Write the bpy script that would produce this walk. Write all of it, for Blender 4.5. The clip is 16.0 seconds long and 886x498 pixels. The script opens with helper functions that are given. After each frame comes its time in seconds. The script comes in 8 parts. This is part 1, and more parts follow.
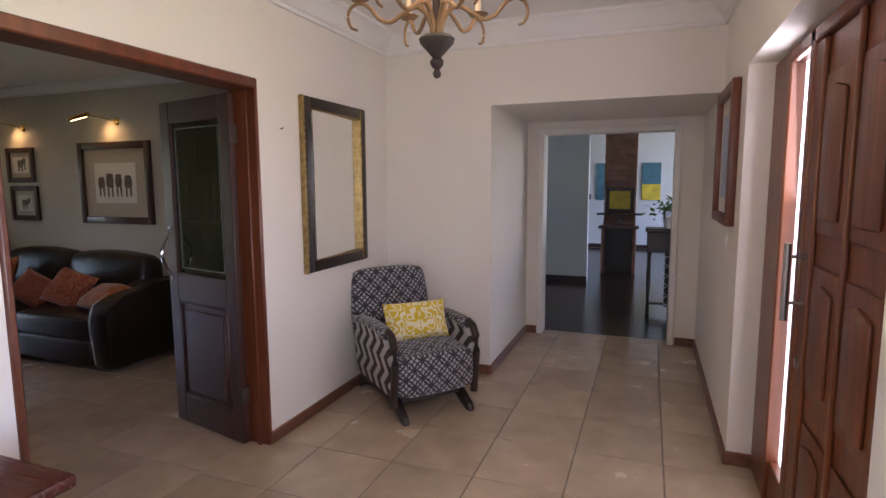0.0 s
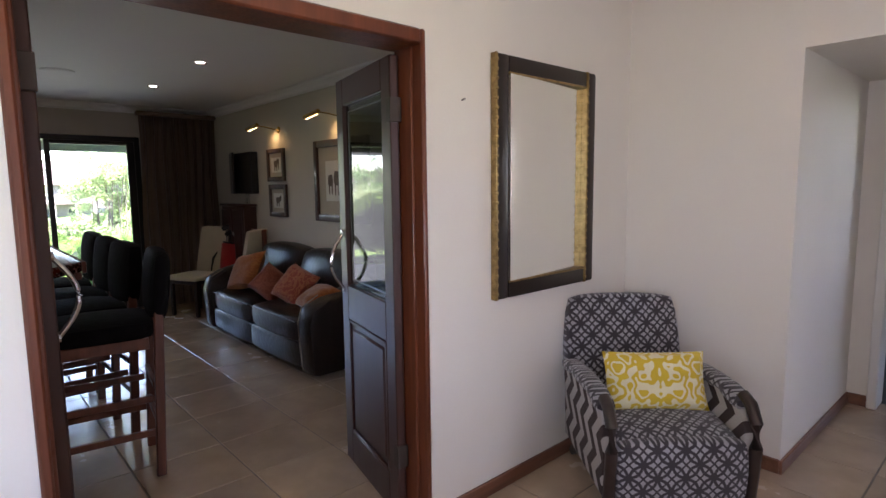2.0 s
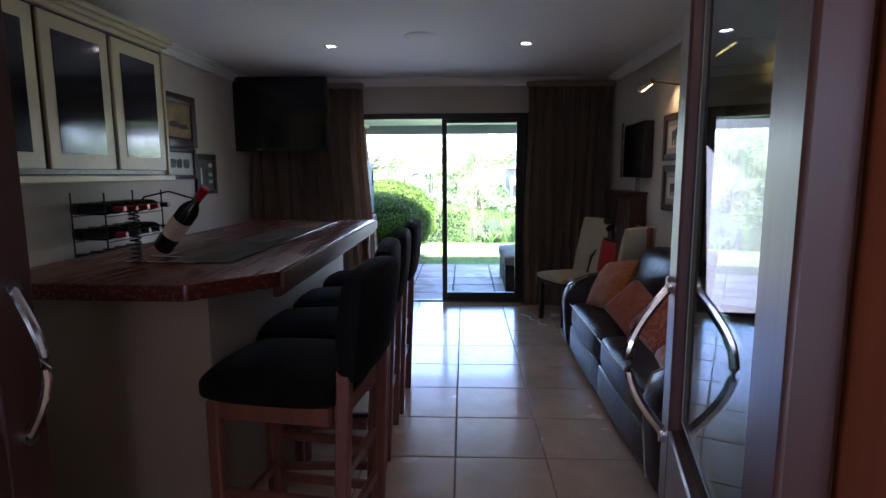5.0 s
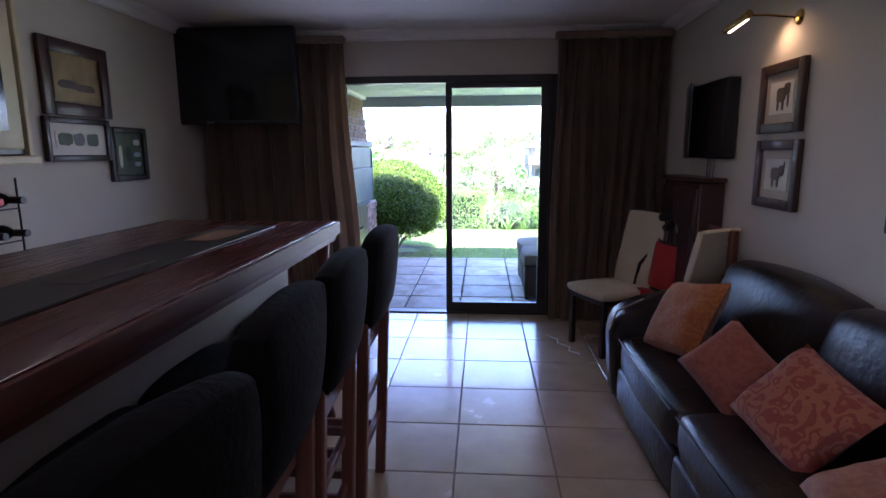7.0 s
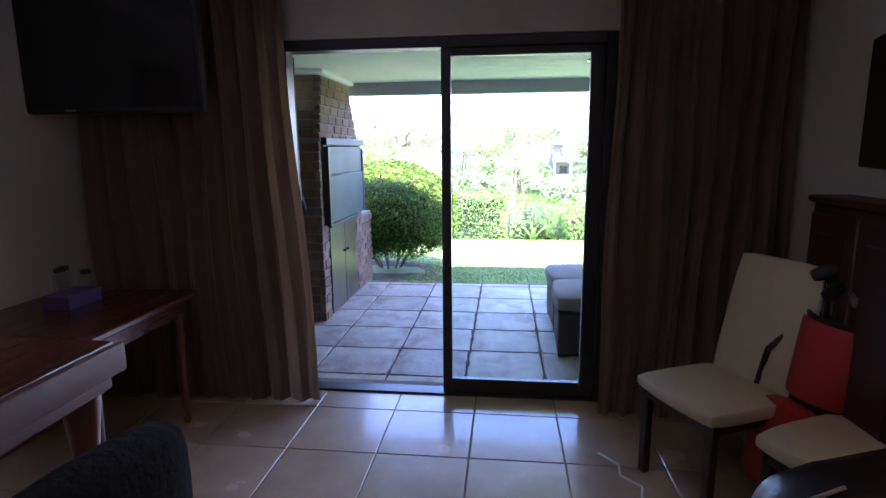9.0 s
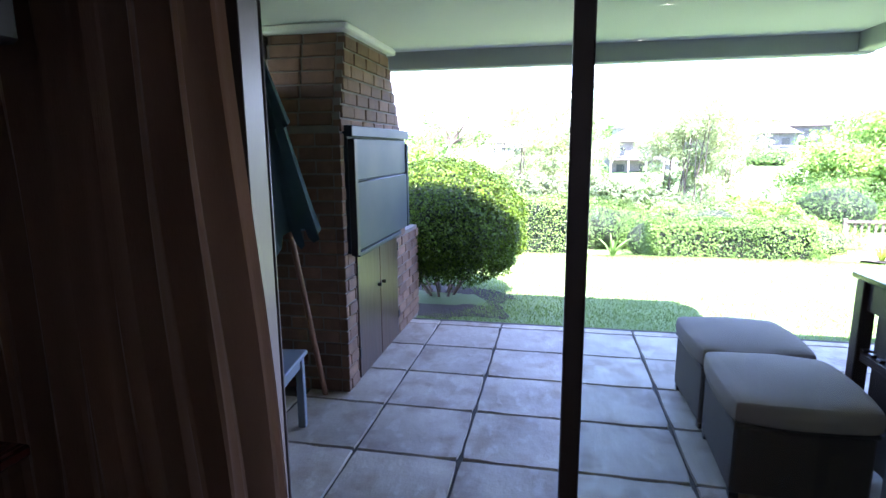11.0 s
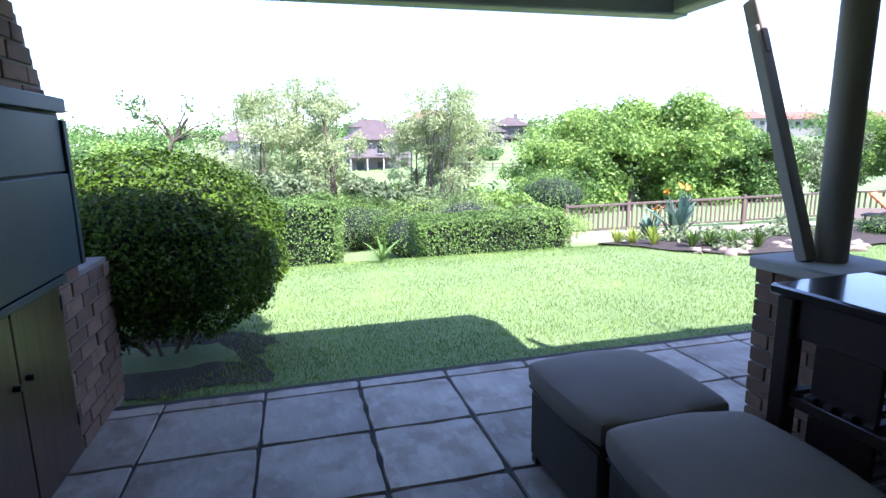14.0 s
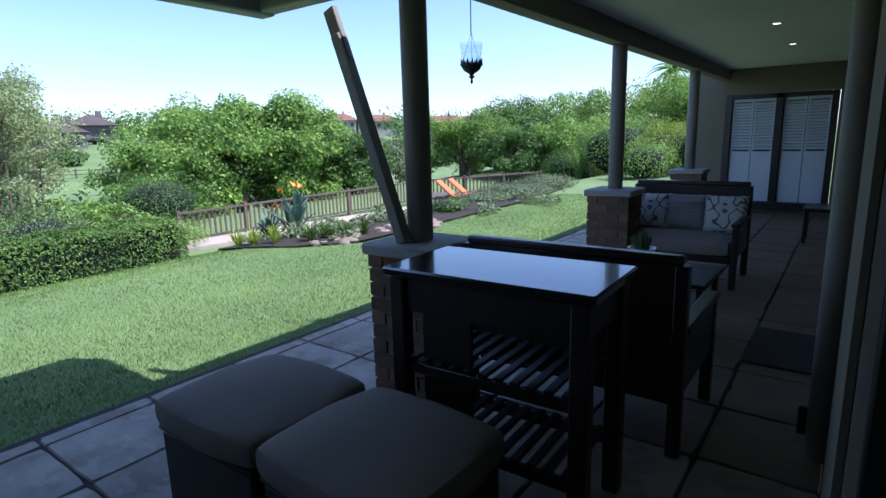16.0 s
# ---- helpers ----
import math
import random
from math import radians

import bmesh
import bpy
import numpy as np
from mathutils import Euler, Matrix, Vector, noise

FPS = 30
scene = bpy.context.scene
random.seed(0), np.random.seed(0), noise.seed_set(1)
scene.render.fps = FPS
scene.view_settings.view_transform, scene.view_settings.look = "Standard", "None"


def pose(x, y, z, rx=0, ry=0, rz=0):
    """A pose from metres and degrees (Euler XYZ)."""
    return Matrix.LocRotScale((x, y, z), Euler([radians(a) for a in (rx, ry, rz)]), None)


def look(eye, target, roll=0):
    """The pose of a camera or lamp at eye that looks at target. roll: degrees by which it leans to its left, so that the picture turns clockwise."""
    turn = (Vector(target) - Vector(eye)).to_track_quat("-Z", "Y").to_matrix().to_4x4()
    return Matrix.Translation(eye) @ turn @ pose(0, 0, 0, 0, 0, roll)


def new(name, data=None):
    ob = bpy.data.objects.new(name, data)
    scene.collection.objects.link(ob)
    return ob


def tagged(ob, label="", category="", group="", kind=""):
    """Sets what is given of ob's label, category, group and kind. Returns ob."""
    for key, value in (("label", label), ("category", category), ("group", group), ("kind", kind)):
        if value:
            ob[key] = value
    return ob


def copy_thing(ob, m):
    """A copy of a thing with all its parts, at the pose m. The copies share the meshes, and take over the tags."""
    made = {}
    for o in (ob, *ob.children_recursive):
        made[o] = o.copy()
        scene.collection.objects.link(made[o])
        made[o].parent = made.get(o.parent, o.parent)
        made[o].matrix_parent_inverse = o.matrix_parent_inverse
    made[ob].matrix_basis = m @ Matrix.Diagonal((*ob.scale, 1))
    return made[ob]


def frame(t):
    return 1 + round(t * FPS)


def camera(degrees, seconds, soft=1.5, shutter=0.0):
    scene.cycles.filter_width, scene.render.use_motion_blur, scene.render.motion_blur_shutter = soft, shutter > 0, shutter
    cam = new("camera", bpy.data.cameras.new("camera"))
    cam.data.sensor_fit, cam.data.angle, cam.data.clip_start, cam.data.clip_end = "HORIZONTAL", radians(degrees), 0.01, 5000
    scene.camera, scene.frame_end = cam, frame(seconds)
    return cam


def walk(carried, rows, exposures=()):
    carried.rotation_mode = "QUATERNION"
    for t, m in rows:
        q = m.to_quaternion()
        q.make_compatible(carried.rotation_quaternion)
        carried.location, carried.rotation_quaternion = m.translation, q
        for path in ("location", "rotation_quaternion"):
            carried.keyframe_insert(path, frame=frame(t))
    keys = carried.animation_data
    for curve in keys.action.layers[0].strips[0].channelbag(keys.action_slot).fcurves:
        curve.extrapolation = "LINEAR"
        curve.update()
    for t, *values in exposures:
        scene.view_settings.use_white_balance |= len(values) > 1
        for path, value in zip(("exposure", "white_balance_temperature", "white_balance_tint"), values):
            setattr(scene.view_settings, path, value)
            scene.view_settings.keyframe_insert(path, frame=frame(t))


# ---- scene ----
cam = camera(77.9, 16.0)
# seconds, x, y, z, yaw, pitch, roll
ROWS = [
    (0.0, -0.117, -0.166, 1.526, 20.60, -6.85, 0.30),
    (0.5, -0.169, 0.116, 1.504, 23.00, -6.93, 0.40),
    (1.0, -0.223, 0.398, 1.483, 28.65, -6.91, 0.65),
    (1.5, -0.313, 0.650, 1.478, 38.60, -6.87, 0.75),
    (2.0, -0.447, 0.898, 1.488, 47.77, -6.61, 0.68),
    (2.5, -0.591, 1.150, 1.497, 57.56, -6.61, 0.75),
    (3.0, -0.736, 1.378, 1.503, 68.14, -6.73, 0.75),
    (3.5, -0.961, 1.602, 1.495, 77.28, -6.56, 0.70),
    (4.0, -1.250, 1.810, 1.475, 84.55, -6.33, 0.35),
    (4.5, -1.560, 1.959, 1.462, 90.42, -6.10, 0.15),
    (7.0, -3.152, 2.100, 1.463, 94.08, -9.94, 0.28),
    (7.5, -3.563, 2.119, 1.463, 94.21, -10.10, 0.25),
    (8.0, -3.998, 2.151, 1.475, 94.55, -10.15, 0.24),
    (8.5, -4.430, 2.164, 1.486, 95.26, -10.20, 0.34),
    (9.0, -4.869, 2.144, 1.499, 96.44, -10.23, 0.45),
    (9.5, -5.304, 2.115, 1.507, 98.03, -10.27, 0.51),
    (10.0, -5.727, 2.019, 1.506, 100.52, -10.09, 0.53),
    (12.5, -7.628, 1.489, 1.429, 101.87, -10.51, 0.42),
    (13.0, -7.818, 1.497, 1.454, 98.09, -10.55, 0.40),
    (13.5, -8.000, 1.532, 1.405, 88.45, -10.58, 0.64),
    (14.0, -8.119, 1.558, 1.374, 75.09, -10.83, 0.92),
    (14.5, -8.156, 1.565, 1.377, 61.83, -11.22, 1.11),
    (15.0, -8.176, 1.581, 1.377, 51.70, -11.40, 1.33),
    (15.5, -8.196, 1.605, 1.372, 42.43, -11.54, 1.42),
    (16.0, -8.204, 1.623, 1.369, 36.33, -11.64, 1.52),
]
# seconds, stops, kelvin, tint
EXPOSURES = [
    (0.0, 3.95, 6600, 32), (1.0, 3.85, 6600, 32), (1.5, 4.15, 6350, 29), (2.0, 4.0, 6300, 27), (3.0, 3.65, 6000, 26), (3.5, 3.55, 5900, 28), (4.5, 3.98, 5600, 30), (7.0, 4.15, 5400, 42), (9.0, 4.06, 5550, 40), (10.0, 4.12, 5750, 39),
    (12.5, 2.75, 5600, 35), (13.5, 2.25, 5600, 32), (14.0, 1.95, 5600, 28), (14.5, 1.62, 5600, 29), (15.0, 1.2, 5500, 23), (16.0, 0.75, 5400, 20),
]
walk(cam, [(t, pose(x, y, z, 90 + pitch, roll, yaw)) for t, x, y, z, yaw, pitch, roll in ROWS], EXPOSURES)

# ---- world, sun, exposure ----
SUN = Vector((1.30, 0.67, 2.27)).normalized()
world = bpy.data.worlds.new("sky")
scene.world = world
world.use_nodes = True
wn = world.node_tree.nodes
sky = wn.new("ShaderNodeTexSky")
sky.sky_type = "NISHITA"
sky.sun_disc = False
sky.sun_elevation = math.asin(SUN.z)
sky.sun_rotation = math.atan2(SUN.x, SUN.y)
sky.altitude, sky.air_density, sky.dust_density, sky.ozone_density = 600, 1.0, 1.2, 1.5
wn["Background"].inputs["Strength"].default_value = 0.15
world.node_tree.links.new(sky.outputs[0], wn["Background"].inputs["Color"])
sun = new("sun", bpy.data.lights.new("sun", "SUN"))
sun.data.energy, sun.data.angle, sun.data.color = 5.0, radians(0.6), (1.0, 0.95, 0.87)
sun.matrix_world = look(SUN * 60, (0, 0, 0))


def area_light(name, eye, target, sx, sy, watts, colour):
    lamp = new(name, bpy.data.lights.new(name, "AREA"))
    lamp.data.shape, lamp.data.size, lamp.data.size_y = "RECTANGLE", sx, sy
    lamp.data.energy, lamp.data.color = watts, colour
    lamp.matrix_world = look(eye, target)
    return lamp


def bulb_light(name, place, watts, colour, radius=0.02):
    lamp = new(name, bpy.data.lights.new(name, "POINT"))
    lamp.data.energy, lamp.data.color, lamp.data.shadow_soft_size = watts, colour, radius
    lamp.location = place
    return lamp


def spot_light(name, place, target, watts, colour, size=100, blend=0.6, radius=0.03):
    lamp = new(name, bpy.data.lights.new(name, "SPOT"))
    lamp.data.energy, lamp.data.color, lamp.data.shadow_soft_size = watts, colour, radius
    lamp.data.spot_size, lamp.data.spot_blend = radians(size), blend
    lamp.matrix_world = look(place, target)
    return lamp


# area lamps added for daylight; the hall and dining windows are unseen
DAY = (0.86, 0.93, 1.0)
area_light("day_entrance_sidelight", (0.52, 2.54, 1.15), (-2, 2.5, 1.0), 0.3, 1.9, 0.80, DAY)
area_light("day_hall_fill", (0.02, -0.62, 1.55), (-1.9, 2.4, 1.2), 1.3, 1.5, 1.15, DAY)
area_light("day_garden_door", (-8.15, 1.79, 1.05), (-3.8, 0.5, 2.1), 1.75, 1.95, 0.42, (0.93, 0.96, 1.0)).data.spread = radians(95)
area_light("day_dining_fill", (3.2, 10.5, 1.9), (-1.5, 11.5, 1.2), 2.4, 1.8, 3.1, (0.75, 0.88, 1.0))

# ---- materials ----


class Nodes:
    """A small wrapper to write node materials briefly."""

    def __init__(self, name):
        self.material = bpy.data.materials.new(name)
        self.material.use_nodes = True
        self.tree = self.material.node_tree
        self.bsdf = self.tree.nodes["Principled BSDF"]
        self.coords = self.add("ShaderNodeTexCoord").outputs["Object"]

    def add(self, kind, **props):
        node = self.tree.nodes.new(kind)
        for key, value in props.items():
            setattr(node, key, value)
        return node

    def link(self, value, socket):
        if isinstance(value, bpy.types.NodeSocket):
            self.tree.links.new(value, socket)
        else:
            socket.default_value = value

    def math(self, op, a, b=0.0, c=0.0):
        node = self.add("ShaderNodeMath", operation=op)
        for value, socket in zip((a, b, c), node.inputs):
            self.link(value, socket)
        return node.outputs[0]

    def noise(self, scale, detail=4.0, vector=None, stretch=None):
        node = self.add("ShaderNodeTexNoise")
        node.inputs["Scale"].default_value, node.inputs["Detail"].default_value = scale, detail
        vec = vector if vector is not None else self.coords
        if stretch:
            mapping = self.add("ShaderNodeMapping")
            mapping.inputs["Scale"].default_value = stretch
            self.link(vec, mapping.inputs["Vector"])
            vec = mapping.outputs[0]
        self.link(vec, node.inputs["Vector"])
        return node.outputs["Fac"]

    def ramp(self, fac, stops):
        node = self.add("ShaderNodeValToRGB")
        els = node.color_ramp.elements
        while len(els) < len(stops):
            els.new(0.5)
        for el, (at, col) in zip(els, stops):
            el.position, el.color = at, (*col, 1)
        self.link(fac, node.inputs[0])
        return node.outputs[0]

    def mix(self, fac, a, b, blend="MIX"):
        node = self.add("ShaderNodeMix", data_type="RGBA", blend_type=blend)
        self.link(fac, node.inputs[0])
        for value, socket in ((a, node.inputs[6]), (b, node.inputs[7])):
            self.link((*value, 1) if isinstance(value, tuple) and len(value) == 3 else value, socket)
        return node.outputs[2]

    def bump(self, height, strength, distance=0.01):
        node = self.add("ShaderNodeBump")
        node.inputs["Strength"].default_value, node.inputs["Distance"].default_value = strength, distance
        self.link(height, node.inputs["Height"])
        self.link(node.outputs[0], self.bsdf.inputs["Normal"])

    def axes(self):
        node = self.add("ShaderNodeSeparateXYZ")
        self.link(self.coords, node.inputs[0])
        return node.outputs


def tint(col, k):
    return tuple(min(1.0, c * k) for c in col)


def plain(name, col, rough=0.5, metal=0.0, var=0.14, scale=3.0, fine=60.0, bump=0.12, stretch=None, random_piece=0.0, coat=0.0, sheen=0.0, dist=0.004, spec=0.5):
    n = Nodes(name)
    if random_piece:
        shift, spread = n.add("ShaderNodeVectorMath", operation="MULTIPLY_ADD"), n.add("ShaderNodeObjectInfo")
        n.link(spread.outputs["Random"], shift.inputs[0])
        shift.inputs[1].default_value = (37.0, 71.0, 13.0)
        n.link(n.coords, shift.inputs[2])
        n.coords = shift.outputs[0]
    big = n.noise(scale, 5.0, stretch=stretch)
    small = n.noise(fine, 4.0, stretch=stretch)
    c = n.ramp(big, ((0.3, tint(col, 1 - var)), (0.7, tint(col, 1 + var))))
    c = n.mix(n.math("MULTIPLY", small, 0.55), c, tint(col, 1 - 0.9 * var))
    if random_piece:
        info = n.add("ShaderNodeObjectInfo")
        k = n.math("MULTIPLY_ADD", info.outputs["Random"], 2 * random_piece, 1 - random_piece)
        hsv = n.add("ShaderNodeHueSaturation")
        n.link(k, hsv.inputs["Value"])
        n.link(c, hsv.inputs["Color"])
        c = hsv.outputs[0]
    n.link(c, n.bsdf.inputs["Base Color"])
    n.link(n.math("MULTIPLY_ADD", big, 0.18, rough - 0.09), n.bsdf.inputs["Roughness"])
    n.bsdf.inputs["Metallic"].default_value = metal
    n.bsdf.inputs["Coat Weight"].default_value = coat
    n.bsdf.inputs["Sheen Weight"].default_value = sheen
    n.bsdf.inputs["Specular IOR Level"].default_value = spec
    if bump:
        n.bump(small, bump, dist)
    return n.material


def timber(name, col, rough=0.4, axis=2, coat=0.15, scale=1.0, random_piece=0.0, figure=1.0):
    """Stained wood with grain along one axis."""
    n = Nodes(name)
    st = [22.0 * scale] * 3
    st[axis] = 1.2 * scale
    grain = n.noise(1.0, 6.0, stretch=tuple(st))
    st2 = [90.0 * scale] * 3
    st2[axis] = 4.0
    pores = n.noise(1.0, 3.0, stretch=tuple(st2))
    blot = n.noise(1.7, 3.0)
    c = n.ramp(grain, ((0.28, tint(col, 1 - 0.45 * figure)), (0.5, col), (0.75, tint(col, 1 + 0.5 * figure))))
    c = n.mix(n.math("MULTIPLY", pores, 0.5 * figure), c, tint(col, 0.5))
    c = n.mix(n.math("MULTIPLY", blot, 0.35), c, tint(col, 0.75))
    if random_piece:
        info = n.add("ShaderNodeObjectInfo")
        hsv = n.add("ShaderNodeHueSaturation")
        n.link(n.math("MULTIPLY_ADD", info.outputs["Random"], 2 * random_piece, 1 - random_piece), hsv.inputs["Value"])
        n.link(c, hsv.inputs["Color"])
        c = hsv.outputs[0]
    n.link(c, n.bsdf.inputs["Base Color"])
    n.link(n.math("MULTIPLY_ADD", pores, 0.25 * figure, rough - 0.12 * figure), n.bsdf.inputs["Roughness"])
    n.bsdf.inputs["Coat Weight"].default_value = coat
    n.bsdf.inputs["Coat Roughness"].default_value = 0.25
    n.bump(pores, 0.12 * figure, 0.002)
    return n.material


def glass(name, colour=(1, 1, 1), rough=0.0):
    n = Nodes(name)
    n.link((*colour, 1), n.bsdf.inputs["Base Color"])
    n.bsdf.inputs["Roughness"].default_value = rough
    n.bsdf.inputs["Transmission Weight"].default_value = 1.0
    n.bsdf.inputs["IOR"].default_value = 1.45
    return n.material


def thin_glass(name, colour=(1, 1, 1), gloss=0.08):
    """A pane: clear, with a little mirror gloss, more at a slant."""
    n = Nodes(name)
    out = n.tree.nodes["Material Output"]
    clear, shine, mixer, fres = (n.add("ShaderNodeBsdfTransparent"), n.add("ShaderNodeBsdfGlossy"), n.add("ShaderNodeMixShader"), n.add("ShaderNodeLayerWeight"))
    clear.inputs[0].default_value = (*colour, 1)
    shine.inputs["Roughness"].default_value = 0.01
    n.link(n.math("MULTIPLY_ADD", n.math("POWER", fres.outputs["Facing"], 5.0), 0.9, gloss), mixer.inputs[0])
    n.link(clear.outputs[0], mixer.inputs[1])
    n.link(shine.outputs[0], mixer.inputs[2])
    n.link(mixer.outputs[0], out.inputs[0])
    return n.material


def glow(name, colour, strength):
    n = Nodes(name)
    n.link((*colour, 1), n.bsdf.inputs["Base Color"])
    n.link((*colour, 1), n.bsdf.inputs["Emission Color"])
    n.bsdf.inputs["Emission Strength"].default_value = strength
    return n.material


def foliage(name, dark, light, translucent=0.35, rough=0.45):
    """Leaves that differ one from another and let some light through."""
    n = Nodes(name)
    geo = n.add("ShaderNodeNewGeometry")
    big = n.noise(0.9, 3.0)
    k = n.math("MULTIPLY_ADD", geo.outputs["Random Per Island"], 0.6, n.math("MULTIPLY_ADD", big, 0.8, -0.2))
    c = n.ramp(k, ((0.1, dark), (0.9, light)))
    n.link(c, n.bsdf.inputs["Base Color"])
    n.bsdf.inputs["Roughness"].default_value = rough
    n.bsdf.inputs["Specular IOR Level"].default_value = 0.18
    out = n.tree.nodes["Material Output"]
    trans, mixer = n.add("ShaderNodeBsdfTranslucent"), n.add("ShaderNodeMixShader")
    n.link(n.mix(0.5, c, tuple(light)), trans.inputs[0])
    mixer.inputs[0].default_value = translucent
    n.link(n.bsdf.outputs[0], mixer.inputs[1])
    n.link(trans.outputs[0], mixer.inputs[2])
    n.link(mixer.outputs[0], out.inputs[0])
    return n.material


def ring_fabric(name, axes, period, pale, dark):
    """Woven cloth with dark interlaced rings on a pale ground; axes: the two object axes of the print."""
    n = Nodes(name)
    ax = n.axes()
    u, v = (n.math("DIVIDE", ax[a], period) for a in axes)
    hit = None
    for du, dv in ((0.0, 0.0), (0.5, 0.5)):
        pu = n.math("SUBTRACT", n.math("FRACT", n.math("ADD", u, du + 20)), 0.5)
        pv = n.math("SUBTRACT", n.math("FRACT", n.math("ADD", v, dv + 20)), 0.5)
        r = n.math("SQRT", n.math("ADD", n.math("MULTIPLY", pu, pu), n.math("MULTIPLY", pv, pv)))
        ring = n.math("LESS_THAN", n.math("ABSOLUTE", n.math("SUBTRACT", r, 0.47)), 0.055)
        star = n.math("LESS_THAN", n.math("ABSOLUTE", n.math("SUBTRACT", n.math("ABSOLUTE", pu), n.math("ABSOLUTE", pv))), 0.05)
        ring = n.math("MAXIMUM", ring, star)
        hit = ring if hit is None else n.math("MAXIMUM", hit, ring)
    weave = n.noise(700.0, 2.0)
    c = n.mix(hit, pale, dark)
    c = n.mix(n.math("MULTIPLY", weave, 0.4), c, tint(dark, 1.3))
    n.link(c, n.bsdf.inputs["Base Color"])
    n.bsdf.inputs["Roughness"].default_value = 0.9
    n.bsdf.inputs["Sheen Weight"].default_value = 0.25
    n.bump(weave, 0.25, 0.002)
    return n.material


def chevron_fabric(name, axes, pale, dark):
    n = Nodes(name)
    ax = n.axes()
    u, v = ax[axes[0]], ax[axes[1]]
    zig = n.math("ABSOLUTE", n.math("SUBTRACT", n.math("FRACT", n.math("MULTIPLY_ADD", v, 6.0, 20.0)), 0.5))
    band = n.math("FRACT", n.math("ADD", n.math("MULTIPLY_ADD", u, 8.0, 20.0), n.math("MULTIPLY", zig, 1.3)))
    weave = n.noise(600.0, 2.0)
    c = n.mix(n.math("GREATER_THAN", band, 0.5), pale, dark)
    c = n.mix(n.math("MULTIPLY", weave, 0.4), c, tint(dark, 1.5))
    n.link(c, n.bsdf.inputs["Base Color"])
    n.bsdf.inputs["Roughness"].default_value = 0.9
    n.bump(weave, 0.25, 0.002)
    return n.material


def slab_material():
    """Cast concrete: grey beige, with brown stains, pale scuffs and a cleft face; each slab its own."""
    n = Nodes("worn concrete slab")
    shift, spread = n.add("ShaderNodeVectorMath", operation="MULTIPLY_ADD"), n.add("ShaderNodeObjectInfo")
    n.link(spread.outputs["Random"], shift.inputs[0])
    shift.inputs[1].default_value = (37.0, 71.0, 13.0)
    n.link(n.coords, shift.inputs[2])
    n.coords = shift.outputs[0]
    cloud, stain, cleft, grit = n.noise(2.2, 6.0), n.noise(4.5, 7.0), n.noise(7.0, 8.0, stretch=(1, 1.7, 1)), n.noise(90.0, 4.0)
    c = n.ramp(cloud, ((0.32, (0.27, 0.225, 0.172)), (0.68, (0.47, 0.41, 0.325))))
    c = n.mix(n.ramp(stain, ((0.50, (0, 0, 0)), (0.64, (0.62, 0.62, 0.62)))), c, (0.19, 0.13, 0.083))
    c = n.mix(n.ramp(cleft, ((0.56, (0, 0, 0)), (0.62, (0.35, 0.35, 0.35)))), c, (0.52, 0.465, 0.39))
    c = n.mix(n.math("MULTIPLY", grit, 0.42), c, (0.20, 0.17, 0.14))
    hsv = n.add("ShaderNodeHueSaturation")
    n.link(n.math("MULTIPLY_ADD", spread.outputs["Random"], 0.24, 0.88), hsv.inputs["Value"])
    n.link(c, hsv.inputs["Color"])
    n.link(hsv.outputs[0], n.bsdf.inputs["Base Color"])
    n.link(n.math("MULTIPLY_ADD", stain, 0.3, 0.45), n.bsdf.inputs["Roughness"])
    n.bump(n.math("MULTIPLY_ADD", grit, 0.12, cleft), 0.55, 0.014)
    return n.material


def print_fabric(name, ground, ink, scale, low=0.47, high=0.53, detail=2.0, soft=0.92):
    """Cloth with a blotted ornamental print."""
    n = Nodes(name)
    ax = n.axes()
    comb = n.add("ShaderNodeCombineXYZ")
    n.link(n.math("ABSOLUTE", ax[0]), comb.inputs[0])
    n.link(ax[1], comb.inputs[1])
    n.link(ax[2], comb.inputs[2])
    a = n.noise(scale, detail, vector=comb.outputs[0])
    weave = n.noise(500.0, 2.0)
    ripple = n.math("PINGPONG", n.math("MULTIPLY", a, 6.0), 0.5)
    c = n.ramp(ripple, ((low * 0.55, ink), (high * 0.55, ground)))
    c = n.mix(n.math("MULTIPLY", weave, 0.35), c, tint(ink, 0.9))
    n.link(c, n.bsdf.inputs["Base Color"])
    n.bsdf.inputs["Roughness"].default_value = soft
    n.bsdf.inputs["Sheen Weight"].default_value = 0.2
    n.bump(weave, 0.2, 0.002)
    return n.material


WALL = plain("cream wall paint", (0.80, 0.755, 0.69), 0.75, var=0.03, scale=1.3, fine=90, bump=0.08)
WALL_LOUNGE = plain("beige wall paint", (0.56, 0.51, 0.43), 0.75, var=0.04, scale=1.3, fine=90, bump=0.08)
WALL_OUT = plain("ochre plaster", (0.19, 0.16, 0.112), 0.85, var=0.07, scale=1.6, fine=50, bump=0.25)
WALL_GREY = plain("grey blue wall paint", (0.58, 0.62, 0.64), 0.75, var=0.03, scale=1.2, fine=80, bump=0.06)
CEIL = plain("white ceiling paint", (0.82, 0.81, 0.78), 0.85, var=0.02, scale=1.0, fine=70, bump=0.04)
CEIL_OUT = plain("white patio ceiling paint", (0.80, 0.82, 0.76), 0.8, var=0.03, scale=1.0, fine=60, bump=0.05)
FASCIA = plain("grey gutter paint", (0.42, 0.45, 0.42), 0.5, var=0.06, scale=2, fine=40)
CORNICE = plain("white cornice plaster", (0.84, 0.83, 0.81), 0.7, var=0.02)
FRAME_WHITE = plain("white door frame paint", (0.80, 0.78, 0.74), 0.5, var=0.03)
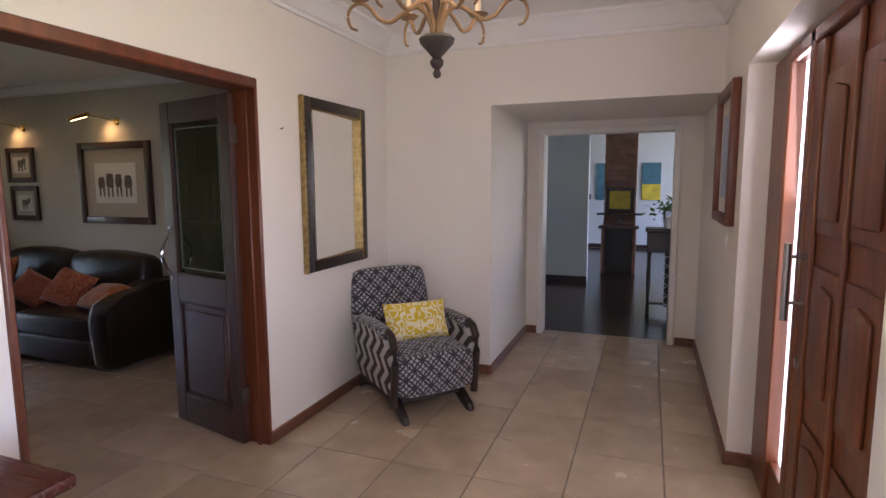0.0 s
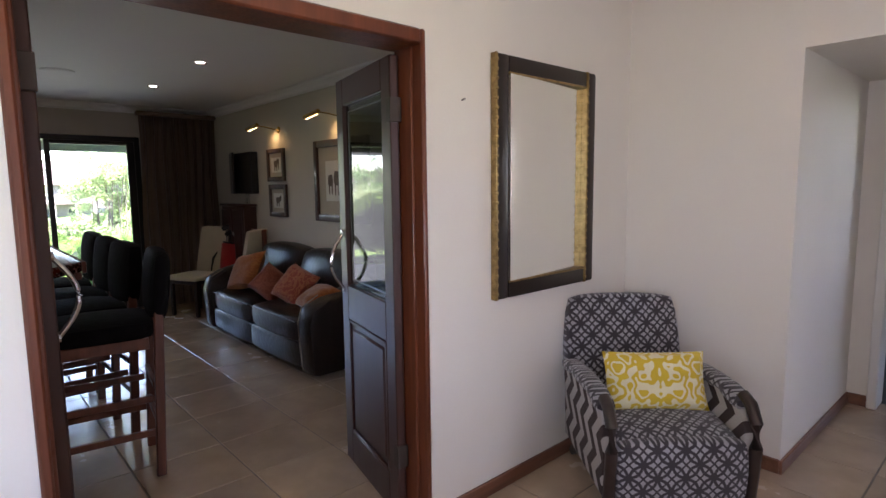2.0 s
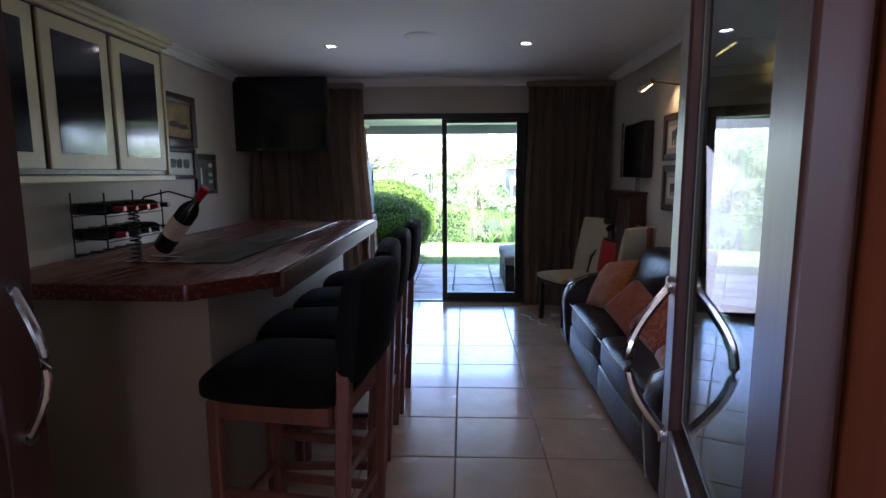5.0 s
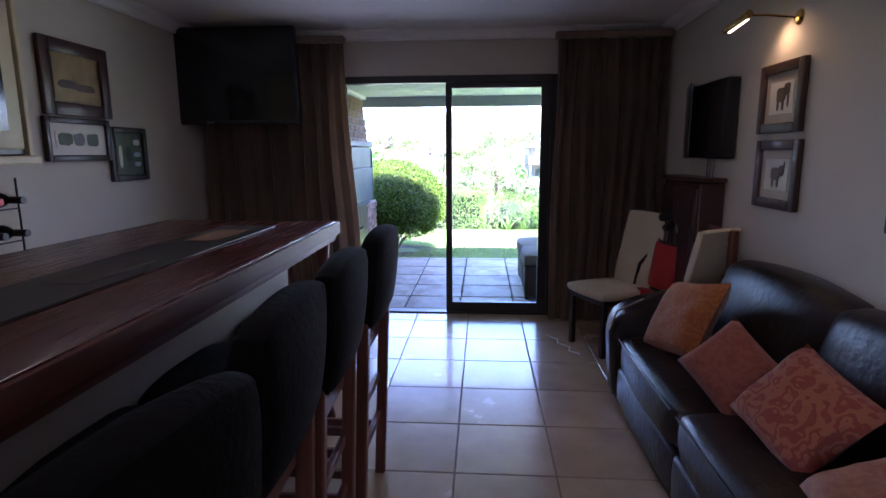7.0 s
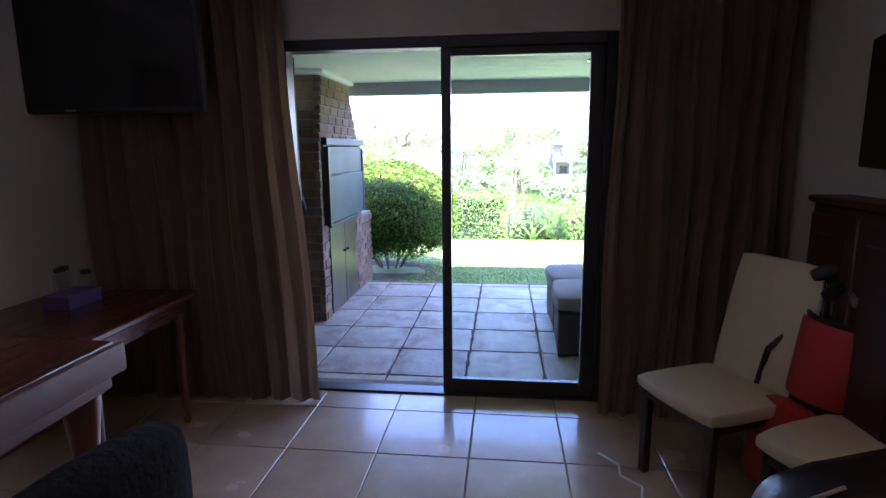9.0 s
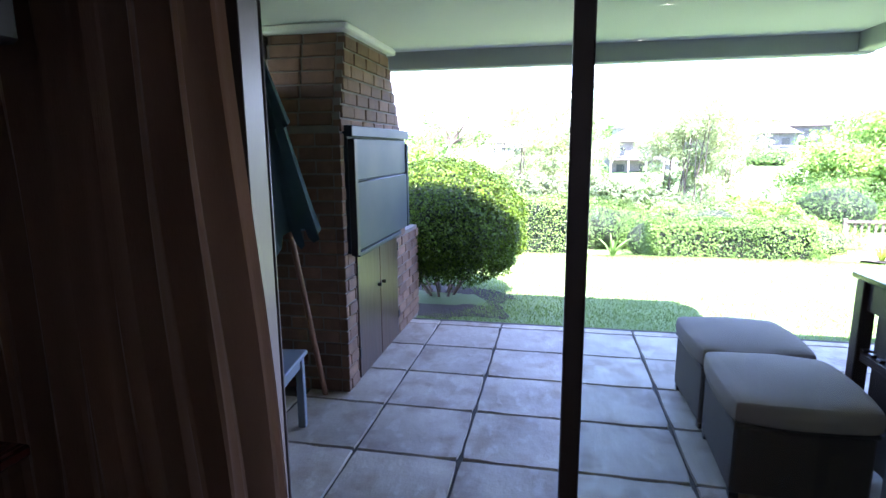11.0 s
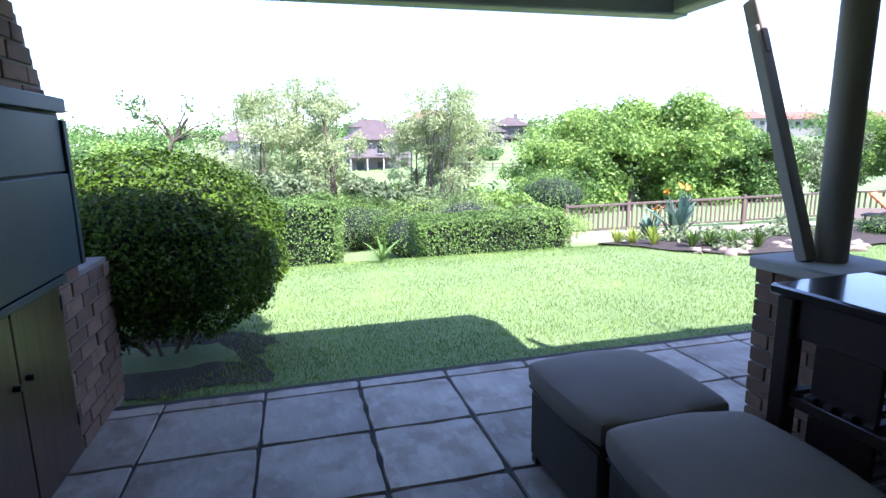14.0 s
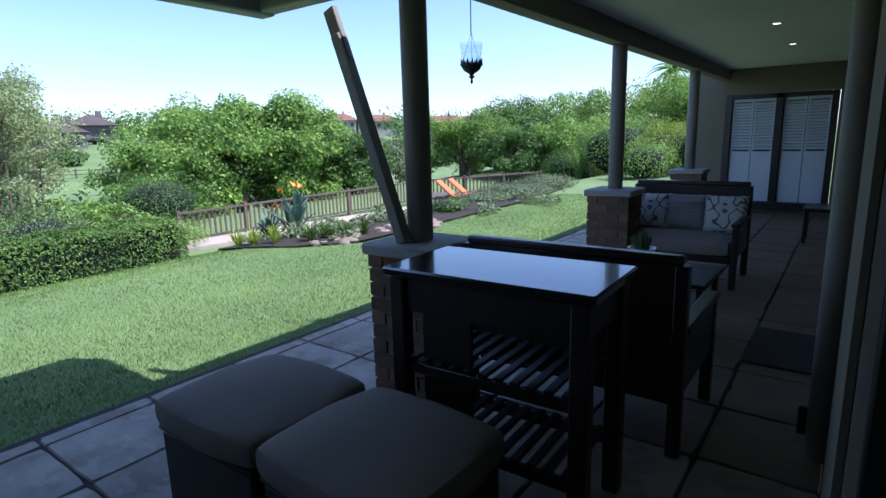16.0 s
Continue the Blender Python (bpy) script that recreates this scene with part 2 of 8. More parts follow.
TILE = plain("beige ceramic tile", (0.47, 0.35, 0.245), 0.24, var=0.16, scale=4.5, fine=22, bump=0.03, random_piece=0.08, coat=0.35)
GROUT = plain("dark tile grout", (0.20, 0.16, 0.125), 0.9, var=0.2, scale=9, fine=80, bump=0.3)
SKIRT = timber("red brown skirting", (0.19, 0.075, 0.04), 0.45, axis=1)
DOORWOOD = timber("red brown door wood", (0.16, 0.040, 0.015), 0.4, axis=2, coat=0.3)
LEAFWOOD = timber("dark mahogany leaf", (0.050, 0.017, 0.012), 0.38, axis=2, coat=0.1, figure=0.4)
FRONTWOOD = timber("orange meranti wood", (0.18, 0.050, 0.015), 0.36, axis=2, coat=0.15)
DARKWOOD = timber("near black wood", (0.028, 0.014, 0.011), 0.38, axis=0, coat=0.3)
BAREDGE = timber("worn matt mahogany edge", (0.075, 0.015, 0.009), 0.6, axis=0, coat=0.0, figure=0.2)
BARWOOD = timber("polished mahogany bar wood", (0.075, 0.015, 0.009), 0.27, axis=0, coat=0.2, figure=0.15)
STOOLWOOD = timber("red stool wood", (0.17, 0.055, 0.03), 0.4, axis=2, coat=0.2)
CABWOOD = timber("oiled cabinet wood", (0.05, 0.021, 0.008), 0.4, axis=2, coat=0.2)
PARQUET = timber("dark parquet", (0.028, 0.011, 0.008), 0.18, axis=1, coat=0.25, random_piece=0.2)
LEATHER = plain("black brown leather", (0.016, 0.009, 0.007), 0.37, var=0.35, scale=5, fine=26, bump=0.45, dist=0.008, spec=0.32)
PIPING = plain("pale piping", (0.30, 0.25, 0.20), 0.6)
VELVET = plain("charcoal velvet", (0.007, 0.0065, 0.007), 0.9, var=0.45, scale=9, fine=60, bump=0.6, dist=0.006, spec=0.1)
GILT = plain("worn gilt", (0.40, 0.28, 0.12), 0.42, metal=0.85, var=0.45, scale=30, fine=90, bump=0.4)
BLACKFRAME = plain("black brown frame lacquer", (0.025, 0.016, 0.012), 0.35, var=0.3)
MIRROR = plain("mirror silver", (0.92, 0.93, 0.90), 0.10, metal=1.0, var=0.0, bump=0)
BRASS = plain("polished brass", (0.62, 0.40, 0.12), 0.25, metal=1.0, var=0.1, bump=0.03)
CHROME = plain("chrome", (0.72, 0.72, 0.74), 0.15, metal=1.0, var=0.05, bump=0)
STEEL = plain("brushed steel", (0.36, 0.34, 0.32), 0.35, metal=1.0, var=0.08)
IRON = plain("antique bronze iron", (0.30, 0.19, 0.10), 0.5, metal=0.6, var=0.25, scale=12, fine=80, bump=0.3)
IRON_DARK = plain("dark turned wood", (0.045, 0.03, 0.022), 0.5, var=0.3)
BLACK = plain("black plastic", (0.012, 0.012, 0.013), 0.4, var=0.2, bump=0.05)
SCREEN = plain("dark television glass", (0.006, 0.006, 0.008), 0.12, var=0.1, bump=0)
ALU = plain("dark bronze aluminium", (0.022, 0.020, 0.019), 0.35, var=0.2, bump=0.04)
PANE = thin_glass("clear pane", (0.93, 0.97, 0.95), 0.03)
PANE_DOOR = thin_glass("grey door pane", (0.42, 0.47, 0.39), 0.07)
# emission put into the sidelight glass in place of daylight behind it
FROST_GLOW = glow("frosted glass glowing for daylight", (0.90, 0.95, 1.0), 0.21)
PAPER = plain("pale paper", (0.70, 0.67, 0.60), 0.7, var=0.06, scale=6)
PICWOOD = timber("dark brown picture moulding", (0.065, 0.026, 0.015), 0.4, axis=2, coat=0.15)
MOUNT = plain("tan mount board", (0.47, 0.40, 0.31), 0.8, var=0.06)
BLUEPIC = plain("pale blue print", (0.42, 0.52, 0.62), 0.6, var=0.25, scale=5)
YELLOWPIC = plain("yellow field print", (0.62, 0.48, 0.05), 0.6, var=0.3, scale=6)
TEALPIC = plain("teal painted board", (0.05, 0.16, 0.22), 0.6, var=0.3, scale=5)
INK = plain("brown ink drawing", (0.15, 0.115, 0.09), 0.8, var=0.4, scale=20)
SEPIA = plain("sepia photograph", (0.32, 0.22, 0.09), 0.5, var=0.5, scale=7)
GREENPIC = plain("dark green photograph", (0.06, 0.09, 0.05), 0.5, var=0.6, scale=14)
ORANGE_C = print_fabric("orange cushion cloth", (0.34, 0.11, 0.02), (0.28, 0.075, 0.012), 14.0)
SALMON_C = print_fabric("salmon cushion cloth", (0.29, 0.082, 0.042), (0.24, 0.06, 0.03), 12.0)
RED_C = print_fabric("red gold cushion cloth", (0.25, 0.035, 0.02), (0.35, 0.11, 0.045), 13.0)
YELLOW_C = print_fabric("yellow damask cloth", (0.80, 0.75, 0.56), (0.66, 0.46, 0.03), 13.0, detail=1.0)
FLOWER_C = print_fabric("white flowered cloth", (0.66, 0.64, 0.60), (0.09, 0.10, 0.15), 6.0, low=0.20, high=0.28, detail=1.0)
STRIPE_C = plain("pleated grey cloth", (0.30, 0.27, 0.27), 0.9, var=0.5, scale=1.0, stretch=(1, 1, 26), sheen=0.2)
CREAM_C = plain("cream leatherette", (0.56, 0.48, 0.34), 0.55, var=0.08, scale=5)
CURTAIN = plain("brown curtain cloth", (0.26, 0.18, 0.125), 0.9, var=0.25, scale=2.0, fine=90, bump=0.2, stretch=(3, 3, 0.5), sheen=0.3)
PLASTER_BAR = plain("beige bar plaster", (0.25, 0.195, 0.14), 0.75, var=0.06)
CREAM_CAB = plain("cream cabinet lacquer", (0.55, 0.47, 0.28), 0.4, var=0.06)
RINGS_SEAT = ring_fabric("ring print, seat", (0, 1), 0.116, (0.40, 0.39, 0.41), (0.034, 0.028, 0.034))
RINGS_BACK = ring_fabric("ring print, back", (0, 2), 0.116, (0.40, 0.39, 0.41), (0.034, 0.028, 0.034))
RINGS_SIDE = ring_fabric("ring print, arm", (1, 2), 0.116, (0.40, 0.39, 0.41), (0.034, 0.028, 0.034))
CHEVRON = chevron_fabric("chevron cloth", (1, 2), (0.52, 0.49, 0.46), (0.045, 0.03, 0.028))
RED_BAG = plain("red nylon", (0.42, 0.02, 0.02), 0.5, var=0.15)
BRICK = plain("red brown face brick", (0.175, 0.10, 0.064), 0.9, var=0.28, scale=9, fine=45, bump=0.5, random_piece=0.28, dist=0.006)
BRICK_DARK = plain("far red brick", (0.30, 0.15, 0.10), 0.9, var=0.25, scale=9, fine=45, bump=0.4, random_piece=0.2)
MORTAR = plain("grey mortar", (0.20, 0.175, 0.15), 0.95, var=0.15, scale=12, fine=80, bump=0.4)
COPING = plain("grey cement coping", (0.36, 0.34, 0.31), 0.85, var=0.15, scale=6, fine=60, bump=0.3)
SLAB = slab_material()
JOINT = plain("dark slab joint", (0.05, 0.045, 0.036), 0.95, var=0.4, scale=12, fine=80, bump=0.4)
GREEN_STEEL = plain("dark green painted steel", (0.008, 0.022, 0.030), 0.50, var=0.15, scale=3, fine=40, bump=0.05)
GALV = plain("grey galvanised steel", (0.34, 0.40, 0.44), 0.4, metal=0.5, var=0.12, scale=6)
COLUMN = plain("brown grey column paint", (0.21, 0.185, 0.15), 0.6, var=0.1, scale=4)
UMBRELLA = plain("bottle green canvas", (0.030, 0.062, 0.070), 0.9, var=0.2, scale=4, fine=150, bump=0.2)
POLEWOOD = timber("umbrella pole wood", (0.22, 0.10, 0.05), 0.45)
BLUEGREY = plain("blue grey table paint", (0.13, 0.155, 0.185), 0.5, var=0.12, scale=5)
WICKER = plain("dark brown wicker", (0.035, 0.024, 0.018), 0.6, var=0.4, scale=40, fine=160, bump=0.8, stretch=(1, 1, 4), dist=0.006)
CANVAS = plain("taupe canvas", (0.235, 0.195, 0.165), 0.9, var=0.1, scale=5, fine=220, bump=0.25)
SHUTTER = plain("white shutter paint", (0.58, 0.62, 0.68), 0.5, var=0.04)
# soil colour, darkened to hold the deep shade under the bush
SOIL = plain("dark soil", (0.035, 0.025, 0.018), 0.95, var=0.4, scale=7, fine=50, bump=0.8, dist=0.02)
BARK = plain("grey brown bark", (0.13, 0.10, 0.075), 0.95, var=0.3, scale=8, fine=40, bump=0.6)
ROCK = plain("tan garden rock", (0.23, 0.18, 0.135), 0.9, var=0.25, scale=5, fine=30, bump=0.5, random_piece=0.2)
DECK = timber("weathered deck timber", (0.13, 0.095, 0.07), 0.75, axis=2, coat=0.0, random_piece=0.15)
PATH_M = plain("pinkish path paving", (0.42, 0.34, 0.28), 0.9, var=0.12, scale=2, fine=30, bump=0.3)
CLAY = plain("brown clay roof", (0.085, 0.062, 0.058), 0.85, var=0.25, scale=0.6, fine=6, bump=0.3)
CLAY_RED = plain("terracotta roof", (0.22, 0.10, 0.07), 0.85, var=0.2, scale=0.6, fine=6, bump=0.3)
HOUSE_W = plain("far house plaster", (0.17, 0.145, 0.135), 0.85, var=0.08, scale=0.4, fine=5)
HOUSE_G = plain("far house grey plaster", (0.13, 0.12, 0.12), 0.85, var=0.08, scale=0.4, fine=5)
HOUSE_WHITE = plain("far house white plaster", (0.32, 0.30, 0.28), 0.85, var=0.05, scale=0.4, fine=5)
WINDOW_DARK = plain("dark far window", (0.04, 0.045, 0.05), 0.15, var=0.2, bump=0)
ORANGE_L = plain("orange lounger cloth", (0.66, 0.16, 0.055), 0.8, var=0.1)
POT = plain("white glazed pot", (0.70, 0.70, 0.68), 0.3, var=0.04)
BOTTLE = plain("dark wine bottle glass", (0.010, 0.012, 0.008), 0.08, var=0.1, bump=0)
LABEL = plain("cream bottle label", (0.55, 0.45, 0.33), 0.7)
FOIL = plain("red bottle foil", (0.30, 0.015, 0.02), 0.35, metal=0.3)
LANTERN_M = plain("dark blue lantern iron", (0.03, 0.035, 0.06), 0.45, metal=0.6, var=0.3)
LANTERN_G = thin_glass("lantern glass", (0.94, 0.97, 0.98), 0.05)
BULB = glow("warm bulb", (1.0, 0.74, 0.40), 2.2)
SPOT_GLOW = glow("warm downlight", (1.0, 0.86, 0.66), 3.0)
LAMP_GLOW = glow("picture lamp strip", (1.0, 0.72, 0.30), 0.45)
CANDLE = plain("ivory candle tube", (0.66, 0.58, 0.42), 0.6)
MAT_DARK = plain("dark door mat", (0.05, 0.04, 0.035), 0.95, var=0.3, fine=200, bump=0.5)
LEAF_BUSH = foliage("bush leaf", (0.003, 0.013, 0.002), (0.10, 0.185, 0.010), 0.15)
LEAF_HEDGE = foliage("hedge leaf", (0.014, 0.038, 0.009), (0.16, 0.27, 0.055), 0.2)
LEAF_TREE = foliage("broad tree leaf", (0.04, 0.105, 0.02), (0.34, 0.50, 0.11), 0.32)
LEAF_PALE = foliage("pale wispy leaf", (0.14, 0.20, 0.08), (0.52, 0.58, 0.29), 0.4)
LEAF_DARK = foliage("dark tree leaf", (0.025, 0.065, 0.018), (0.18, 0.30, 0.075), 0.28)
LEAF_GREY = foliage("grey green leaf", (0.05, 0.08, 0.035), (0.25, 0.31, 0.15), 0.28)
LEAF_YELLOW = foliage("yellow hedge leaf", (0.15, 0.22, 0.03), (0.36, 0.44, 0.07), 0.4)
LEAF_STREL = foliage("blue green blade", (0.05, 0.10, 0.07), (0.15, 0.24, 0.17), 0.2)
FLOWER_O = plain("orange petal", (0.85, 0.30, 0.02), 0.5)
GRASS_BLADE = foliage("lawn blade", (0.018, 0.065, 0.008), (0.35, 0.49, 0.135), 0.3)


def ground_material():
    """Lawn green near, dry and mixed far off, from one sheet."""
    n = Nodes("garden ground")
    a, b, d = n.noise(0.35, 4.0), n.noise(6.0, 5.0), n.noise(60.0, 3.0)
    c = n.ramp(a, ((0.3, (0.08, 0.15, 0.04)), (0.7, (0.17, 0.26, 0.075))))
    c = n.mix(n.math("MULTIPLY", b, 0.5), c, (0.29, 0.34, 0.16))
    c = n.mix(n.math("MULTIPLY", d, 0.5), c, (0.025, 0.06, 0.012))
    n.link(c, n.bsdf.inputs["Base Color"])
    n.bsdf.inputs["Roughness"].default_value = 0.9
    n.bump(n.math("ADD", d, b), 0.5, 0.012)
    return n.material


GROUND = ground_material()

# ---- mesh helpers ----


def link_mesh(name, mesh, material, parent=None, label=""):
    ob = new(name, mesh)
    if material is not None and not mesh.materials:
        mesh.materials.append(material)
    if parent is not None:
        ob.parent = parent
    if label:
        ob["label"] = label
    return ob


def part(name, bm, material, parent, label="", smooth=True):
    """One bmesh as one mesh object under a thing or part."""
    mesh = bpy.data.meshes.new(name)
    bmesh.ops.recalc_face_normals(bm, faces=bm.faces)
    bm.to_mesh(mesh)
    bm.free()
    if smooth:
        mesh.polygons.foreach_set("use_smooth", [True] * len(mesh.polygons))
        mesh.set_sharp_from_angle(angle=radians(38))
    return link_mesh(name, mesh, material, parent, label)


def thing(name, at, label, category, group="", kind="", rz=0.0):
    ob = new(name)
    ob.empty_display_size = 0.1
    ob.matrix_basis = pose(*at, 0, 0, rz)
    return tagged(ob, label, category, group, kind)


def box(bm, lo, hi, bevel=0.0, m=None, seg=1):
    size = [b - a for a, b in zip(lo, hi)]
    mid = [(a + b) / 2 for a, b in zip(lo, hi)]
    vs = bmesh.ops.create_cube(bm, size=1.0, matrix=Matrix.Translation(mid) @ Matrix.Diagonal((*size, 1)))["verts"]
    if bevel:
        edges = list({e for v in vs for e in v.link_edges})
        out = bmesh.ops.bevel(bm, geom=edges, offset=min(bevel, 0.45 * min(abs(s) for s in size)), segments=seg, affect="EDGES", profile=0.5)
        vs = list({v for f in out["faces"] for v in f.verts} | {v for v in vs if v.is_valid})
    if m is not None:
        bmesh.ops.transform(bm, matrix=m, verts=vs)
    return vs


def one_box(lo, hi, bevel=0.0, m=None, seg=1):
    bm = bmesh.new()
    box(bm, lo, hi, bevel, m, seg)
    return bm


def rod(bm, a, b, r0, r1=None, n=10):
    a, b = Vector(a), Vector(b)
    m = Matrix.Translation((a + b) / 2) @ (b - a).to_track_quat("Z", "Y").to_matrix().to_4x4()
    return bmesh.ops.create_cone(bm, cap_ends=True, segments=n, radius1=r0, radius2=r0 if r1 is None else r1, depth=(b - a).length, matrix=m)["verts"]


def tube(bm, points, radius, n=8, taper=None):
    """A round bar along a line of points."""
    pts = [Vector(p) for p in points]
    rings = []
    up = Vector((0.0123, 0.02, 1.0))
    for i, p in enumerate(pts):
        d = (pts[min(i + 1, len(pts) - 1)] - pts[max(i - 1, 0)]).normalized()
        side = d.cross(up)
        side = side.normalized() if side.length > 1e-4 else Vector((1, 0, 0))
        top = side.cross(d).normalized()
        r = radius * (1 if taper is None else taper[0] + (taper[1] - taper[0]) * i / (len(pts) - 1))
        rings.append([bm.verts.new(p + r * (math.cos(t) * side + math.sin(t) * top)) for t in (2 * math.pi * k / n for k in range(n))])
    for a, b in zip(rings, rings[1:]):
        for k in range(n):
            bm.faces.new((a[k], a[(k + 1) % n], b[(k + 1) % n], b[k]))
    bm.faces.new(rings[0])
    bm.faces.new(rings[-1])


def lathe(bm, profile, n=24, m=None):
    """A turned shape from (radius, height) pairs."""
    rings = []
    for r, z in profile:
        rings.append([bm.verts.new((r * math.cos(2 * math.pi * k / n), r * math.sin(2 * math.pi * k / n), z)) for k in range(n)])
    for a, b in zip(rings, rings[1:]):
        for k in range(n):
            bm.faces.new((a[k], a[(k + 1) % n], b[(k + 1) % n], b[k]))
    bm.faces.new(rings[0])
    bm.faces.new(rings[-1])
    if m is not None:
        bmesh.ops.transform(bm, matrix=m, verts=[v for ring in rings for v in ring])


def prism(bm, outline, axis, lo, hi, bevel=0.0):
    """An outline in the two other axes, drawn out along one axis."""
    def place(p, w):
        return {0: (w, p[0], p[1]), 1: (p[0], w, p[1]), 2: (p[0], p[1], w)}[axis]
    a = [bm.verts.new(place(p, lo)) for p in outline]
    b = [bm.verts.new(place(p, hi)) for p in outline]
    n = len(outline)
    faces = [bm.faces.new(a), bm.faces.new(b)] + [bm.faces.new((a[i], a[(i + 1) % n], b[(i + 1) % n], b[i])) for i in range(n)]
    if bevel:
        bmesh.ops.bevel(bm, geom=list({e for f in faces for e in f.edges}), offset=bevel, segments=2, affect="EDGES", profile=0.5)


def pillow(bm, w, h, d, m=None, n=14, pinch=0.9, puff=0.5, sag=0.0):
    """A stuffed cushion, w along x, h along z, d thick along y, middle at the origin."""
    grid = {}
    for s in (-1, 1):
        for i in range(n + 1):
            for j in range(n + 1):
                u, v = -1 + 2 * i / n, -1 + 2 * j / n
                edge = max(0.0, 1 - u ** 4) ** puff * max(0.0, 1 - v ** 4) ** puff
                if edge == 0 and s == 1:
                    grid[s, i, j] = grid[-1, i, j]
                    continue
                k = pinch + (1 - pinch) * (u * u * v * v)
                wob = 0.06 * noise.noise(Vector((u * 2.3 + w * 7, v * 2.3 + h * 5, s * 3.0 + d * 11)))
                kx = k if abs(v) > 0.98 else pinch + (1 - pinch) * v * v
                kz = k if abs(u) > 0.98 else pinch + (1 - pinch) * u * u
                grid[s, i, j] = bm.verts.new((u * w / 2 * (0.5 + 0.5 * kx), s * d / 2 * edge * (1 + wob * 3), v * h / 2 * (0.5 + 0.5 * kz) - sag * (1 - v) * edge))
    faces = []
    for s in (-1, 1):
        for i in range(n):
            for j in range(n):
                q = [grid[s, i, j], grid[s, i + 1, j], grid[s, i + 1, j + 1], grid[s, i, j + 1]]
                if len(set(q)) == 4:
                    faces.append(bm.faces.new(q))
    if m is not None:
        bmesh.ops.transform(bm, matrix=m, verts=list({v for f in faces for v in f.verts}))


def soft_box(bm, lo, hi, bevel, bulge=0.0, m=None, cuts=6):
    """An upholstered block: rounded edges, faces a little swollen and uneven."""
    tmp = bmesh.new()
    box(tmp, lo, hi)
    bmesh.ops.subdivide_edges(tmp, edges=tmp.edges[:], cuts=cuts, use_grid_fill=True)
    mid = Vector([(a + b) / 2 for a, b in zip(lo, hi)])
    half = Vector([abs(b - a) / 2 for a, b in zip(lo, hi)])
    for v in tmp.verts:
        q = v.co - mid
        inner = Vector([max(-(h - bevel), min(h - bevel, c)) for c, h in zip(q, half)])
        out = q - inner
        if out.length > 1e-6:
            out = out.normalized() * bevel
        s = Vector([1 - (c / h) ** 2 if h else 0 for c, h in zip(inner, half)])
        swell = bulge * Vector([(c / h if h else 0) * s[(i + 1) % 3] * s[(i + 2) % 3] for i, (c, h) in enumerate(zip(q, half))])
        v.co = mid + inner + out + swell + Vector((0, 0, 1)) * 0.004 * noise.noise(v.co * 6)
    if m is not None:
        bmesh.ops.transform(tmp, matrix=m, verts=tmp.verts)
    mesh = bpy.data.meshes.new("tmp")
    tmp.to_mesh(mesh)
    tmp.free()
    bm.from_mesh(mesh)
    bpy.data.meshes.remove(mesh)


def pieces(name, mesh, places, parent, first_material=None):
    """Alike pieces of one surface, on one mesh, each an object under its parent."""
    if first_material is not None and not mesh.materials:
        mesh.materials.append(first_material)
    for m in places:
        ob = new(name, mesh)
        ob.parent = parent
        ob.matrix_basis = m


def mesh_of(bm, name, smooth=False):
    mesh = bpy.data.meshes.new(name)
    bmesh.ops.recalc_face_normals(bm, faces=bm.faces)
    bm.to_mesh(mesh)
    bm.free()
    if smooth:
        mesh.polygons.foreach_set("use_smooth", [True] * len(mesh.polygons))
    return mesh


def leaf_mesh(name, points, normals, size, rng, material, ratio=0.55, parent=None, fold=0.18):
    """Many small leaves, each two folded triangles pairs, at points facing roughly along normals."""
    n = len(points)
    nn = normals + rng.normal(0, 0.55, (n, 3))
    nn /= np.linalg.norm(nn, axis=1)[:, None]
    t = rng.normal(0, 1, (n, 3))
    t -= (t * nn).sum(1)[:, None] * nn
    t /= np.linalg.norm(t, axis=1)[:, None]
    b = np.cross(nn, t)
    s = (size * rng.uniform(0.65, 1.35, n))[:, None]
    v = np.empty((n, 4, 3))
    v[:, 0] = points - t * s * 0.5
    v[:, 1] = points + b * s * ratio * 0.5 + nn * s * fold * 0.5
    v[:, 2] = points + t * s * 0.5
    v[:, 3] = points - b * s * ratio * 0.5 + nn * s * fold * 0.5
    mesh = bpy.data.meshes.new(name)
    mesh.vertices.add(4 * n)
    mesh.vertices.foreach_set("co", v.reshape(-1).astype(np.float32))
    idx = np.arange(4 * n).reshape(n, 4)
    tri = np.concatenate([idx[:, [0, 1, 2]], idx[:, [0, 2, 3]]], axis=1).reshape(-1, 3)
    mesh.loops.add(len(tri) * 3)
    mesh.loops.foreach_set("vertex_index", tri.reshape(-1).astype(np.int32))
    mesh.polygons.add(len(tri))
    mesh.polygons.foreach_set("loop_start", np.arange(0, 3 * len(tri), 3, dtype=np.int32))
    mesh.update(calc_edges=True)
    mesh.validate()
    return link_mesh(name, mesh, material, parent)

# ---- structure ----


def wall(name, axis, t0, t1, u0, u1, z0, z1, material, holes=(), label=""):
    """A wall across one axis (0: x, 1: y) from t0 to t1, with openings (u0, u1, z0, z1) cut through."""
    bm = bmesh.new()

    def put(a, b, c, d):
        if b - a > 1e-4 and d - c > 1e-4:
            box(bm, *(((t0, a, c), (t1, b, d)) if axis == 0 else ((a, t0, c), (b, t1, d))))
    at = u0
    for a, b, c, d in sorted(holes):
        put(at, a, z0, z1)
        put(a, b, z0, c)
        put(a, b, d, z1)
        at = b
    put(at, u1, z0, z1)
    ob = part(name, bm, material, None, smooth=False)
    return tagged(ob, label or "plastered and painted wall", "wall", kind="structure")


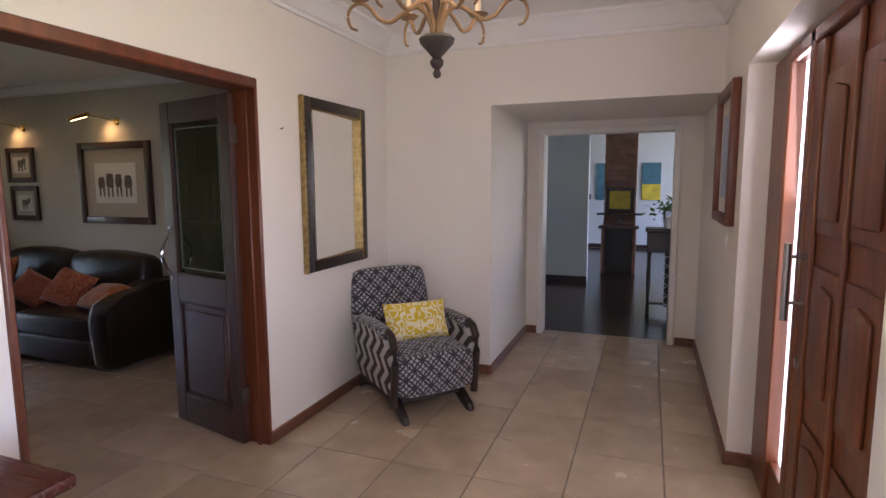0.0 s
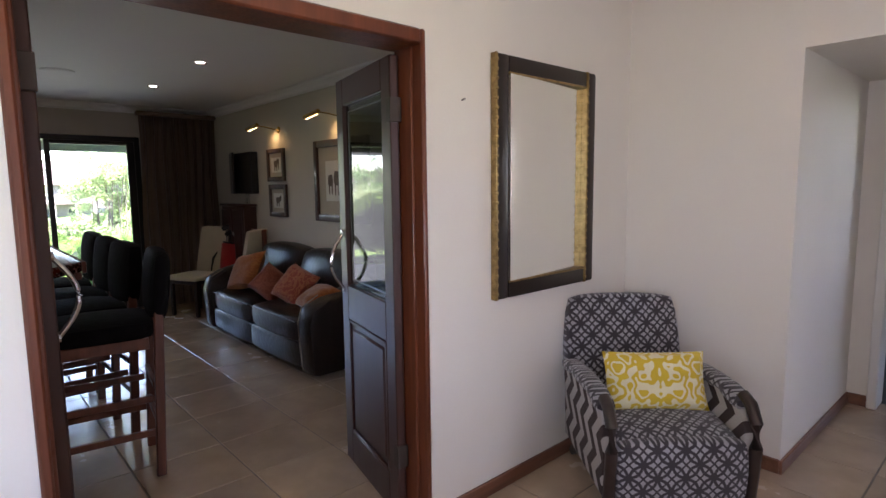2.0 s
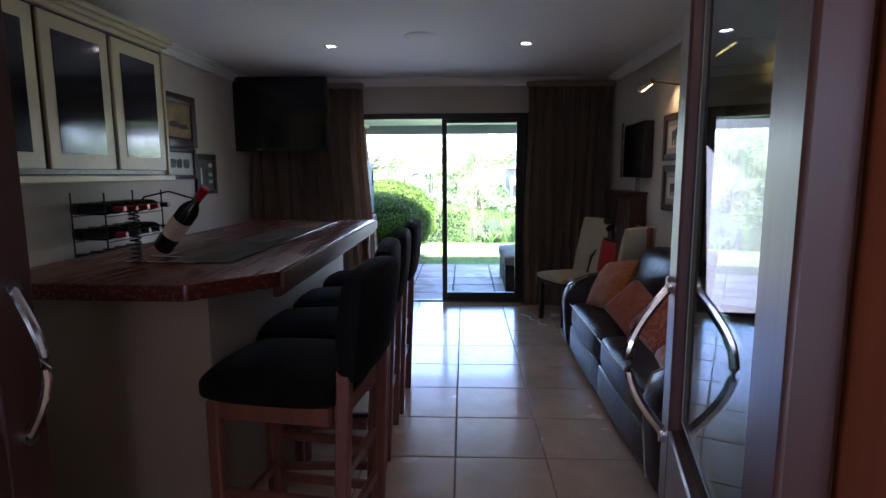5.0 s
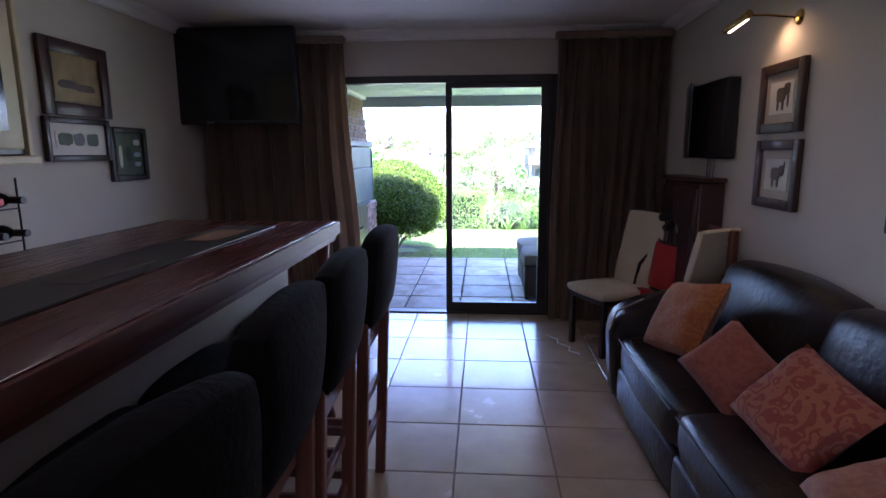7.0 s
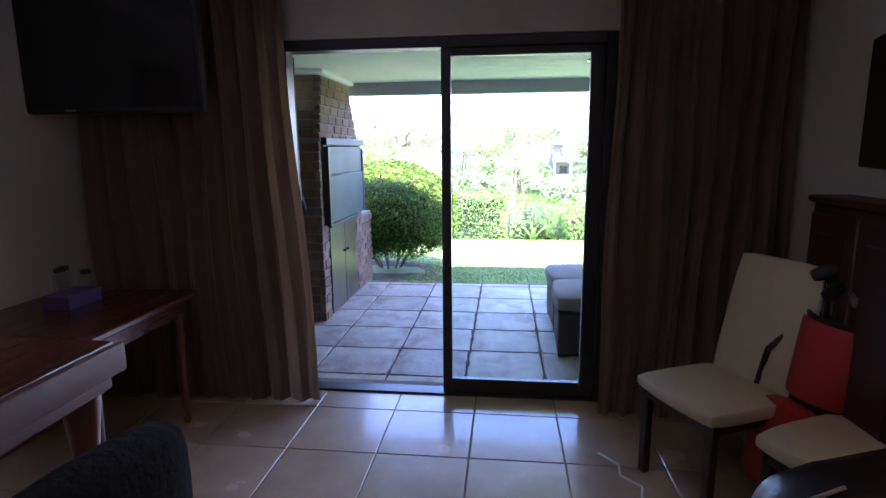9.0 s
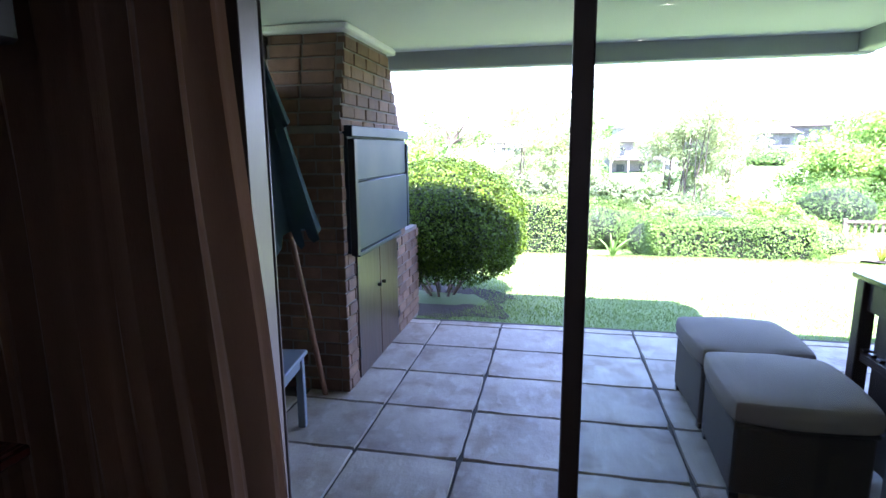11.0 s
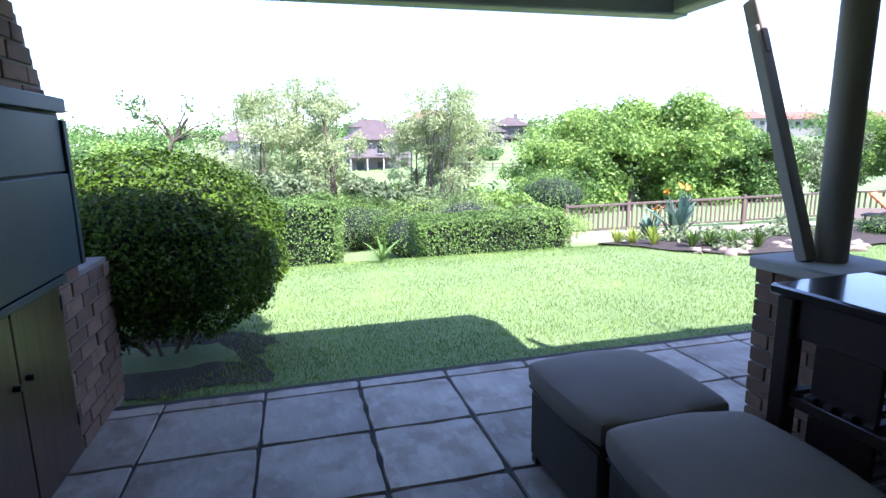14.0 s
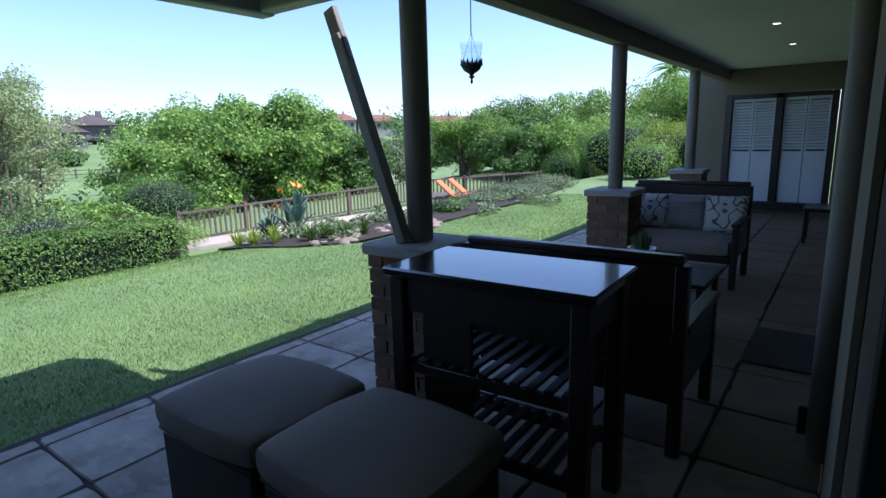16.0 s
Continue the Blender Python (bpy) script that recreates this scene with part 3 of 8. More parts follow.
def worn_slab(bm, w, d, thick, seed):
    """A cast slab with chipped, wandering edges and worn corners."""
    rng = random.Random(seed * 31 + int(w * 1000))
    ring = []
    for side in range(4):
        for k in range(6):
            t = k / 6 - 0.5
            x, y = ((t * w, -d / 2), (w / 2, t * d), (-t * w, d / 2), (-w / 2, -t * d))[side]
            chip = rng.uniform(0, 0.004) + (0.010 if k == 0 else 0.0) * rng.random() + (0.009 if rng.random() < 0.12 else 0.0)
            ring.append((x * (1 - 2 * chip / w), y * (1 - 2 * chip / d)))
    low = [bm.verts.new((x, y, -thick)) for x, y in ring]
    mid = [bm.verts.new((x, y, -0.009 - 0.004 * rng.random())) for x, y in ring]
    top = [bm.verts.new((x * (1 - 0.010 / w), y * (1 - 0.010 / d), -0.0015 * rng.random())) for x, y in ring]
    n = len(ring)
    for a, b in ((low, mid), (mid, top)):
        for i in range(n):
            bm.faces.new((a[i], a[(i + 1) % n], b[(i + 1) % n], b[i]))
    bm.faces.new(top)


def tile_field(parent, name, material, x0, x1, y0, y1, ox, oy, px, py, gap, thick, top, rough=0.0, skip=None):
    """Tiles laid on a grid, cut at the borders."""
    cache = {}
    for i in range(math.floor((x0 - ox) / px), math.ceil((x1 - ox) / px)):
        for j in range(math.floor((y0 - oy) / py), math.ceil((y1 - oy) / py)):
            a, b = max(x0, ox + i * px + gap / 2), min(x1, ox + (i + 1) * px - gap / 2)
            c, d = max(y0, oy + j * py + gap / 2), min(y1, oy + (j + 1) * py - gap / 2)
            if b - a < 0.03 or d - c < 0.03 or (skip and skip((a + b) / 2, (c + d) / 2)):
                continue
            key = (round(b - a, 3), round(d - c, 3), (i * 7 + j * 3) % 7 if rough else 0)
            if key not in cache:
                bm = bmesh.new()
                if rough:
                    worn_slab(bm, b - a, d - c, thick, key[2])
                else:
                    box(bm, (-(b - a) / 2, -(d - c) / 2, -thick), ((b - a) / 2, (d - c) / 2, 0), 0.0025)
                mesh = mesh_of(bm, name)
                mesh.materials.append(material)
                cache[key] = mesh
            ob = new(name, cache[key])
            ob.parent = parent
            ob.matrix_basis = pose((a + b) / 2, (c + d) / 2, top, random.uniform(-0.12, 0.12) * (rough > 0), random.uniform(-0.12, 0.12) * (rough > 0), 0)


def trim_box(name, lo, hi, material, bevel=0.006, label="", category="trim"):
    ob = part(name, one_box(lo, hi, bevel), material, None)
    return tagged(ob, label or "painted trim", category, kind="structure")


def cornice(name, a, b, z, out, size, label="white moulded plaster cornice"):
    """A stepped cornice from a to b under a ceiling at z; out points into the room."""
    a, b, out = Vector((*a, 0)), Vector((*b, 0)), Vector((*out, 0))
    prof = ((0, 0), (size, 0), (size, -0.02), (size * 0.8, -0.03), (size * 0.55, -size * 0.45), (size * 0.25, -size * 0.8), (0.022, -size * 0.85), (0.022, -size), (0, -size))
    bm = bmesh.new()
    rings = [[bm.verts.new(p + out * u + Vector((0, 0, z + w))) for u, w in prof] for p in (a, b)]
    for k in range(len(prof)):
        bm.faces.new((rings[0][k], rings[0][(k + 1) % len(prof)], rings[1][(k + 1) % len(prof)], rings[1][k]))
    bm.faces.new(rings[0])
    bm.faces.new(rings[1])
    return tagged(part(name, bm, CORNICE, None, smooth=False), label, "cornice", kind="structure")


HX, HY, HN, RX = -2.16, 3.95, 5.30, 0.32
LX, LR, LL, LC = -8.02, 3.62, -0.35, 2.49
PZ = -0.15
# hall
floor = tagged(part("floor_hall", one_box((-2.31, -2.0, -0.16), (0.62, 5.45, -0.005)), GROUT, None, smooth=False), "beige ceramic tiled floor with dark grout", "floor", kind="structure")
wall("wall_hall_west", 0, -2.235, HX, -2.0, HY, 0, 2.75, WALL, [(1.02, 2.36, 0, 2.10)], "cream wall with a wide door opening")
wall("wall_hall_pier", 1, HY, HN, HX - 0.075, -1.27, 0, 2.75, WALL)
wall("wall_hall_header", 1, HY, HN, -1.27, RX, 2.11, 2.75, WALL)
wall("wall_passage_end", 1, HN, 5.45, HX, 0.62, 0, 2.75, WALL, [(-1.15, 0.12, 0, 2.04)])
# the opening at the south end is unseen, added to let daylight in
wall("wall_hall_east", 0, RX, 0.62, -2.0, HN, 0, 2.75, WALL, [(1.12, 3.02, 0, 2.11), (-1.2, 0.1, 0.8, 2.3)], "cream wall with the entrance recess")
wall("wall_hall_south", 1, -2.15, -2.0, -2.31, 0.62, 0, 2.75, WALL)
tagged(part("ceiling_hall", one_box((-2.31, -2.15, 2.69), (0.62, HY + 0.02, 2.85)), CEIL, None, smooth=False), "white flat ceiling", "ceiling", kind="structure")
cornice("cornice_north", (HX, HY), (RX, HY), 2.69, (0, -1), 0.15)
cornice("cornice_west", (HX, -2.0), (HX, HY), 2.69, (1, 0), 0.15)
cornice("cornice_east", (RX, -2.0), (RX, HY), 2.69, (-1, 0), 0.15)
for nm, lo, hi in (("baseboard_hall_a", (HX, 2.36, 0), (HX + 0.016, HY, 0.075)), ("baseboard_hall_b", (HX + 0.016, HY - 0.016, 0), (-1.27, HY, 0.075)),
                   ("baseboard_hall_c", (-1.27, HY - 0.016, 0), (-1.254, HN, 0.075)), ("baseboard_hall_d", (-1.254, HN - 0.016, 0), (-1.155, HN, 0.075)),
                   ("baseboard_hall_e", (RX - 0.016, 3.02, 0), (RX, HN, 0.075)), ("baseboard_hall_f", (0.145, HN - 0.016, 0), (RX - 0.016, HN, 0.075)),
                   ("baseboard_hall_g", (RX - 0.016, 3.004, 0), (0.44, 3.02, 0.075)), ("baseboard_hall_h", (HX, -2.0, 0), (HX + 0.016, 1.02, 0.075))):
    trim_box(nm, lo, hi, SKIRT, 0.004, "red brown wooden skirting board", "skirting")
# white frame of the far opening
fr = thing("door_frame", (0, 0, 0), "white painted wooden door frame without a door", "door frame", kind="structure")
part("jamb", one_box((-1.155, HN - 0.03, 0), (-1.10, 5.47, 2.045), 0.006), FRAME_WHITE, fr)
part("jamb", one_box((0.08, HN - 0.03, 0), (0.135, 5.47, 2.045), 0.006), FRAME_WHITE, fr)
part("head", one_box((-1.10, HN - 0.03, 1.99), (0.08, 5.47, 2.045), 0.006), FRAME_WHITE, fr)
# the room beyond
tagged(part("floor_dining", one_box((-4.0, 5.452, -0.16), (3.6, 13.4, -0.004)), PARQUET, None, smooth=False), "dark glossy parquet floor", "floor", kind="structure")
wall("wall_dining_north", 1, 13.2, 13.4, -4.0, 3.6, 0, 3.6, WALL_GREY)
wall("wall_dining_west", 0, -4.2, -4.0, 5.45, 13.4, 0, 3.6, WALL_GREY)
# unseen window opening, added to light the far room
wall("wall_dining_east", 0, 3.6, 3.8, 5.45, 13.4, 0, 3.6, WALL_GREY, [(9.2, 12.0, 0.9, 2.9)])
wall("wall_dining_south", 1, 5.47, 5.6, -4.0, 3.6, 0, 3.6, WALL_GREY, [(-1.155, 0.135, 0, 2.045)])
wall("wall_dining_stub", 1, 8.4, 8.55, -4.0, -0.99, 0, 3.6, WALL_GREY)
tagged(part("ceiling_dining", one_box((-4.2, 5.452, 3.6), (3.8, 13.4, 3.75)), CEIL, None, smooth=False), "white ceiling", "ceiling", kind="structure")
trim_box("baseboard_dining", (-4.0, 8.38, 0), (-0.985, 8.4, 0.09), DARKWOOD, 0.004, "dark wooden skirting board", "skirting")
trim_box("baseboard_dining_far", (-4.0, 13.18, 0), (3.6, 13.2, 0.09), DARKWOOD, 0.004, "dark wooden skirting board", "skirting")
# lounge
floor_l = tagged(part("floor_lounge", one_box((-8.24, -0.5, -0.15), (-2.31, 3.77, -0.005)), GROUT, None, smooth=False), "beige ceramic tiled floor with dark grout", "floor", kind="structure")
wall("wall_lounge_east", 0, -2.31, -2.235, -0.5, 3.77, 0, 2.6, WALL_LOUNGE, [(1.02, 2.36, 0, 2.10)])
wall("wall_lounge_north", 1, LR, 3.77, -8.02, -2.31, 0, 2.6, WALL_LOUNGE, (), "beige wall with pictures")
wall("wall_lounge_south", 1, -0.5, LL, -8.02, -2.31, 0, 2.6, WALL_LOUNGE)
wall("wall_lounge_west", 0, -8.16, LX, -0.5, 3.9, PZ, 2.75, WALL_LOUNGE, [(0.84, 2.74, PZ, 2.12)])
tagged(part("ceiling_lounge", one_box((-8.02, -0.5, LC), (-2.31, 3.77, 2.64)), CEIL, None, smooth=False), "white flat ceiling", "ceiling", kind="structure")
cornice("cornice_lounge_west", (LX, LL), (LX, LR), LC, (1, 0), 0.085)
cornice("cornice_lounge_north", (-8.02, LR), (-2.31, LR), LC, (0, -1), 0.085)
cornice("cornice_lounge_south", (-8.02, LL), (-2.31, LL), LC, (0, 1), 0.085)
trim_box("baseboard_lounge", (-8.02, LR - 0.016, 0), (-2.31, LR, 0.075), SKIRT, 0.004, "red brown wooden skirting board", "skirting")
trim_box("baseboard_lounge_b", (-8.02, LL, 0), (-2.31, LL + 0.016, 0.075), SKIRT, 0.004, "red brown wooden skirting board", "skirting")

# double door between hall and lounge
dfr = thing("door_frame_wide", (0, 0, 0), "red brown hardwood frame of the double door", "door frame", kind="structure")
for lo, hi in (((-2.33, 1.02, 0), (-2.145, 1.05, 2.10)), ((-2.33, 2.335, 0), (-2.145, 2.36, 2.10))):
    part("jamb", one_box(lo, hi, 0.008), DOORWOOD, dfr)
part("head", one_box((-2.33, 1.05, 2.04), (-2.145, 2.335, 2.10), 0.008), DOORWOOD, dfr)
for y0, y1 in ((1.05, 1.064), (2.321, 2.335)):
    part("stop", one_box((-2.232, y0, 0), (-2.20, y1, 2.04), 0.004), DOORWOOD, dfr)


def door_leaf(name, hinge, angle, w):
    """A glazed leaf, drawn along local x from its hinge; w: its width."""
    leaf = thing(name, hinge, "open dark mahogany door leaf with a tall glass pane", "door", "double door leaves", "structure", rz=angle)
    h, t = 2.02, 0.042
    part("stile", one_box((0, -t / 2, 0.01), (0.095, t / 2, h), 0.005), LEAFWOOD, leaf)
    part("stile", one_box((w - 0.095, -t / 2, 0.01), (w, t / 2, h), 0.005), LEAFWOOD, leaf)
    for z0, z1 in ((0.01, 0.19), (0.80, 0.98), (h - 0.13, h)):
        part("rail", one_box((0.095, -t / 2, z0), (w - 0.095, t / 2, z1), 0.004), LEAFWOOD, leaf)
    bm = one_box((0.095, -0.009, 0.19), (w - 0.095, 0.009, 0.80))
    box(bm, (0.135, -0.019, 0.23), (w - 0.135, 0.019, 0.76), 0.012)
    part("panel", bm, LEAFWOOD, leaf)
    for s in (-1, 1):
        bm = bmesh.new()
        for lo, hi in (((0.095, 0, 0.19), (0.112, 0, 0.80)), ((w - 0.112, 0, 0.19), (w - 0.095, 0, 0.80)), ((0.112, 0, 0.19), (w - 0.112, 0, 0.207)), ((0.112, 0, 0.783), (w - 0.112, 0, 0.80))):
            box(bm, (lo[0], s * 0.009 if s > 0 else -0.0235, lo[2]), (hi[0], 0.0235 if s > 0 else -0.009, hi[2]), 0.004)
        part("moulding", bm, LEAFWOOD, leaf)
    pane = part("pane", one_box((0.095, -0.003, 0.98), (w - 0.095, 0.003, h - 0.13)), PANE_DOOR, leaf, "grey bevelled glass pane")
    pane.visible_shadow = False
    bm = bmesh.new()
    for lo, hi in (((0.125, 0, 1.01), (0.131, 0, h - 0.16)), ((w - 0.131, 0, 1.01), (w - 0.125, 0, h - 0.16)), ((0.131, 0, 1.01), (w - 0.131, 0, 1.016)), ((0.131, 0, h - 0.166), (w - 0.131, 0, h - 0.16))):
        box(bm, (lo[0], -0.0036, lo[2]), (hi[0], 0.0036, hi[2]))
    part("bevel_line", bm, plain("ground glass line", (0.16, 0.18, 0.16), 0.3, bump=0), leaf)
    bm = bmesh.new()
    for s in (-1, 1):
        pts = [(w - 0.05 - 0.045 * math.sin(math.pi * k / 14) * 0.4, s * (0.022 + 0.075 * math.sin(math.pi * k / 14)), 0.95 + 0.30 * k / 14) for k in range(15)]
        tube(bm, pts, 0.0095, 8)
        for z in (0.95, 1.25):
            rod(bm, (w - 0.05, s * 0.018, z), (w - 0.05, s * 0.032, z), 0.017, n=12)
    part("handle", bm, CHROME, leaf, "curved chrome pull handle")
    for z in (0.25, 1.75):
        bm = one_box((-0.012, -0.026, z), (0.028, 0.026, z + 0.10), 0.002)
        part("hinge", bm, IRON_DARK, leaf, "dull bronze butt hinge")
    return leaf


door_leaf("door_leaf_north", (-2.285, 2.302, 0), 180 - 13.0, 0.68)
door_leaf("door_leaf_south", (-2.285, 1.083, 0), 180 - 6.0, 0.62)

# entrance: frame, sidelights, panelled door
ent = thing("entrance_frame", (0, 0, 0), "orange hardwood entrance frame with frosted sidelights", "door frame", kind="structure")
XE = 0.44
for y0, y1 in ((2.70, 3.018), (2.31, 2.38), (1.32, 1.39), (1.122, 1.185)):
    part("post", one_box((XE, y0, 0.0), (XE + 0.10, y1, 2.10), 0.008), FRONTWOOD, ent)
part("head", one_box((XE, 1.185, 2.045), (XE + 0.10, 2.70, 2.10), 0.006), FRONTWOOD, ent)
# the panes glow for daylight; the second sidelight is unseen and added
for y0, y1 in ((2.38, 2.70), (1.185, 1.32)):
    part("kick_panel", one_box((XE + 0.02, y0, 0.0), (XE + 0.08, y1, 0.20), 0.006), FRONTWOOD, ent)
    part("pane", one_box((XE + 0.06, y0, 0.20), (XE + 0.07, y1, 2.045)), FROST_GLOW, ent, "frosted glass pane that glows in place of daylight")
door = thing("door_front", (XE + 0.03, 1.39, 0), "orange brown hardwood front door with carved panels", "door", kind="structure")
W = 0.92
part("body", one_box((-0.005, 0, 0.01), (0.04, W, 2.04), 0.004), FRONTWOOD, door)
for k in range(2):
    y0 = 0.13 + k * 0.36
    for z0, z1 in ((0.15, 0.62), (0.74, 1.22), (1.34, 1.90)):
        bm = bmesh.new()
        prism(bm, ((y0, z0), (y0 + 0.30, z0), (y0 + 0.30, z1), (y0, z1)), 0, -0.016, -0.005, 0.006)
        inner = 0.045
        mid = y0 + 0.15
        prism(bm, ((y0 + inner, z0 + 0.05), (y0 + 0.30 - inner, z0 + 0.05), (y0 + 0.30 - inner, z1 - 0.075), (mid, z1 - 0.05), (y0 + inner, z1 - 0.075)), 0, -0.030, -0.014, 0.010)
        part("panel", bm, FRONTWOOD, door)
for y0, y1 in ((0.0, 0.11), (0.445, 0.475), (0.81, 0.92)):
    part("stile", one_box((-0.024, y0, 0.012), (-0.005, y1, 2.038), 0.006), FRONTWOOD, door)
bm = bmesh.new()
rod(bm, (-0.085, 0.86, 0.99), (-0.085, 0.86, 1.29), 0.013, n=14)
for z in (1.06, 1.24):
    rod(bm, (-0.085, 0.86, z), (-0.02, 0.86, z), 0.007, n=10)
part("handle", bm, STEEL, door, "brushed steel pull bar")
bm = bmesh.new()
rod(bm, (-0.034, 0.87, 0.82), (-0.02, 0.87, 0.82), 0.02, n=16)
part("lock", bm, STEEL, door)

# ---- sliding door, patio shell ----
sl = thing("door_sliding", (0, 0, 0), "dark bronze aluminium garden door, one half open", "door", kind="structure")
XS = -8.09
for y0, y1 in ((0.842, 0.885), (2.68, 2.738)):
    part("jamb", one_box((XS - 0.05, y0, 0.0), (XS + 0.06, y1, 2.118), 0.004), ALU, sl)
part("head", one_box((XS - 0.05, 0.885, 2.06), (XS + 0.06, 2.68, 2.118), 0.004), ALU, sl)
part("sill", one_box((XS - 0.06, 0.842, -0.03), (XS + 0.05, 2.738, 0.012), 0.004), ALU, sl)
for lo, hi in (((XS - 0.01, 1.775, 0.012), (XS + 0.035, 1.83, 2.06)), ((XS - 0.01, 2.60, 0.012), (XS + 0.035, 2.68, 2.06))):
    part("stile", one_box(lo, hi, 0.005), ALU, sl)
part("rail", one_box((XS - 0.01, 1.83, 0.012), (XS + 0.035, 2.60, 0.105), 0.005), ALU, sl)
part("rail", one_box((XS - 0.01, 1.83, 2.015), (XS + 0.035, 2.60, 2.06), 0.005), ALU, sl)
pane = part("pane", one_box((XS + 0.008, 1.83, 0.105), (XS + 0.016, 2.60, 2.015)), PANE, sl, "clear glass pane")
pane.visible_shadow = False
lf = thing("door_leaf_garden", (XS - 0.05, 0.872, 0.0), "open bronze aluminium glazed door leaf", "door", kind="structure", rz=180 + 36)
for lo, hi in (((0, -0.02, 0.015), (0.08, 0.02, 2.05)), ((0.82, -0.02, 0.015), (0.90, 0.02, 2.05))):
    part("stile", one_box(lo, hi, 0.004), ALU, lf)
part("rail", one_box((0.08, -0.02, 0.015), (0.82, 0.02, 0.12), 0.004), ALU, lf)
part("rail", one_box((0.08, -0.02, 1.97), (0.82, 0.02, 2.05), 0.004), ALU, lf)
pane = part("pane", one_box((0.08, -0.004, 0.12), (0.82, 0.004, 1.97)), PANE, lf, "clear glass pane")
pane.visible_shadow = False
bm = bmesh.new()
for s in (-1, 1):
    rod(bm, (0.86, s * 0.02, 1.0), (0.86, s * 0.065, 1.0), 0.010)
    tube(bm, [(0.86, s * 0.06, 1.0), (0.80, s * 0.066, 1.0), (0.75, s * 0.066, 0.992), (0.735, s * 0.064, 0.975)], 0.009)
    box(bm, (0.835, s * 0.02 if s > 0 else -0.03, 0.86), (0.885, 0.03 if s > 0 else -0.02, 1.06), 0.004)
part("handle", bm, STEEL, lf, "bent steel lever handle")

# patio
floor_p = tagged(part("floor_patio", one_box((-11.62, -1.2, -0.45), (-8.16, 13.4, PZ - 0.012)), JOINT, None, smooth=False), "worn concrete slab paving with dark joints", "paving", kind="structure")
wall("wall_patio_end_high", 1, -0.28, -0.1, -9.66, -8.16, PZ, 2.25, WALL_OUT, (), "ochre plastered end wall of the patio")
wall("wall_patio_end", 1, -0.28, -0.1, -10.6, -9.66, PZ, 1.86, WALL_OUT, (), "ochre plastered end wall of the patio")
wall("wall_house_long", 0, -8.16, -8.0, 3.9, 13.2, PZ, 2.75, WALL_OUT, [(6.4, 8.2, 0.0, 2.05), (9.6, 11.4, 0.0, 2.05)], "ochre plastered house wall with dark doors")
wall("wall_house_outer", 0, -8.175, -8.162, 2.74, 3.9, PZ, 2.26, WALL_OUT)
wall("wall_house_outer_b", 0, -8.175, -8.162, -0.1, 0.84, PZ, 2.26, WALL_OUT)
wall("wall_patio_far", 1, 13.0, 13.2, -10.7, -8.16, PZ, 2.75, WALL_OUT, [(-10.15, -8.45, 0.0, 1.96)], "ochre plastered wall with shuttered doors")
roof_a = tagged(part("ceiling_patio", one_box((-11.22, -1.5, 2.25), (-8.16, 3.88, 2.40)), CEIL_OUT, None, smooth=False), "white boarded patio ceiling", "ceiling", kind="structure")
tagged(part("ceiling_veranda", one_box((-10.28, 3.88, 2.40), (-8.16, 13.2, 2.52)), CEIL_OUT, None, smooth=False), "white veranda ceiling", "ceiling", kind="structure")
trim_box("beam_patio", (-11.25, -1.5, 2.11), (-11.12, 3.9, 2.40), FASCIA, 0.01, "pale grey painted roof edge beam", "beam")
trim_box("beam_patio_end", (-11.12, 3.78, 2.12), (-10.28, 3.9, 2.40), FASCIA, 0.01, "pale grey painted roof edge beam", "beam")
trim_box("beam_veranda", (-10.28, 3.9, 2.22), (-10.12, 13.2, 2.52), COLUMN, 0.01, "dark painted veranda beam on the columns", "beam")
tagged(part("roof_house", one_box((-11.25, -6.0, 2.41), (-10.28, 3.9, 2.62)), CLAY, None, smooth=False), "unseen flat roof slab added to keep the sun off the rooms edge", "roof", kind="structure")
# unseen slab, added to block the sun above the rooms
tagged(part("roof_sun_block", one_box((-8.3, -6.0, 3.8), (4.2, 13.6, 4.0)), CLAY, None, smooth=False), "unseen flat roof slab added to keep the sun off the rooms", "roof", kind="structure")


def downlight(name, x, y, z, material, label, group):
    ob = thing(name, (x, y, z), label, "ceiling light", group)
    bm = bmesh.new()
    lathe(bm, [(0.034, 0.0), (0.034, -0.004), (0.052, -0.008), (0.055, -0.004), (0.055, 0.0)], 24)
    part("ring", bm, CHROME, ob)
    bm = bmesh.new()
    lathe(bm, [(0.001, -0.002), (0.033, -0.002), (0.033, 0.0), (0.001, 0.0)], 20)
    part("lens", bm, material, ob, "bright warm lens")
    return ob


for x, y in ((-5.08, 0.94), (-5.09, 2.51), (-6.45, 0.94), (-6.43, 2.51), (-3.7, 0.94), (-3.7, 2.51)):
    downlight("downlight", x, y, LC, SPOT_GLOW, "small round recessed ceiling spotlight, lit", "lounge spotlights")
    spot_light("downlight_lamp", (x, y, LC - 0.03), (x, y, 0), 0.16, (1.0, 0.82, 0.58), 110, 0.8, 0.03)
for x, y in ((-8.6, 1.55), (-9.3, 2.4), (-9.9, 2.88)):
    downlight("downlight", x, y, 2.25, STEEL, "small unlit patio ceiling spotlight", "patio spotlights")
for y in (8.4, 10.2):
    downlight("downlight", -8.95, y, 2.40, SPOT_GLOW, "small lit veranda ceiling spotlight", "veranda spotlights")
bm = bmesh.new()
lathe(bm, [(0.001, -0.012), (0.11, -0.012), (0.125, -0.006), (0.128, 0.0), (0.001, 0.0)], 32)
sp = thing("ceiling_speaker", (-6.16, 1.70, LC), "round white ceiling speaker grille", "speaker")
part("grille", bm, CEIL, sp)

# ---- ground ----


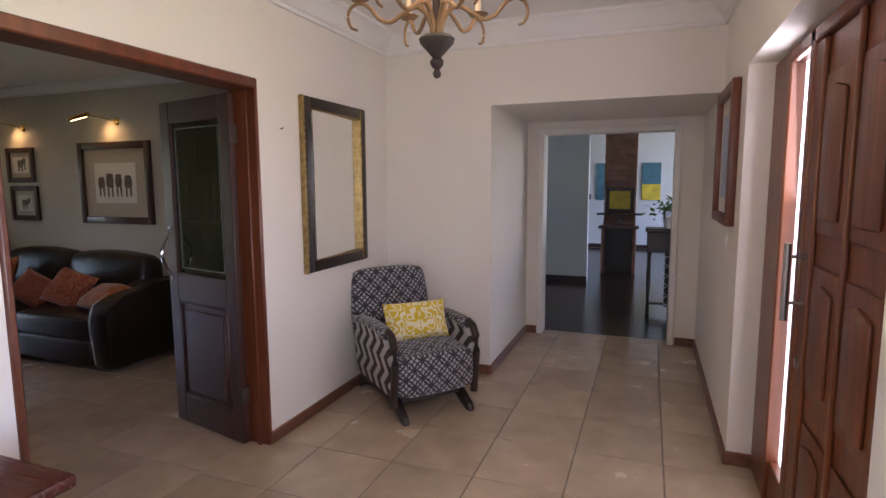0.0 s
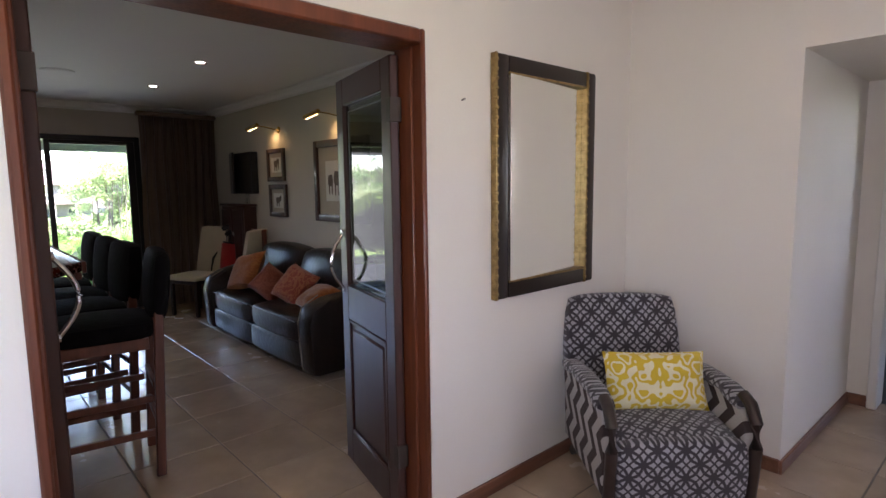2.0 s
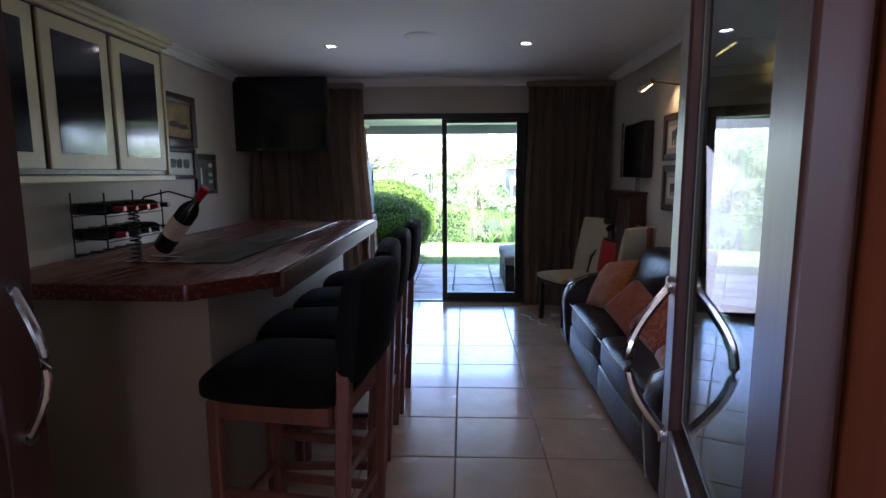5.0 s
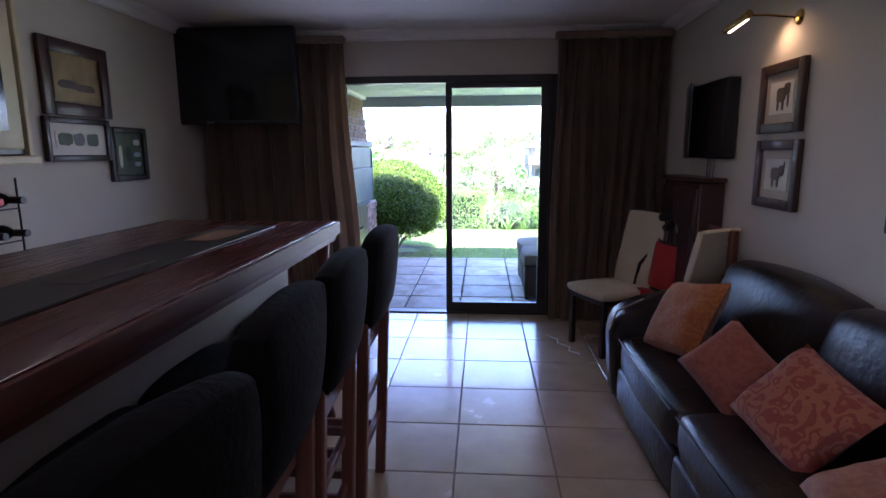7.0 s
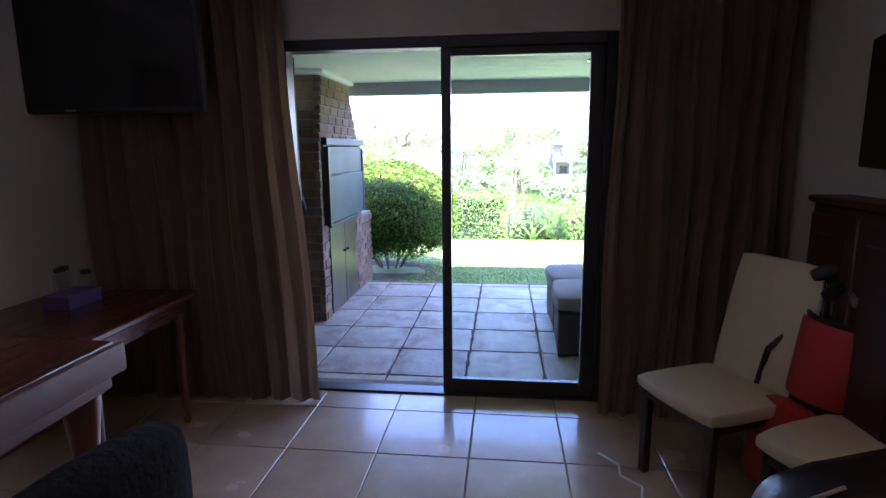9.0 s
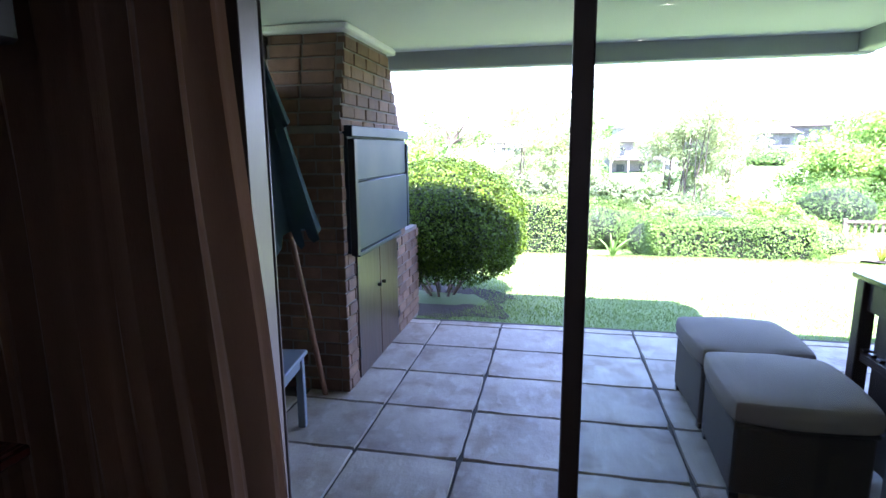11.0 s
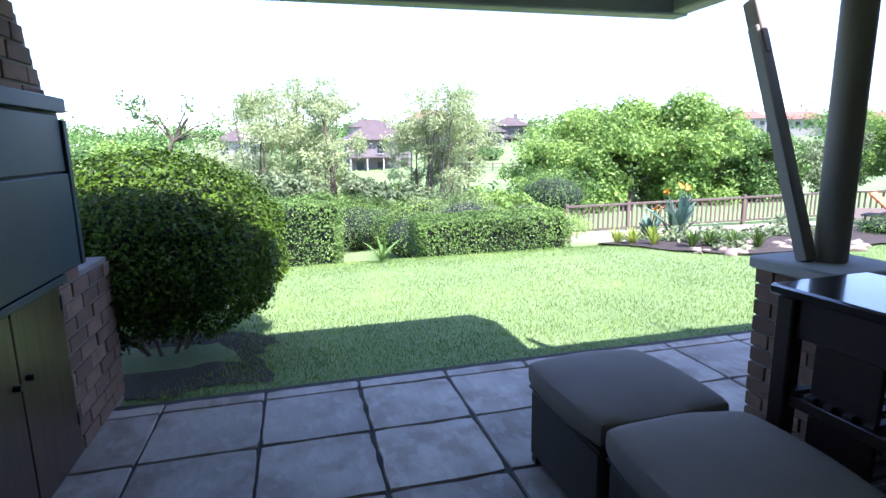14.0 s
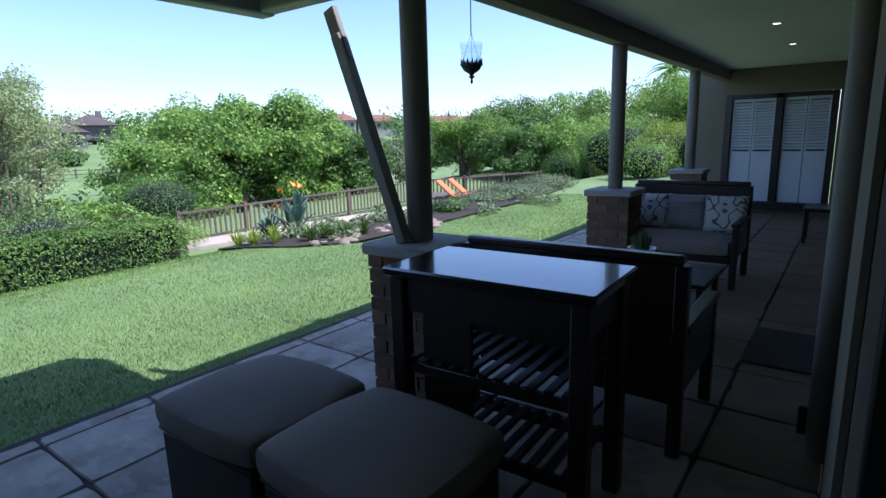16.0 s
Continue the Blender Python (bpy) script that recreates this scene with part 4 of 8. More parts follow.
def ground_z(x, y):
    d = -x
    def s(a, b):
        t = max(0.0, min(1.0, (d - a) / (b - a)))
        return t * t * (3 - 2 * t)
    z = -0.19 - 0.14 * s(12, 15.3) - 1.1 * s(15.6, 21.0) - 5.5 * s(25.5, 52) + 7.0 * s(60, 135) + 2.0 * s(140, 240)
    side = max(0.0, min(1.0, (y - 12) / 40))
    z += (1.6 * side) * s(15, 40)
    return z + 0.5 * s(40, 90) * noise.noise(Vector((x * 0.03, y * 0.03, 0)))


xs = [-11.62, -11.7, -11.8] + [-12 - 0.5 * k for k in range(1, 30)] + [-27 - 2.5 * k for k in range(1, 42)] + [-140, -170, -220, -300, -450, -800, -1500]
ys = [-900, -400, -200, -120] + [-90 + 5 * k for k in range(17)] + [-8 + k for k in range(1, 30)] + [25 + 5 * k for k in range(20)] + [150, 220, 400, 900]
bm = bmesh.new()
gv = [[bm.verts.new((x, y, ground_z(x, y))) for y in ys] for x in xs]
for i in range(len(xs) - 1):
    for j in range(len(ys) - 1):
        bm.faces.new((gv[i][j], gv[i][j + 1], gv[i + 1][j + 1], gv[i + 1][j]))
tagged(part("ground", bm, GROUND, None), "green lawn and valley ground", "lawn", kind="structure")
tagged(part("ground_house_side", one_box((-11.62, -900, -0.7), (60, -1.2, -0.2)), GROUND, None, smooth=False), "lawn beside the house", "lawn", kind="structure")
tagged(part("ground_house_rear", one_box((-11.62, 13.4, -0.7), (60, 900, -0.2)), GROUND, None, smooth=False), "lawn beside the house", "lawn", kind="structure")

# ---- hall things ----


def picture(name, at, w, h, rz, label, frame_mat, width, mount_mat, inner, art_mat, depth=0.03, motif=None, lip=None):
    """A framed picture on a wall: local x across, local -y out of the wall, z up from its lower edge."""
    ob = thing(name, at, label, "picture", rz=rz)
    bm = bmesh.new()
    for lo, hi in (((-w / 2, -depth, 0), (-w / 2 + width, 0, h)), ((w / 2 - width, -depth, 0), (w / 2, 0, h)), ((-w / 2 + width, -depth, 0), (w / 2 - width, 0, width)), ((-w / 2 + width, -depth, h - width), (w / 2 - width, 0, h))):
        box(bm, lo, hi, 0.006, seg=2)
    part("frame", bm, frame_mat, ob)
    if lip:
        bm = bmesh.new()
        a, b, e = -w / 2 + width, w / 2 - width, 0.012
        for lo, hi in (((a, -depth * 0.7, width), (a + e, -0.004, h - width)), ((b - e, -depth * 0.7, width), (b, -0.004, h - width)), ((a + e, -depth * 0.7, width), (b - e, -0.004, width + e)), ((a + e, -depth * 0.7, h - width - e), (b - e, -0.004, h - width))):
            box(bm, lo, hi, 0.003)
        part("inner_lip", bm, lip, ob, "worn gilt inner edge")
    part("mount", one_box((-w / 2 + width, -0.012, width), (w / 2 - width, -0.004, h - width)), mount_mat, ob)
    if art_mat is not None:
        part("print", one_box((-w / 2 + width + inner, -0.016, width + inner), (w / 2 - width - inner, -0.012, h - width - inner)), art_mat, ob)
        iw, ih = w - 2 * width - 2 * inner, h - 2 * width - 2 * inner
        for shape in motif or ():
            u0, v0, u1, v1, mat = shape
            bm = bmesh.new()
            pts = []
            for k in range(18):
                t = 2 * math.pi * k / 18
                r = 1 + 0.18 * noise.noise(Vector((math.cos(t) * 1.7 + u0 * 9, math.sin(t) * 1.7 + v0 * 5, w)))
                pts.append(((u0 + u1) / 2 + (u1 - u0) / 2 * r * math.copysign(abs(math.cos(t)) ** 0.6, math.cos(t)), (v0 + v1) / 2 + (v1 - v0) / 2 * r * math.copysign(abs(math.sin(t)) ** 0.6, math.sin(t))))
            prism(bm, [(-iw / 2 + u * iw, width + inner + v * ih) for u, v in pts], 1, -0.0175, -0.016)
            part("drawing", bm, mat, ob)
    return ob


# mirror
mi = thing("wall_mirror", (HX, 3.145, 0.955), "large mirror in a black and gilt frame", "mirror", rz=90)
mw, mh, mt = 0.79, 1.115, 0.085
bm = bmesh.new()
for lo, hi in (((-mw / 2, -0.035, 0), (-mw / 2 + mt, 0, mh)), ((mw / 2 - mt, -0.035, 0), (mw / 2, 0, mh)), ((-mw / 2 + mt, -0.035, 0), (mw / 2 - mt, 0, mt)), ((-mw / 2 + mt, -0.035, mh - mt), (mw / 2 - mt, 0, mh))):
    box(bm, lo, hi, 0.012, seg=2)
part("frame", bm, BLACKFRAME, mi, "black lacquered frame")
bm = bmesh.new()
for x in (-mw / 2 - 0.012, mw / 2 - mt - 0.006):
    box(bm, (x + 0.004, -0.040, 0.0), (x + 0.018, -0.002, mh), 0.004)
    for k in range(26):
        z = 0.03 + k * (mh - 0.06) / 25
        box(bm, (x + 0.003, -0.043, z - 0.007), (x + 0.019, -0.004, z + 0.007), 0.003)
for z in (mt - 0.012, mh - mt):
    box(bm, (-mw / 2 + mt, -0.036, z), (mw / 2 - mt, -0.004, z + 0.012), 0.003)
part("gilt_edge", bm, GILT, mi, "notched gilt edge")
part("glass", one_box((-mw / 2 + mt - 0.004, -0.003, mt), (mw / 2 - mt + 0.004, 0.003, mh - mt), 0, pose(0, -0.0215, 0, 0, 0, 3.6)), MIRROR, mi, "silvered mirror glass")
bm = bmesh.new()
rod(bm, (0, 0, 0), (0.02, 0, 0.004), 0.004)
nail = thing("nail", (HX, 2.567, 1.848), "small grey nail in the wall", "nail")
part("shaft", bm, STEEL, nail)

# picture and switch beside the entrance
picture("framed_print", (RX, 3.56, 1.28), 0.72, 0.80, -90, "pale blue seascape print in a dark wooden frame", DOORWOOD, 0.06, PAPER, 0.09, BLUEPIC, 0.045)
swt = thing("light_switch", (RX, 3.46, 1.12), "white plastic light switch", "switch", rz=-90)
part("plate", one_box((-0.035, -0.009, 0), (0.035, 0, 0.11), 0.004), FRAME_WHITE, swt)
part("rocker", one_box((-0.014, -0.014, 0.035), (0.014, -0.009, 0.075), 0.003), FRAME_WHITE, swt)


def armchair():
    ob = thing("armchair", (-1.66, 3.30, 0), "rocking armchair in black and grey ring print with chevron sides", "armchair", rz=49.5)
    bm = bmesh.new()
    soft_box(bm, (-0.27, -0.36, 0.17), (0.27, 0.30, 0.44), 0.07, 0.025)
    part("seat", bm, RINGS_SEAT, ob)
    bm = bmesh.new()
    soft_box(bm, (-0.268, -0.392, 0.165), (0.268, -0.30, 0.425), 0.035, 0.012)
    part("front_border", bm, RINGS_BACK, ob)
    bm = bmesh.new()
    soft_box(bm, (-0.29, -0.075, 0.30), (0.29, 0.075, 0.90), 0.055, 0.02, pose(0, 0.24, 0.0, -13, 0, 0))
    part("backrest", bm, RINGS_BACK, ob)
    for s in (-1, 1):
        bm = bmesh.new()
        outline = [(-0.33, 0.18), (0.27, 0.18), (0.31, 0.55), (0.12, 0.565), (-0.14, 0.57), (-0.28, 0.545), (-0.345, 0.47), (-0.35, 0.34)]
        prism(bm, outline, 0, s * 0.27 if s > 0 else -0.325, 0.325 if s > 0 else -0.27, 0.012)
        part("side_panel", bm, CHEVRON, ob, "black and cream chevron side")
        bm = bmesh.new()
        pts = [(0.30, 0.548), (0.12, 0.575), (-0.14, 0.58), (-0.29, 0.55)]
        for (y0, z0), (y1, z1) in zip(pts, pts[1:]):
            m = Matrix.Translation((s * 0.298, (y0 + y1) / 2, (z0 + z1) / 2)) @ Matrix.Rotation(math.atan2(z1 - z0, y1 - y0) + math.pi, 4, "X")
            ln = math.hypot(y1 - y0, z1 - z0)
            soft_box(bm, (-0.045, -ln / 2 - 0.012, -0.025), (0.045, ln / 2 + 0.012, 0.03), 0.024, 0.0, m, 3)
        part("arm_pad", bm, RINGS_SIDE, ob, "ring print padded arm")
        bm = bmesh.new()
        curve = [(s * 0.30, -0.27, 0.585), (s * 0.30, -0.33, 0.565), (s * 0.30, -0.372, 0.50), (s * 0.30, -0.378, 0.40), (s * 0.30, -0.365, 0.28), (s * 0.30, -0.35, 0.17), (s * 0.30, -0.345, 0.11)]
        tube(bm, curve, 0.026, 10)
        part("arm_front", bm, DARKWOOD, ob, "dark bent wooden arm front")
        bm = bmesh.new()
        prism(bm, [(-0.42, 0.0), (-0.36, 0.0), (-0.22, 0.075), (0.05, 0.10), (0.25, 0.075), (0.38, 0.0), (0.43, 0.015), (0.30, 0.13), (0.05, 0.165), (-0.24, 0.15), (-0.40, 0.045)], 0, s * 0.24 - 0.022, s * 0.24 + 0.022, 0.006)
        part("rocker_leg", bm, DARKWOOD, ob, "dark curved wooden base leg")
    part("stretcher", one_box((-0.22, -0.30, 0.10), (0.22, -0.26, 0.16), 0.006), DARKWOOD, ob)
    return ob


armchair()
cu = thing("cushion", (-1.60, 3.26, 0.44), "white and yellow damask scatter cushion on the armchair", "cushion", rz=46)
bm = bmesh.new()
pillow(bm, 0.47, 0.27, 0.14, pose(0, 0.02, 0.135, -20, 0, 0))
part("cover", bm, YELLOW_C, cu)


def chandelier(x, y, top):
    ob = thing("chandelier", (x, y, top), "wrought bronze candle chandelier with scrolled arms, lit", "chandelier")
    bm = bmesh.new()
    lathe(bm, [(0.002, -0.78), (0.012, -0.775), (0.016, -0.762), (0.009, -0.748), (0.022, -0.735), (0.026, -0.72), (0.016, -0.705), (0.03, -0.69), (0.062, -0.655), (0.066, -0.64), (0.058, -0.63), (0.018, -0.625), (0.014, -0.50), (0.02, -0.48), (0.012, -0.46), (0.008, -0.36)], 24)
    part("stem", bm, IRON_DARK, ob, "dark turned wooden finial and stem")
    bm = bmesh.new()
    for k in range(9):
        c = -0.05 - k * 0.036
        rot = Matrix.Rotation(math.pi / 2 * (k % 2), 4, "Z")
        pts = [rot @ Vector((0.008 * math.cos(t), 0, c + 0.022 * math.sin(t))) for t in (2 * math.pi * i / 10 for i in range(11))]
        tube(bm, pts, 0.0022, 5)
    part("chain", bm, IRON, ob)
    bm = bmesh.new()
    lathe(bm, [(0.001, 0), (0.055, 0), (0.05, -0.02), (0.02, -0.035), (0.001, -0.04)], 24)
    part("canopy", bm, IRON, ob)
    for k in range(6):
        rot = Matrix.Rotation(math.radians(60 * k + 15), 4, "Z")
        arm = [(0.015, 0, -0.63), (0.025, 0, -0.57), (0.07, 0, -0.525), (0.12, 0, -0.545), (0.17, 0, -0.575), (0.215, 0, -0.56), (0.25, 0, -0.52), (0.285, 0, -0.505), (0.318, 0, -0.52), (0.33, 0, -0.555), (0.318, 0, -0.59), (0.29, 0, -0.60)]
        fine = []
        for a, b, c, d in zip([arm[0]] + arm, arm, arm[1:], arm[2:] + [arm[-1]]):
            for i in range(4):
                t = i / 4
                fine.append(rot @ Vector([0.5 * (2 * q + (r - p) * t + (2 * p - 5 * q + 4 * r - s) * t * t + (3 * q - p - 3 * r + s) * t ** 3) for p, q, r, s in zip(a, b, c, d)]))
        bm = bmesh.new()
        tube(bm, fine, 0.0085, 7, (1.15, 0.6))
        arm_ob = part("arm", bm, IRON, ob)
        bm = bmesh.new()
        up = [rot @ Vector(p) for p in ((0.02, 0, -0.60), (0.06, 0, -0.50), (0.085, 0, -0.42), (0.07, 0, -0.36), (0.03, 0, -0.34), (0.008, 0, -0.37))]
        tube(bm, up, 0.006, 6)
        part("scroll", bm, IRON, ob)
        base = rot @ Vector((0.285, 0, -0.50))
        bm = bmesh.new()
        lathe(bm, [(0.006, -0.005), (0.03, 0.005), (0.042, 0.016), (0.038, 0.018), (0.012, 0.012), (0.001, 0.012)], 18, Matrix.Translation(base))
        part("drip_pan", bm, IRON, arm_ob)
        bm = bmesh.new()
        rod(bm, base + Vector((0, 0, 0.012)), base + Vector((0, 0, 0.085)), 0.0115, n=12)
        part("candle_tube", bm, CANDLE, arm_ob, "ivory candle tube")
        bm = bmesh.new()
        lathe(bm, [(0.005, 0.085), (0.013, 0.10), (0.016, 0.115), (0.010, 0.135), (0.001, 0.155)], 12, Matrix.Translation(base))
        part("flame_bulb", bm, BULB, arm_ob, "glowing candle bulb")
    return ob


chandelier(-0.87, 1.78, 2.69)
bulb_light("chandelier_lamp", (-0.87, 1.78, 2.30), 0.38, (1.0, 0.78, 0.50), 0.28)

# console in the corner by the double door
cs = thing("console_table", (-1.845, 0.55, 0), "red brown wooden console table with a thick top", "table")
part("tabletop", one_box((-0.30, -0.55, 0.71), (0.30, 0.25, 0.75), 0.012, seg=2), BARWOOD, cs)
part("apron", one_box((-0.26, -0.51, 0.62), (0.26, 0.21, 0.71), 0.004), BARWOOD, cs)
for x in (-0.24, 0.24):
    for y in (-0.49, 0.19):
        bm = bmesh.new()
        lathe(bm, [(0.018, 0), (0.022, 0.05), (0.014, 0.09), (0.026, 0.30), (0.03, 0.50), (0.02, 0.54), (0.03, 0.62)], 12, Matrix.Translation((x, y, 0)))
        part("leg", bm, BARWOOD, cs)
vs = thing("vase", (-1.99, 0.66, 0.75), "small dark glazed vase on the console", "vase")
bm = bmesh.new()
lathe(bm, [(0.035, 0), (0.06, 0.04), (0.065, 0.09), (0.04, 0.15), (0.022, 0.18), (0.03, 0.20), (0.026, 0.20), (0.018, 0.18)], 20)
part("body", bm, BLACK, vs)

# ---- the room beyond the hall ----


def brick_courses(parent, axis, at, out, u_of, z0, z1, holes=(), length=0.235, course=0.0865, depth=0.055, name="brick", mat=None, seed=1):
    """Stretcher-bond bricks on a face. axis: the axis across the face; at: its place; out: +1 or -1;
    u_of(z): the run of the face at a height; holes: (u0, u1, z0, z1)."""
    rng = random.Random(seed)
    cache = {}
    k = 0
    z = z0
    while z + course * 0.9 <= z1 + 1e-6:
        lo, hi = u_of(z + course / 2)
        u = lo - (length / 2 if k % 2 else 0)
        while u < hi - 0.02:
            spans = [(max(lo, u), min(hi, u + length - 0.011))]
            for a, b, c, d in holes:
                if z + course * 0.6 > c and z + course * 0.4 < d:
                    cut = []
                    for p, q in spans:
                        if q <= a or p >= b:
                            cut.append((p, q))
                        else:
                            if a - p > 0.015:
                                cut.append((p, a))
                            if q - b > 0.015:
                                cut.append((b, q))
                    spans = cut
            for p, q in spans:
                if q - p < 0.02:
                    continue
                w = round(q - p, 2)
                if w not in cache:
                    bm = bmesh.new()
                    half = (w / 2, depth / 2, (course - 0.012) / 2)
                    size = half if axis == 1 else (half[1], half[0], half[2])
                    box(bm, [-s for s in size], size, 0.004)
                    cache[w] = mesh_of(bm, name)
                    cache[w].materials.append(mat or BRICK)
                ob = new(name, cache[w])
                ob.parent = parent
                push = rng.uniform(-0.003, 0.003)
                mid, zz = (p + q) / 2, z + course / 2
                face = at - out * depth / 2 + push
                ob.matrix_basis = pose(mid, face, zz, 0, 0, rng.uniform(-0.5, 0.5)) if axis == 1 else pose(face, mid, zz, 0, 0, rng.uniform(-0.5, 0.5))
            u += length
        z += course
        k += 1


fp = thing("brick_chimney", (0, 0, 0), "red brick chimney column in the far room", "chimney", kind="structure")
part("core", one_box((-0.84, 9.615, 0), (-0.34, 10.1, 3.6)), MORTAR, fp)
brick_courses(fp, 1, 9.60, -1, lambda z: (-0.85, -0.33), 1.30, 3.0, mat=BRICK_DARK, seed=5)
brick_courses(fp, 1, 9.60, -1, lambda z: (-0.85, -0.33), 0.0, 1.25, mat=BRICK_DARK, seed=6, holes=((-0.79, -0.39, 0.0, 0.72),))
mn = thing("mantel_shelf", (-0.59, 9.45, 0), "dark wooden hearth shelf on brick cheeks", "shelf")
part("shelf_board", one_box((-0.32, -0.16, 0.76), (0.32, 0.14, 0.80), 0.006), CABWOOD, mn)
part("shelf_board", one_box((-0.36, -0.05, 0.98), (0.36, 0.14, 1.01), 0.005), DARKWOOD, mn)
for x in (-0.27, 0.23):
    part("cheek", one_box((x, -0.12, 0), (x + 0.05, 0.14, 0.76), 0.004), BRICK_DARK, mn)
part("hearth_back", one_box((-0.22, 0.10, 0), (0.23, 0.14, 0.76)), BLACK, mn)
picture("framed_print", (-0.59, 9.60, 1.02), 0.46, 0.42, 0, "yellow field print in a dark frame above the hearth", DARKWOOD, 0.06, YELLOWPIC, 0.03, YELLOWPIC, 0.03)
gl = thing("glass_jar", (-0.58, 9.42, 0.80), "clear glass jar on the hearth shelf", "jar")
bm = bmesh.new()
lathe(bm, [(0.05, 0), (0.075, 0.03), (0.075, 0.10), (0.05, 0.13), (0.045, 0.16), (0.042, 0.16), (0.046, 0.13), (0.07, 0.10), (0.07, 0.035), (0.001, 0.01)], 20)
part("jar", bm, LANTERN_G, gl)
pc = thing("wall_canvas", (0.0, 13.2, 1.12), "teal and yellow painted canvas", "painting")
part("canvas", one_box((-0.30, -0.04, 0.0), (0.10, 0, 0.84), 0.004), TEALPIC, pc)
part("lower_band", one_box((-0.30, -0.044, 0.0), (0.10, -0.04, 0.36)), YELLOWPIC, pc)
pc = thing("wall_canvas", (-1.15, 13.2, 1.12), "narrow dark painted canvas", "painting")
part("canvas", one_box((-0.15, -0.04, 0.0), (0.25, 0, 0.84), 0.004), TEALPIC, pc)
sw = thing("light_switch", (-1.48, 13.2, 1.13), "small dark wall switch plate", "switch")
part("plate", one_box((-0.06, -0.012, 0), (0.06, 0, 0.12), 0.004), BLACK, sw)
cb = thing("side_cabinet", (0.12, 6.62, 0), "black carved side cabinet with open legs", "cabinet")
part("top", one_box((-0.27, -0.18, 0.96), (0.45, 0.18, 1.0), 0.01), DARKWOOD, cb)
part("drawer_body", one_box((-0.25, -0.16, 0.74), (0.43, 0.16, 0.96), 0.006), DARKWOOD, cb)
for x in (-0.22, 0.39):
    for y in (-0.13, 0.13):
        bm = bmesh.new()
        lathe(bm, [(0.018, 0), (0.024, 0.06), (0.016, 0.12), (0.026, 0.4), (0.02, 0.66), (0.03, 0.74)], 10, Matrix.Translation((x, y, 0)))
        part("leg", bm, DARKWOOD, cb)
part("lattice", one_box((-0.05, -0.14, 0.10), (0.03, -0.12, 0.74), 0.004), BLACK, cb)
for k in range(5):
    bm = bmesh.new()
    ring = [(-0.01 + 0.05 * math.cos(t), -0.145, 0.18 + k * 0.115 + 0.05 * math.sin(t)) for t in (2 * math.pi * i / 14 for i in range(15))]
    tube(bm, ring, 0.006, 5)
    part("lattice_ring", bm, STEEL, cb)
part("shelf", one_box((-0.22, -0.13, 0.12), (0.39, 0.13, 0.15), 0.004), DARKWOOD, cb)
pt = thing("potted_plant", (0.10, 6.58, 1.0), "small green plant in a white pot", "plant")
bm = bmesh.new()
lathe(bm, [(0.05, 0), (0.07, 0.12), (0.075, 0.13), (0.065, 0.13), (0.06, 0.11), (0.001, 0.11)], 16)
part("pot", bm, POT, pt)
rng = np.random.default_rng(3)
pts = rng.normal(0, 1, (90, 3)) * (0.10, 0.07, 0.07) + (0, 0, 0.22)
leaf_mesh("leaves", pts, rng.normal(0, 1, (90, 3)) + (0, 0, 1), 0.07, rng, LEAF_DARK, parent=pt)

# ---- lounge things ----


def bar_counter():
    ob = thing("bar_counter", (-4.55, 1.1, 0), "plastered bar counter with a polished mahogany top", "bar counter")
    ob_x = -4.55
    bm = bmesh.new()
    top = [(-3.48 - ob_x, -0.66), (-3.46 - ob_x, 0.08), (-3.70 - ob_x, 0.285), (-5.84 - ob_x, 0.27), (-5.86 - ob_x, -0.62)]
    prism(bm, top, 2, 1.075, 1.13, 0.010)
    part("bar_top", bm, BARWOOD, ob, "polished mahogany bar top")
    bm = bmesh.new()
    prism(bm, [(-3.70 - ob_x, 0.286), (-3.70 - ob_x, 0.305), (-5.84 - ob_x, 0.29), (-5.84 - ob_x, 0.271)], 2, 1.068, 1.128, 0.007)
    part("front_edge", bm, BAREDGE, ob)
    bm = bmesh.new()
    prism(bm, [(-3.71 - ob_x, 0.255), (-3.71 - ob_x, 0.285), (-5.82 - ob_x, 0.27), (-5.82 - ob_x, 0.24)], 2, 1.035, 1.0745, 0.008)
    part("edge_moulding", bm, BAREDGE, ob)
    bm = bmesh.new()
    prism(bm, [(-3.62 - ob_x, -0.60), (-3.64 - ob_x, 0.06), (-5.70 - ob_x, 0.06), (-5.70 - ob_x, -0.56)], 2, 0.0, 1.075, 0.008)
    part("counter_wall", bm, PLASTER_BAR, ob, "beige plastered counter wall")
    part("runner", one_box((-5.6 - ob_x, -0.20, 1.131), (-3.85 - ob_x, 0.05, 1.137), 0.002), BLACK, ob, "black rubber bar runner")
    for a, b, mat in ((-5.45, -5.15, IRON), (-4.75, -4.45, IRON_DARK), (-4.1, -3.9, IRON_DARK)):
        part("runner_print", one_box((a - ob_x, -0.14, 1.1372), (b - ob_x, -0.01, 1.1385)), mat, ob)
    for y in (0.20, -0.50):
        bm = bmesh.new()
        lathe(bm, [(0.03, 0), (0.034, 0.1), (0.022, 0.16), (0.03, 0.5), (0.034, 0.85), (0.024, 0.9), (0.036, 1.0), (0.036, 1.075)], 14, Matrix.Translation((-5.81 - ob_x, y, 0)))
        part("end_post", bm, STOOLWOOD, ob)
    return ob


bar_counter()
bc = thing("back_counter", (-4.55, -0.10, 0), "pale back bar counter along the wall", "counter")
part("body", one_box((-1.2, -0.25, 0), (1.1, 0.18, 0.86), 0.006), CREAM_CAB, bc)
part("worktop", one_box((-1.22, -0.25, 0.86), (1.12, 0.22, 0.90), 0.008), FRAME_WHITE, bc)


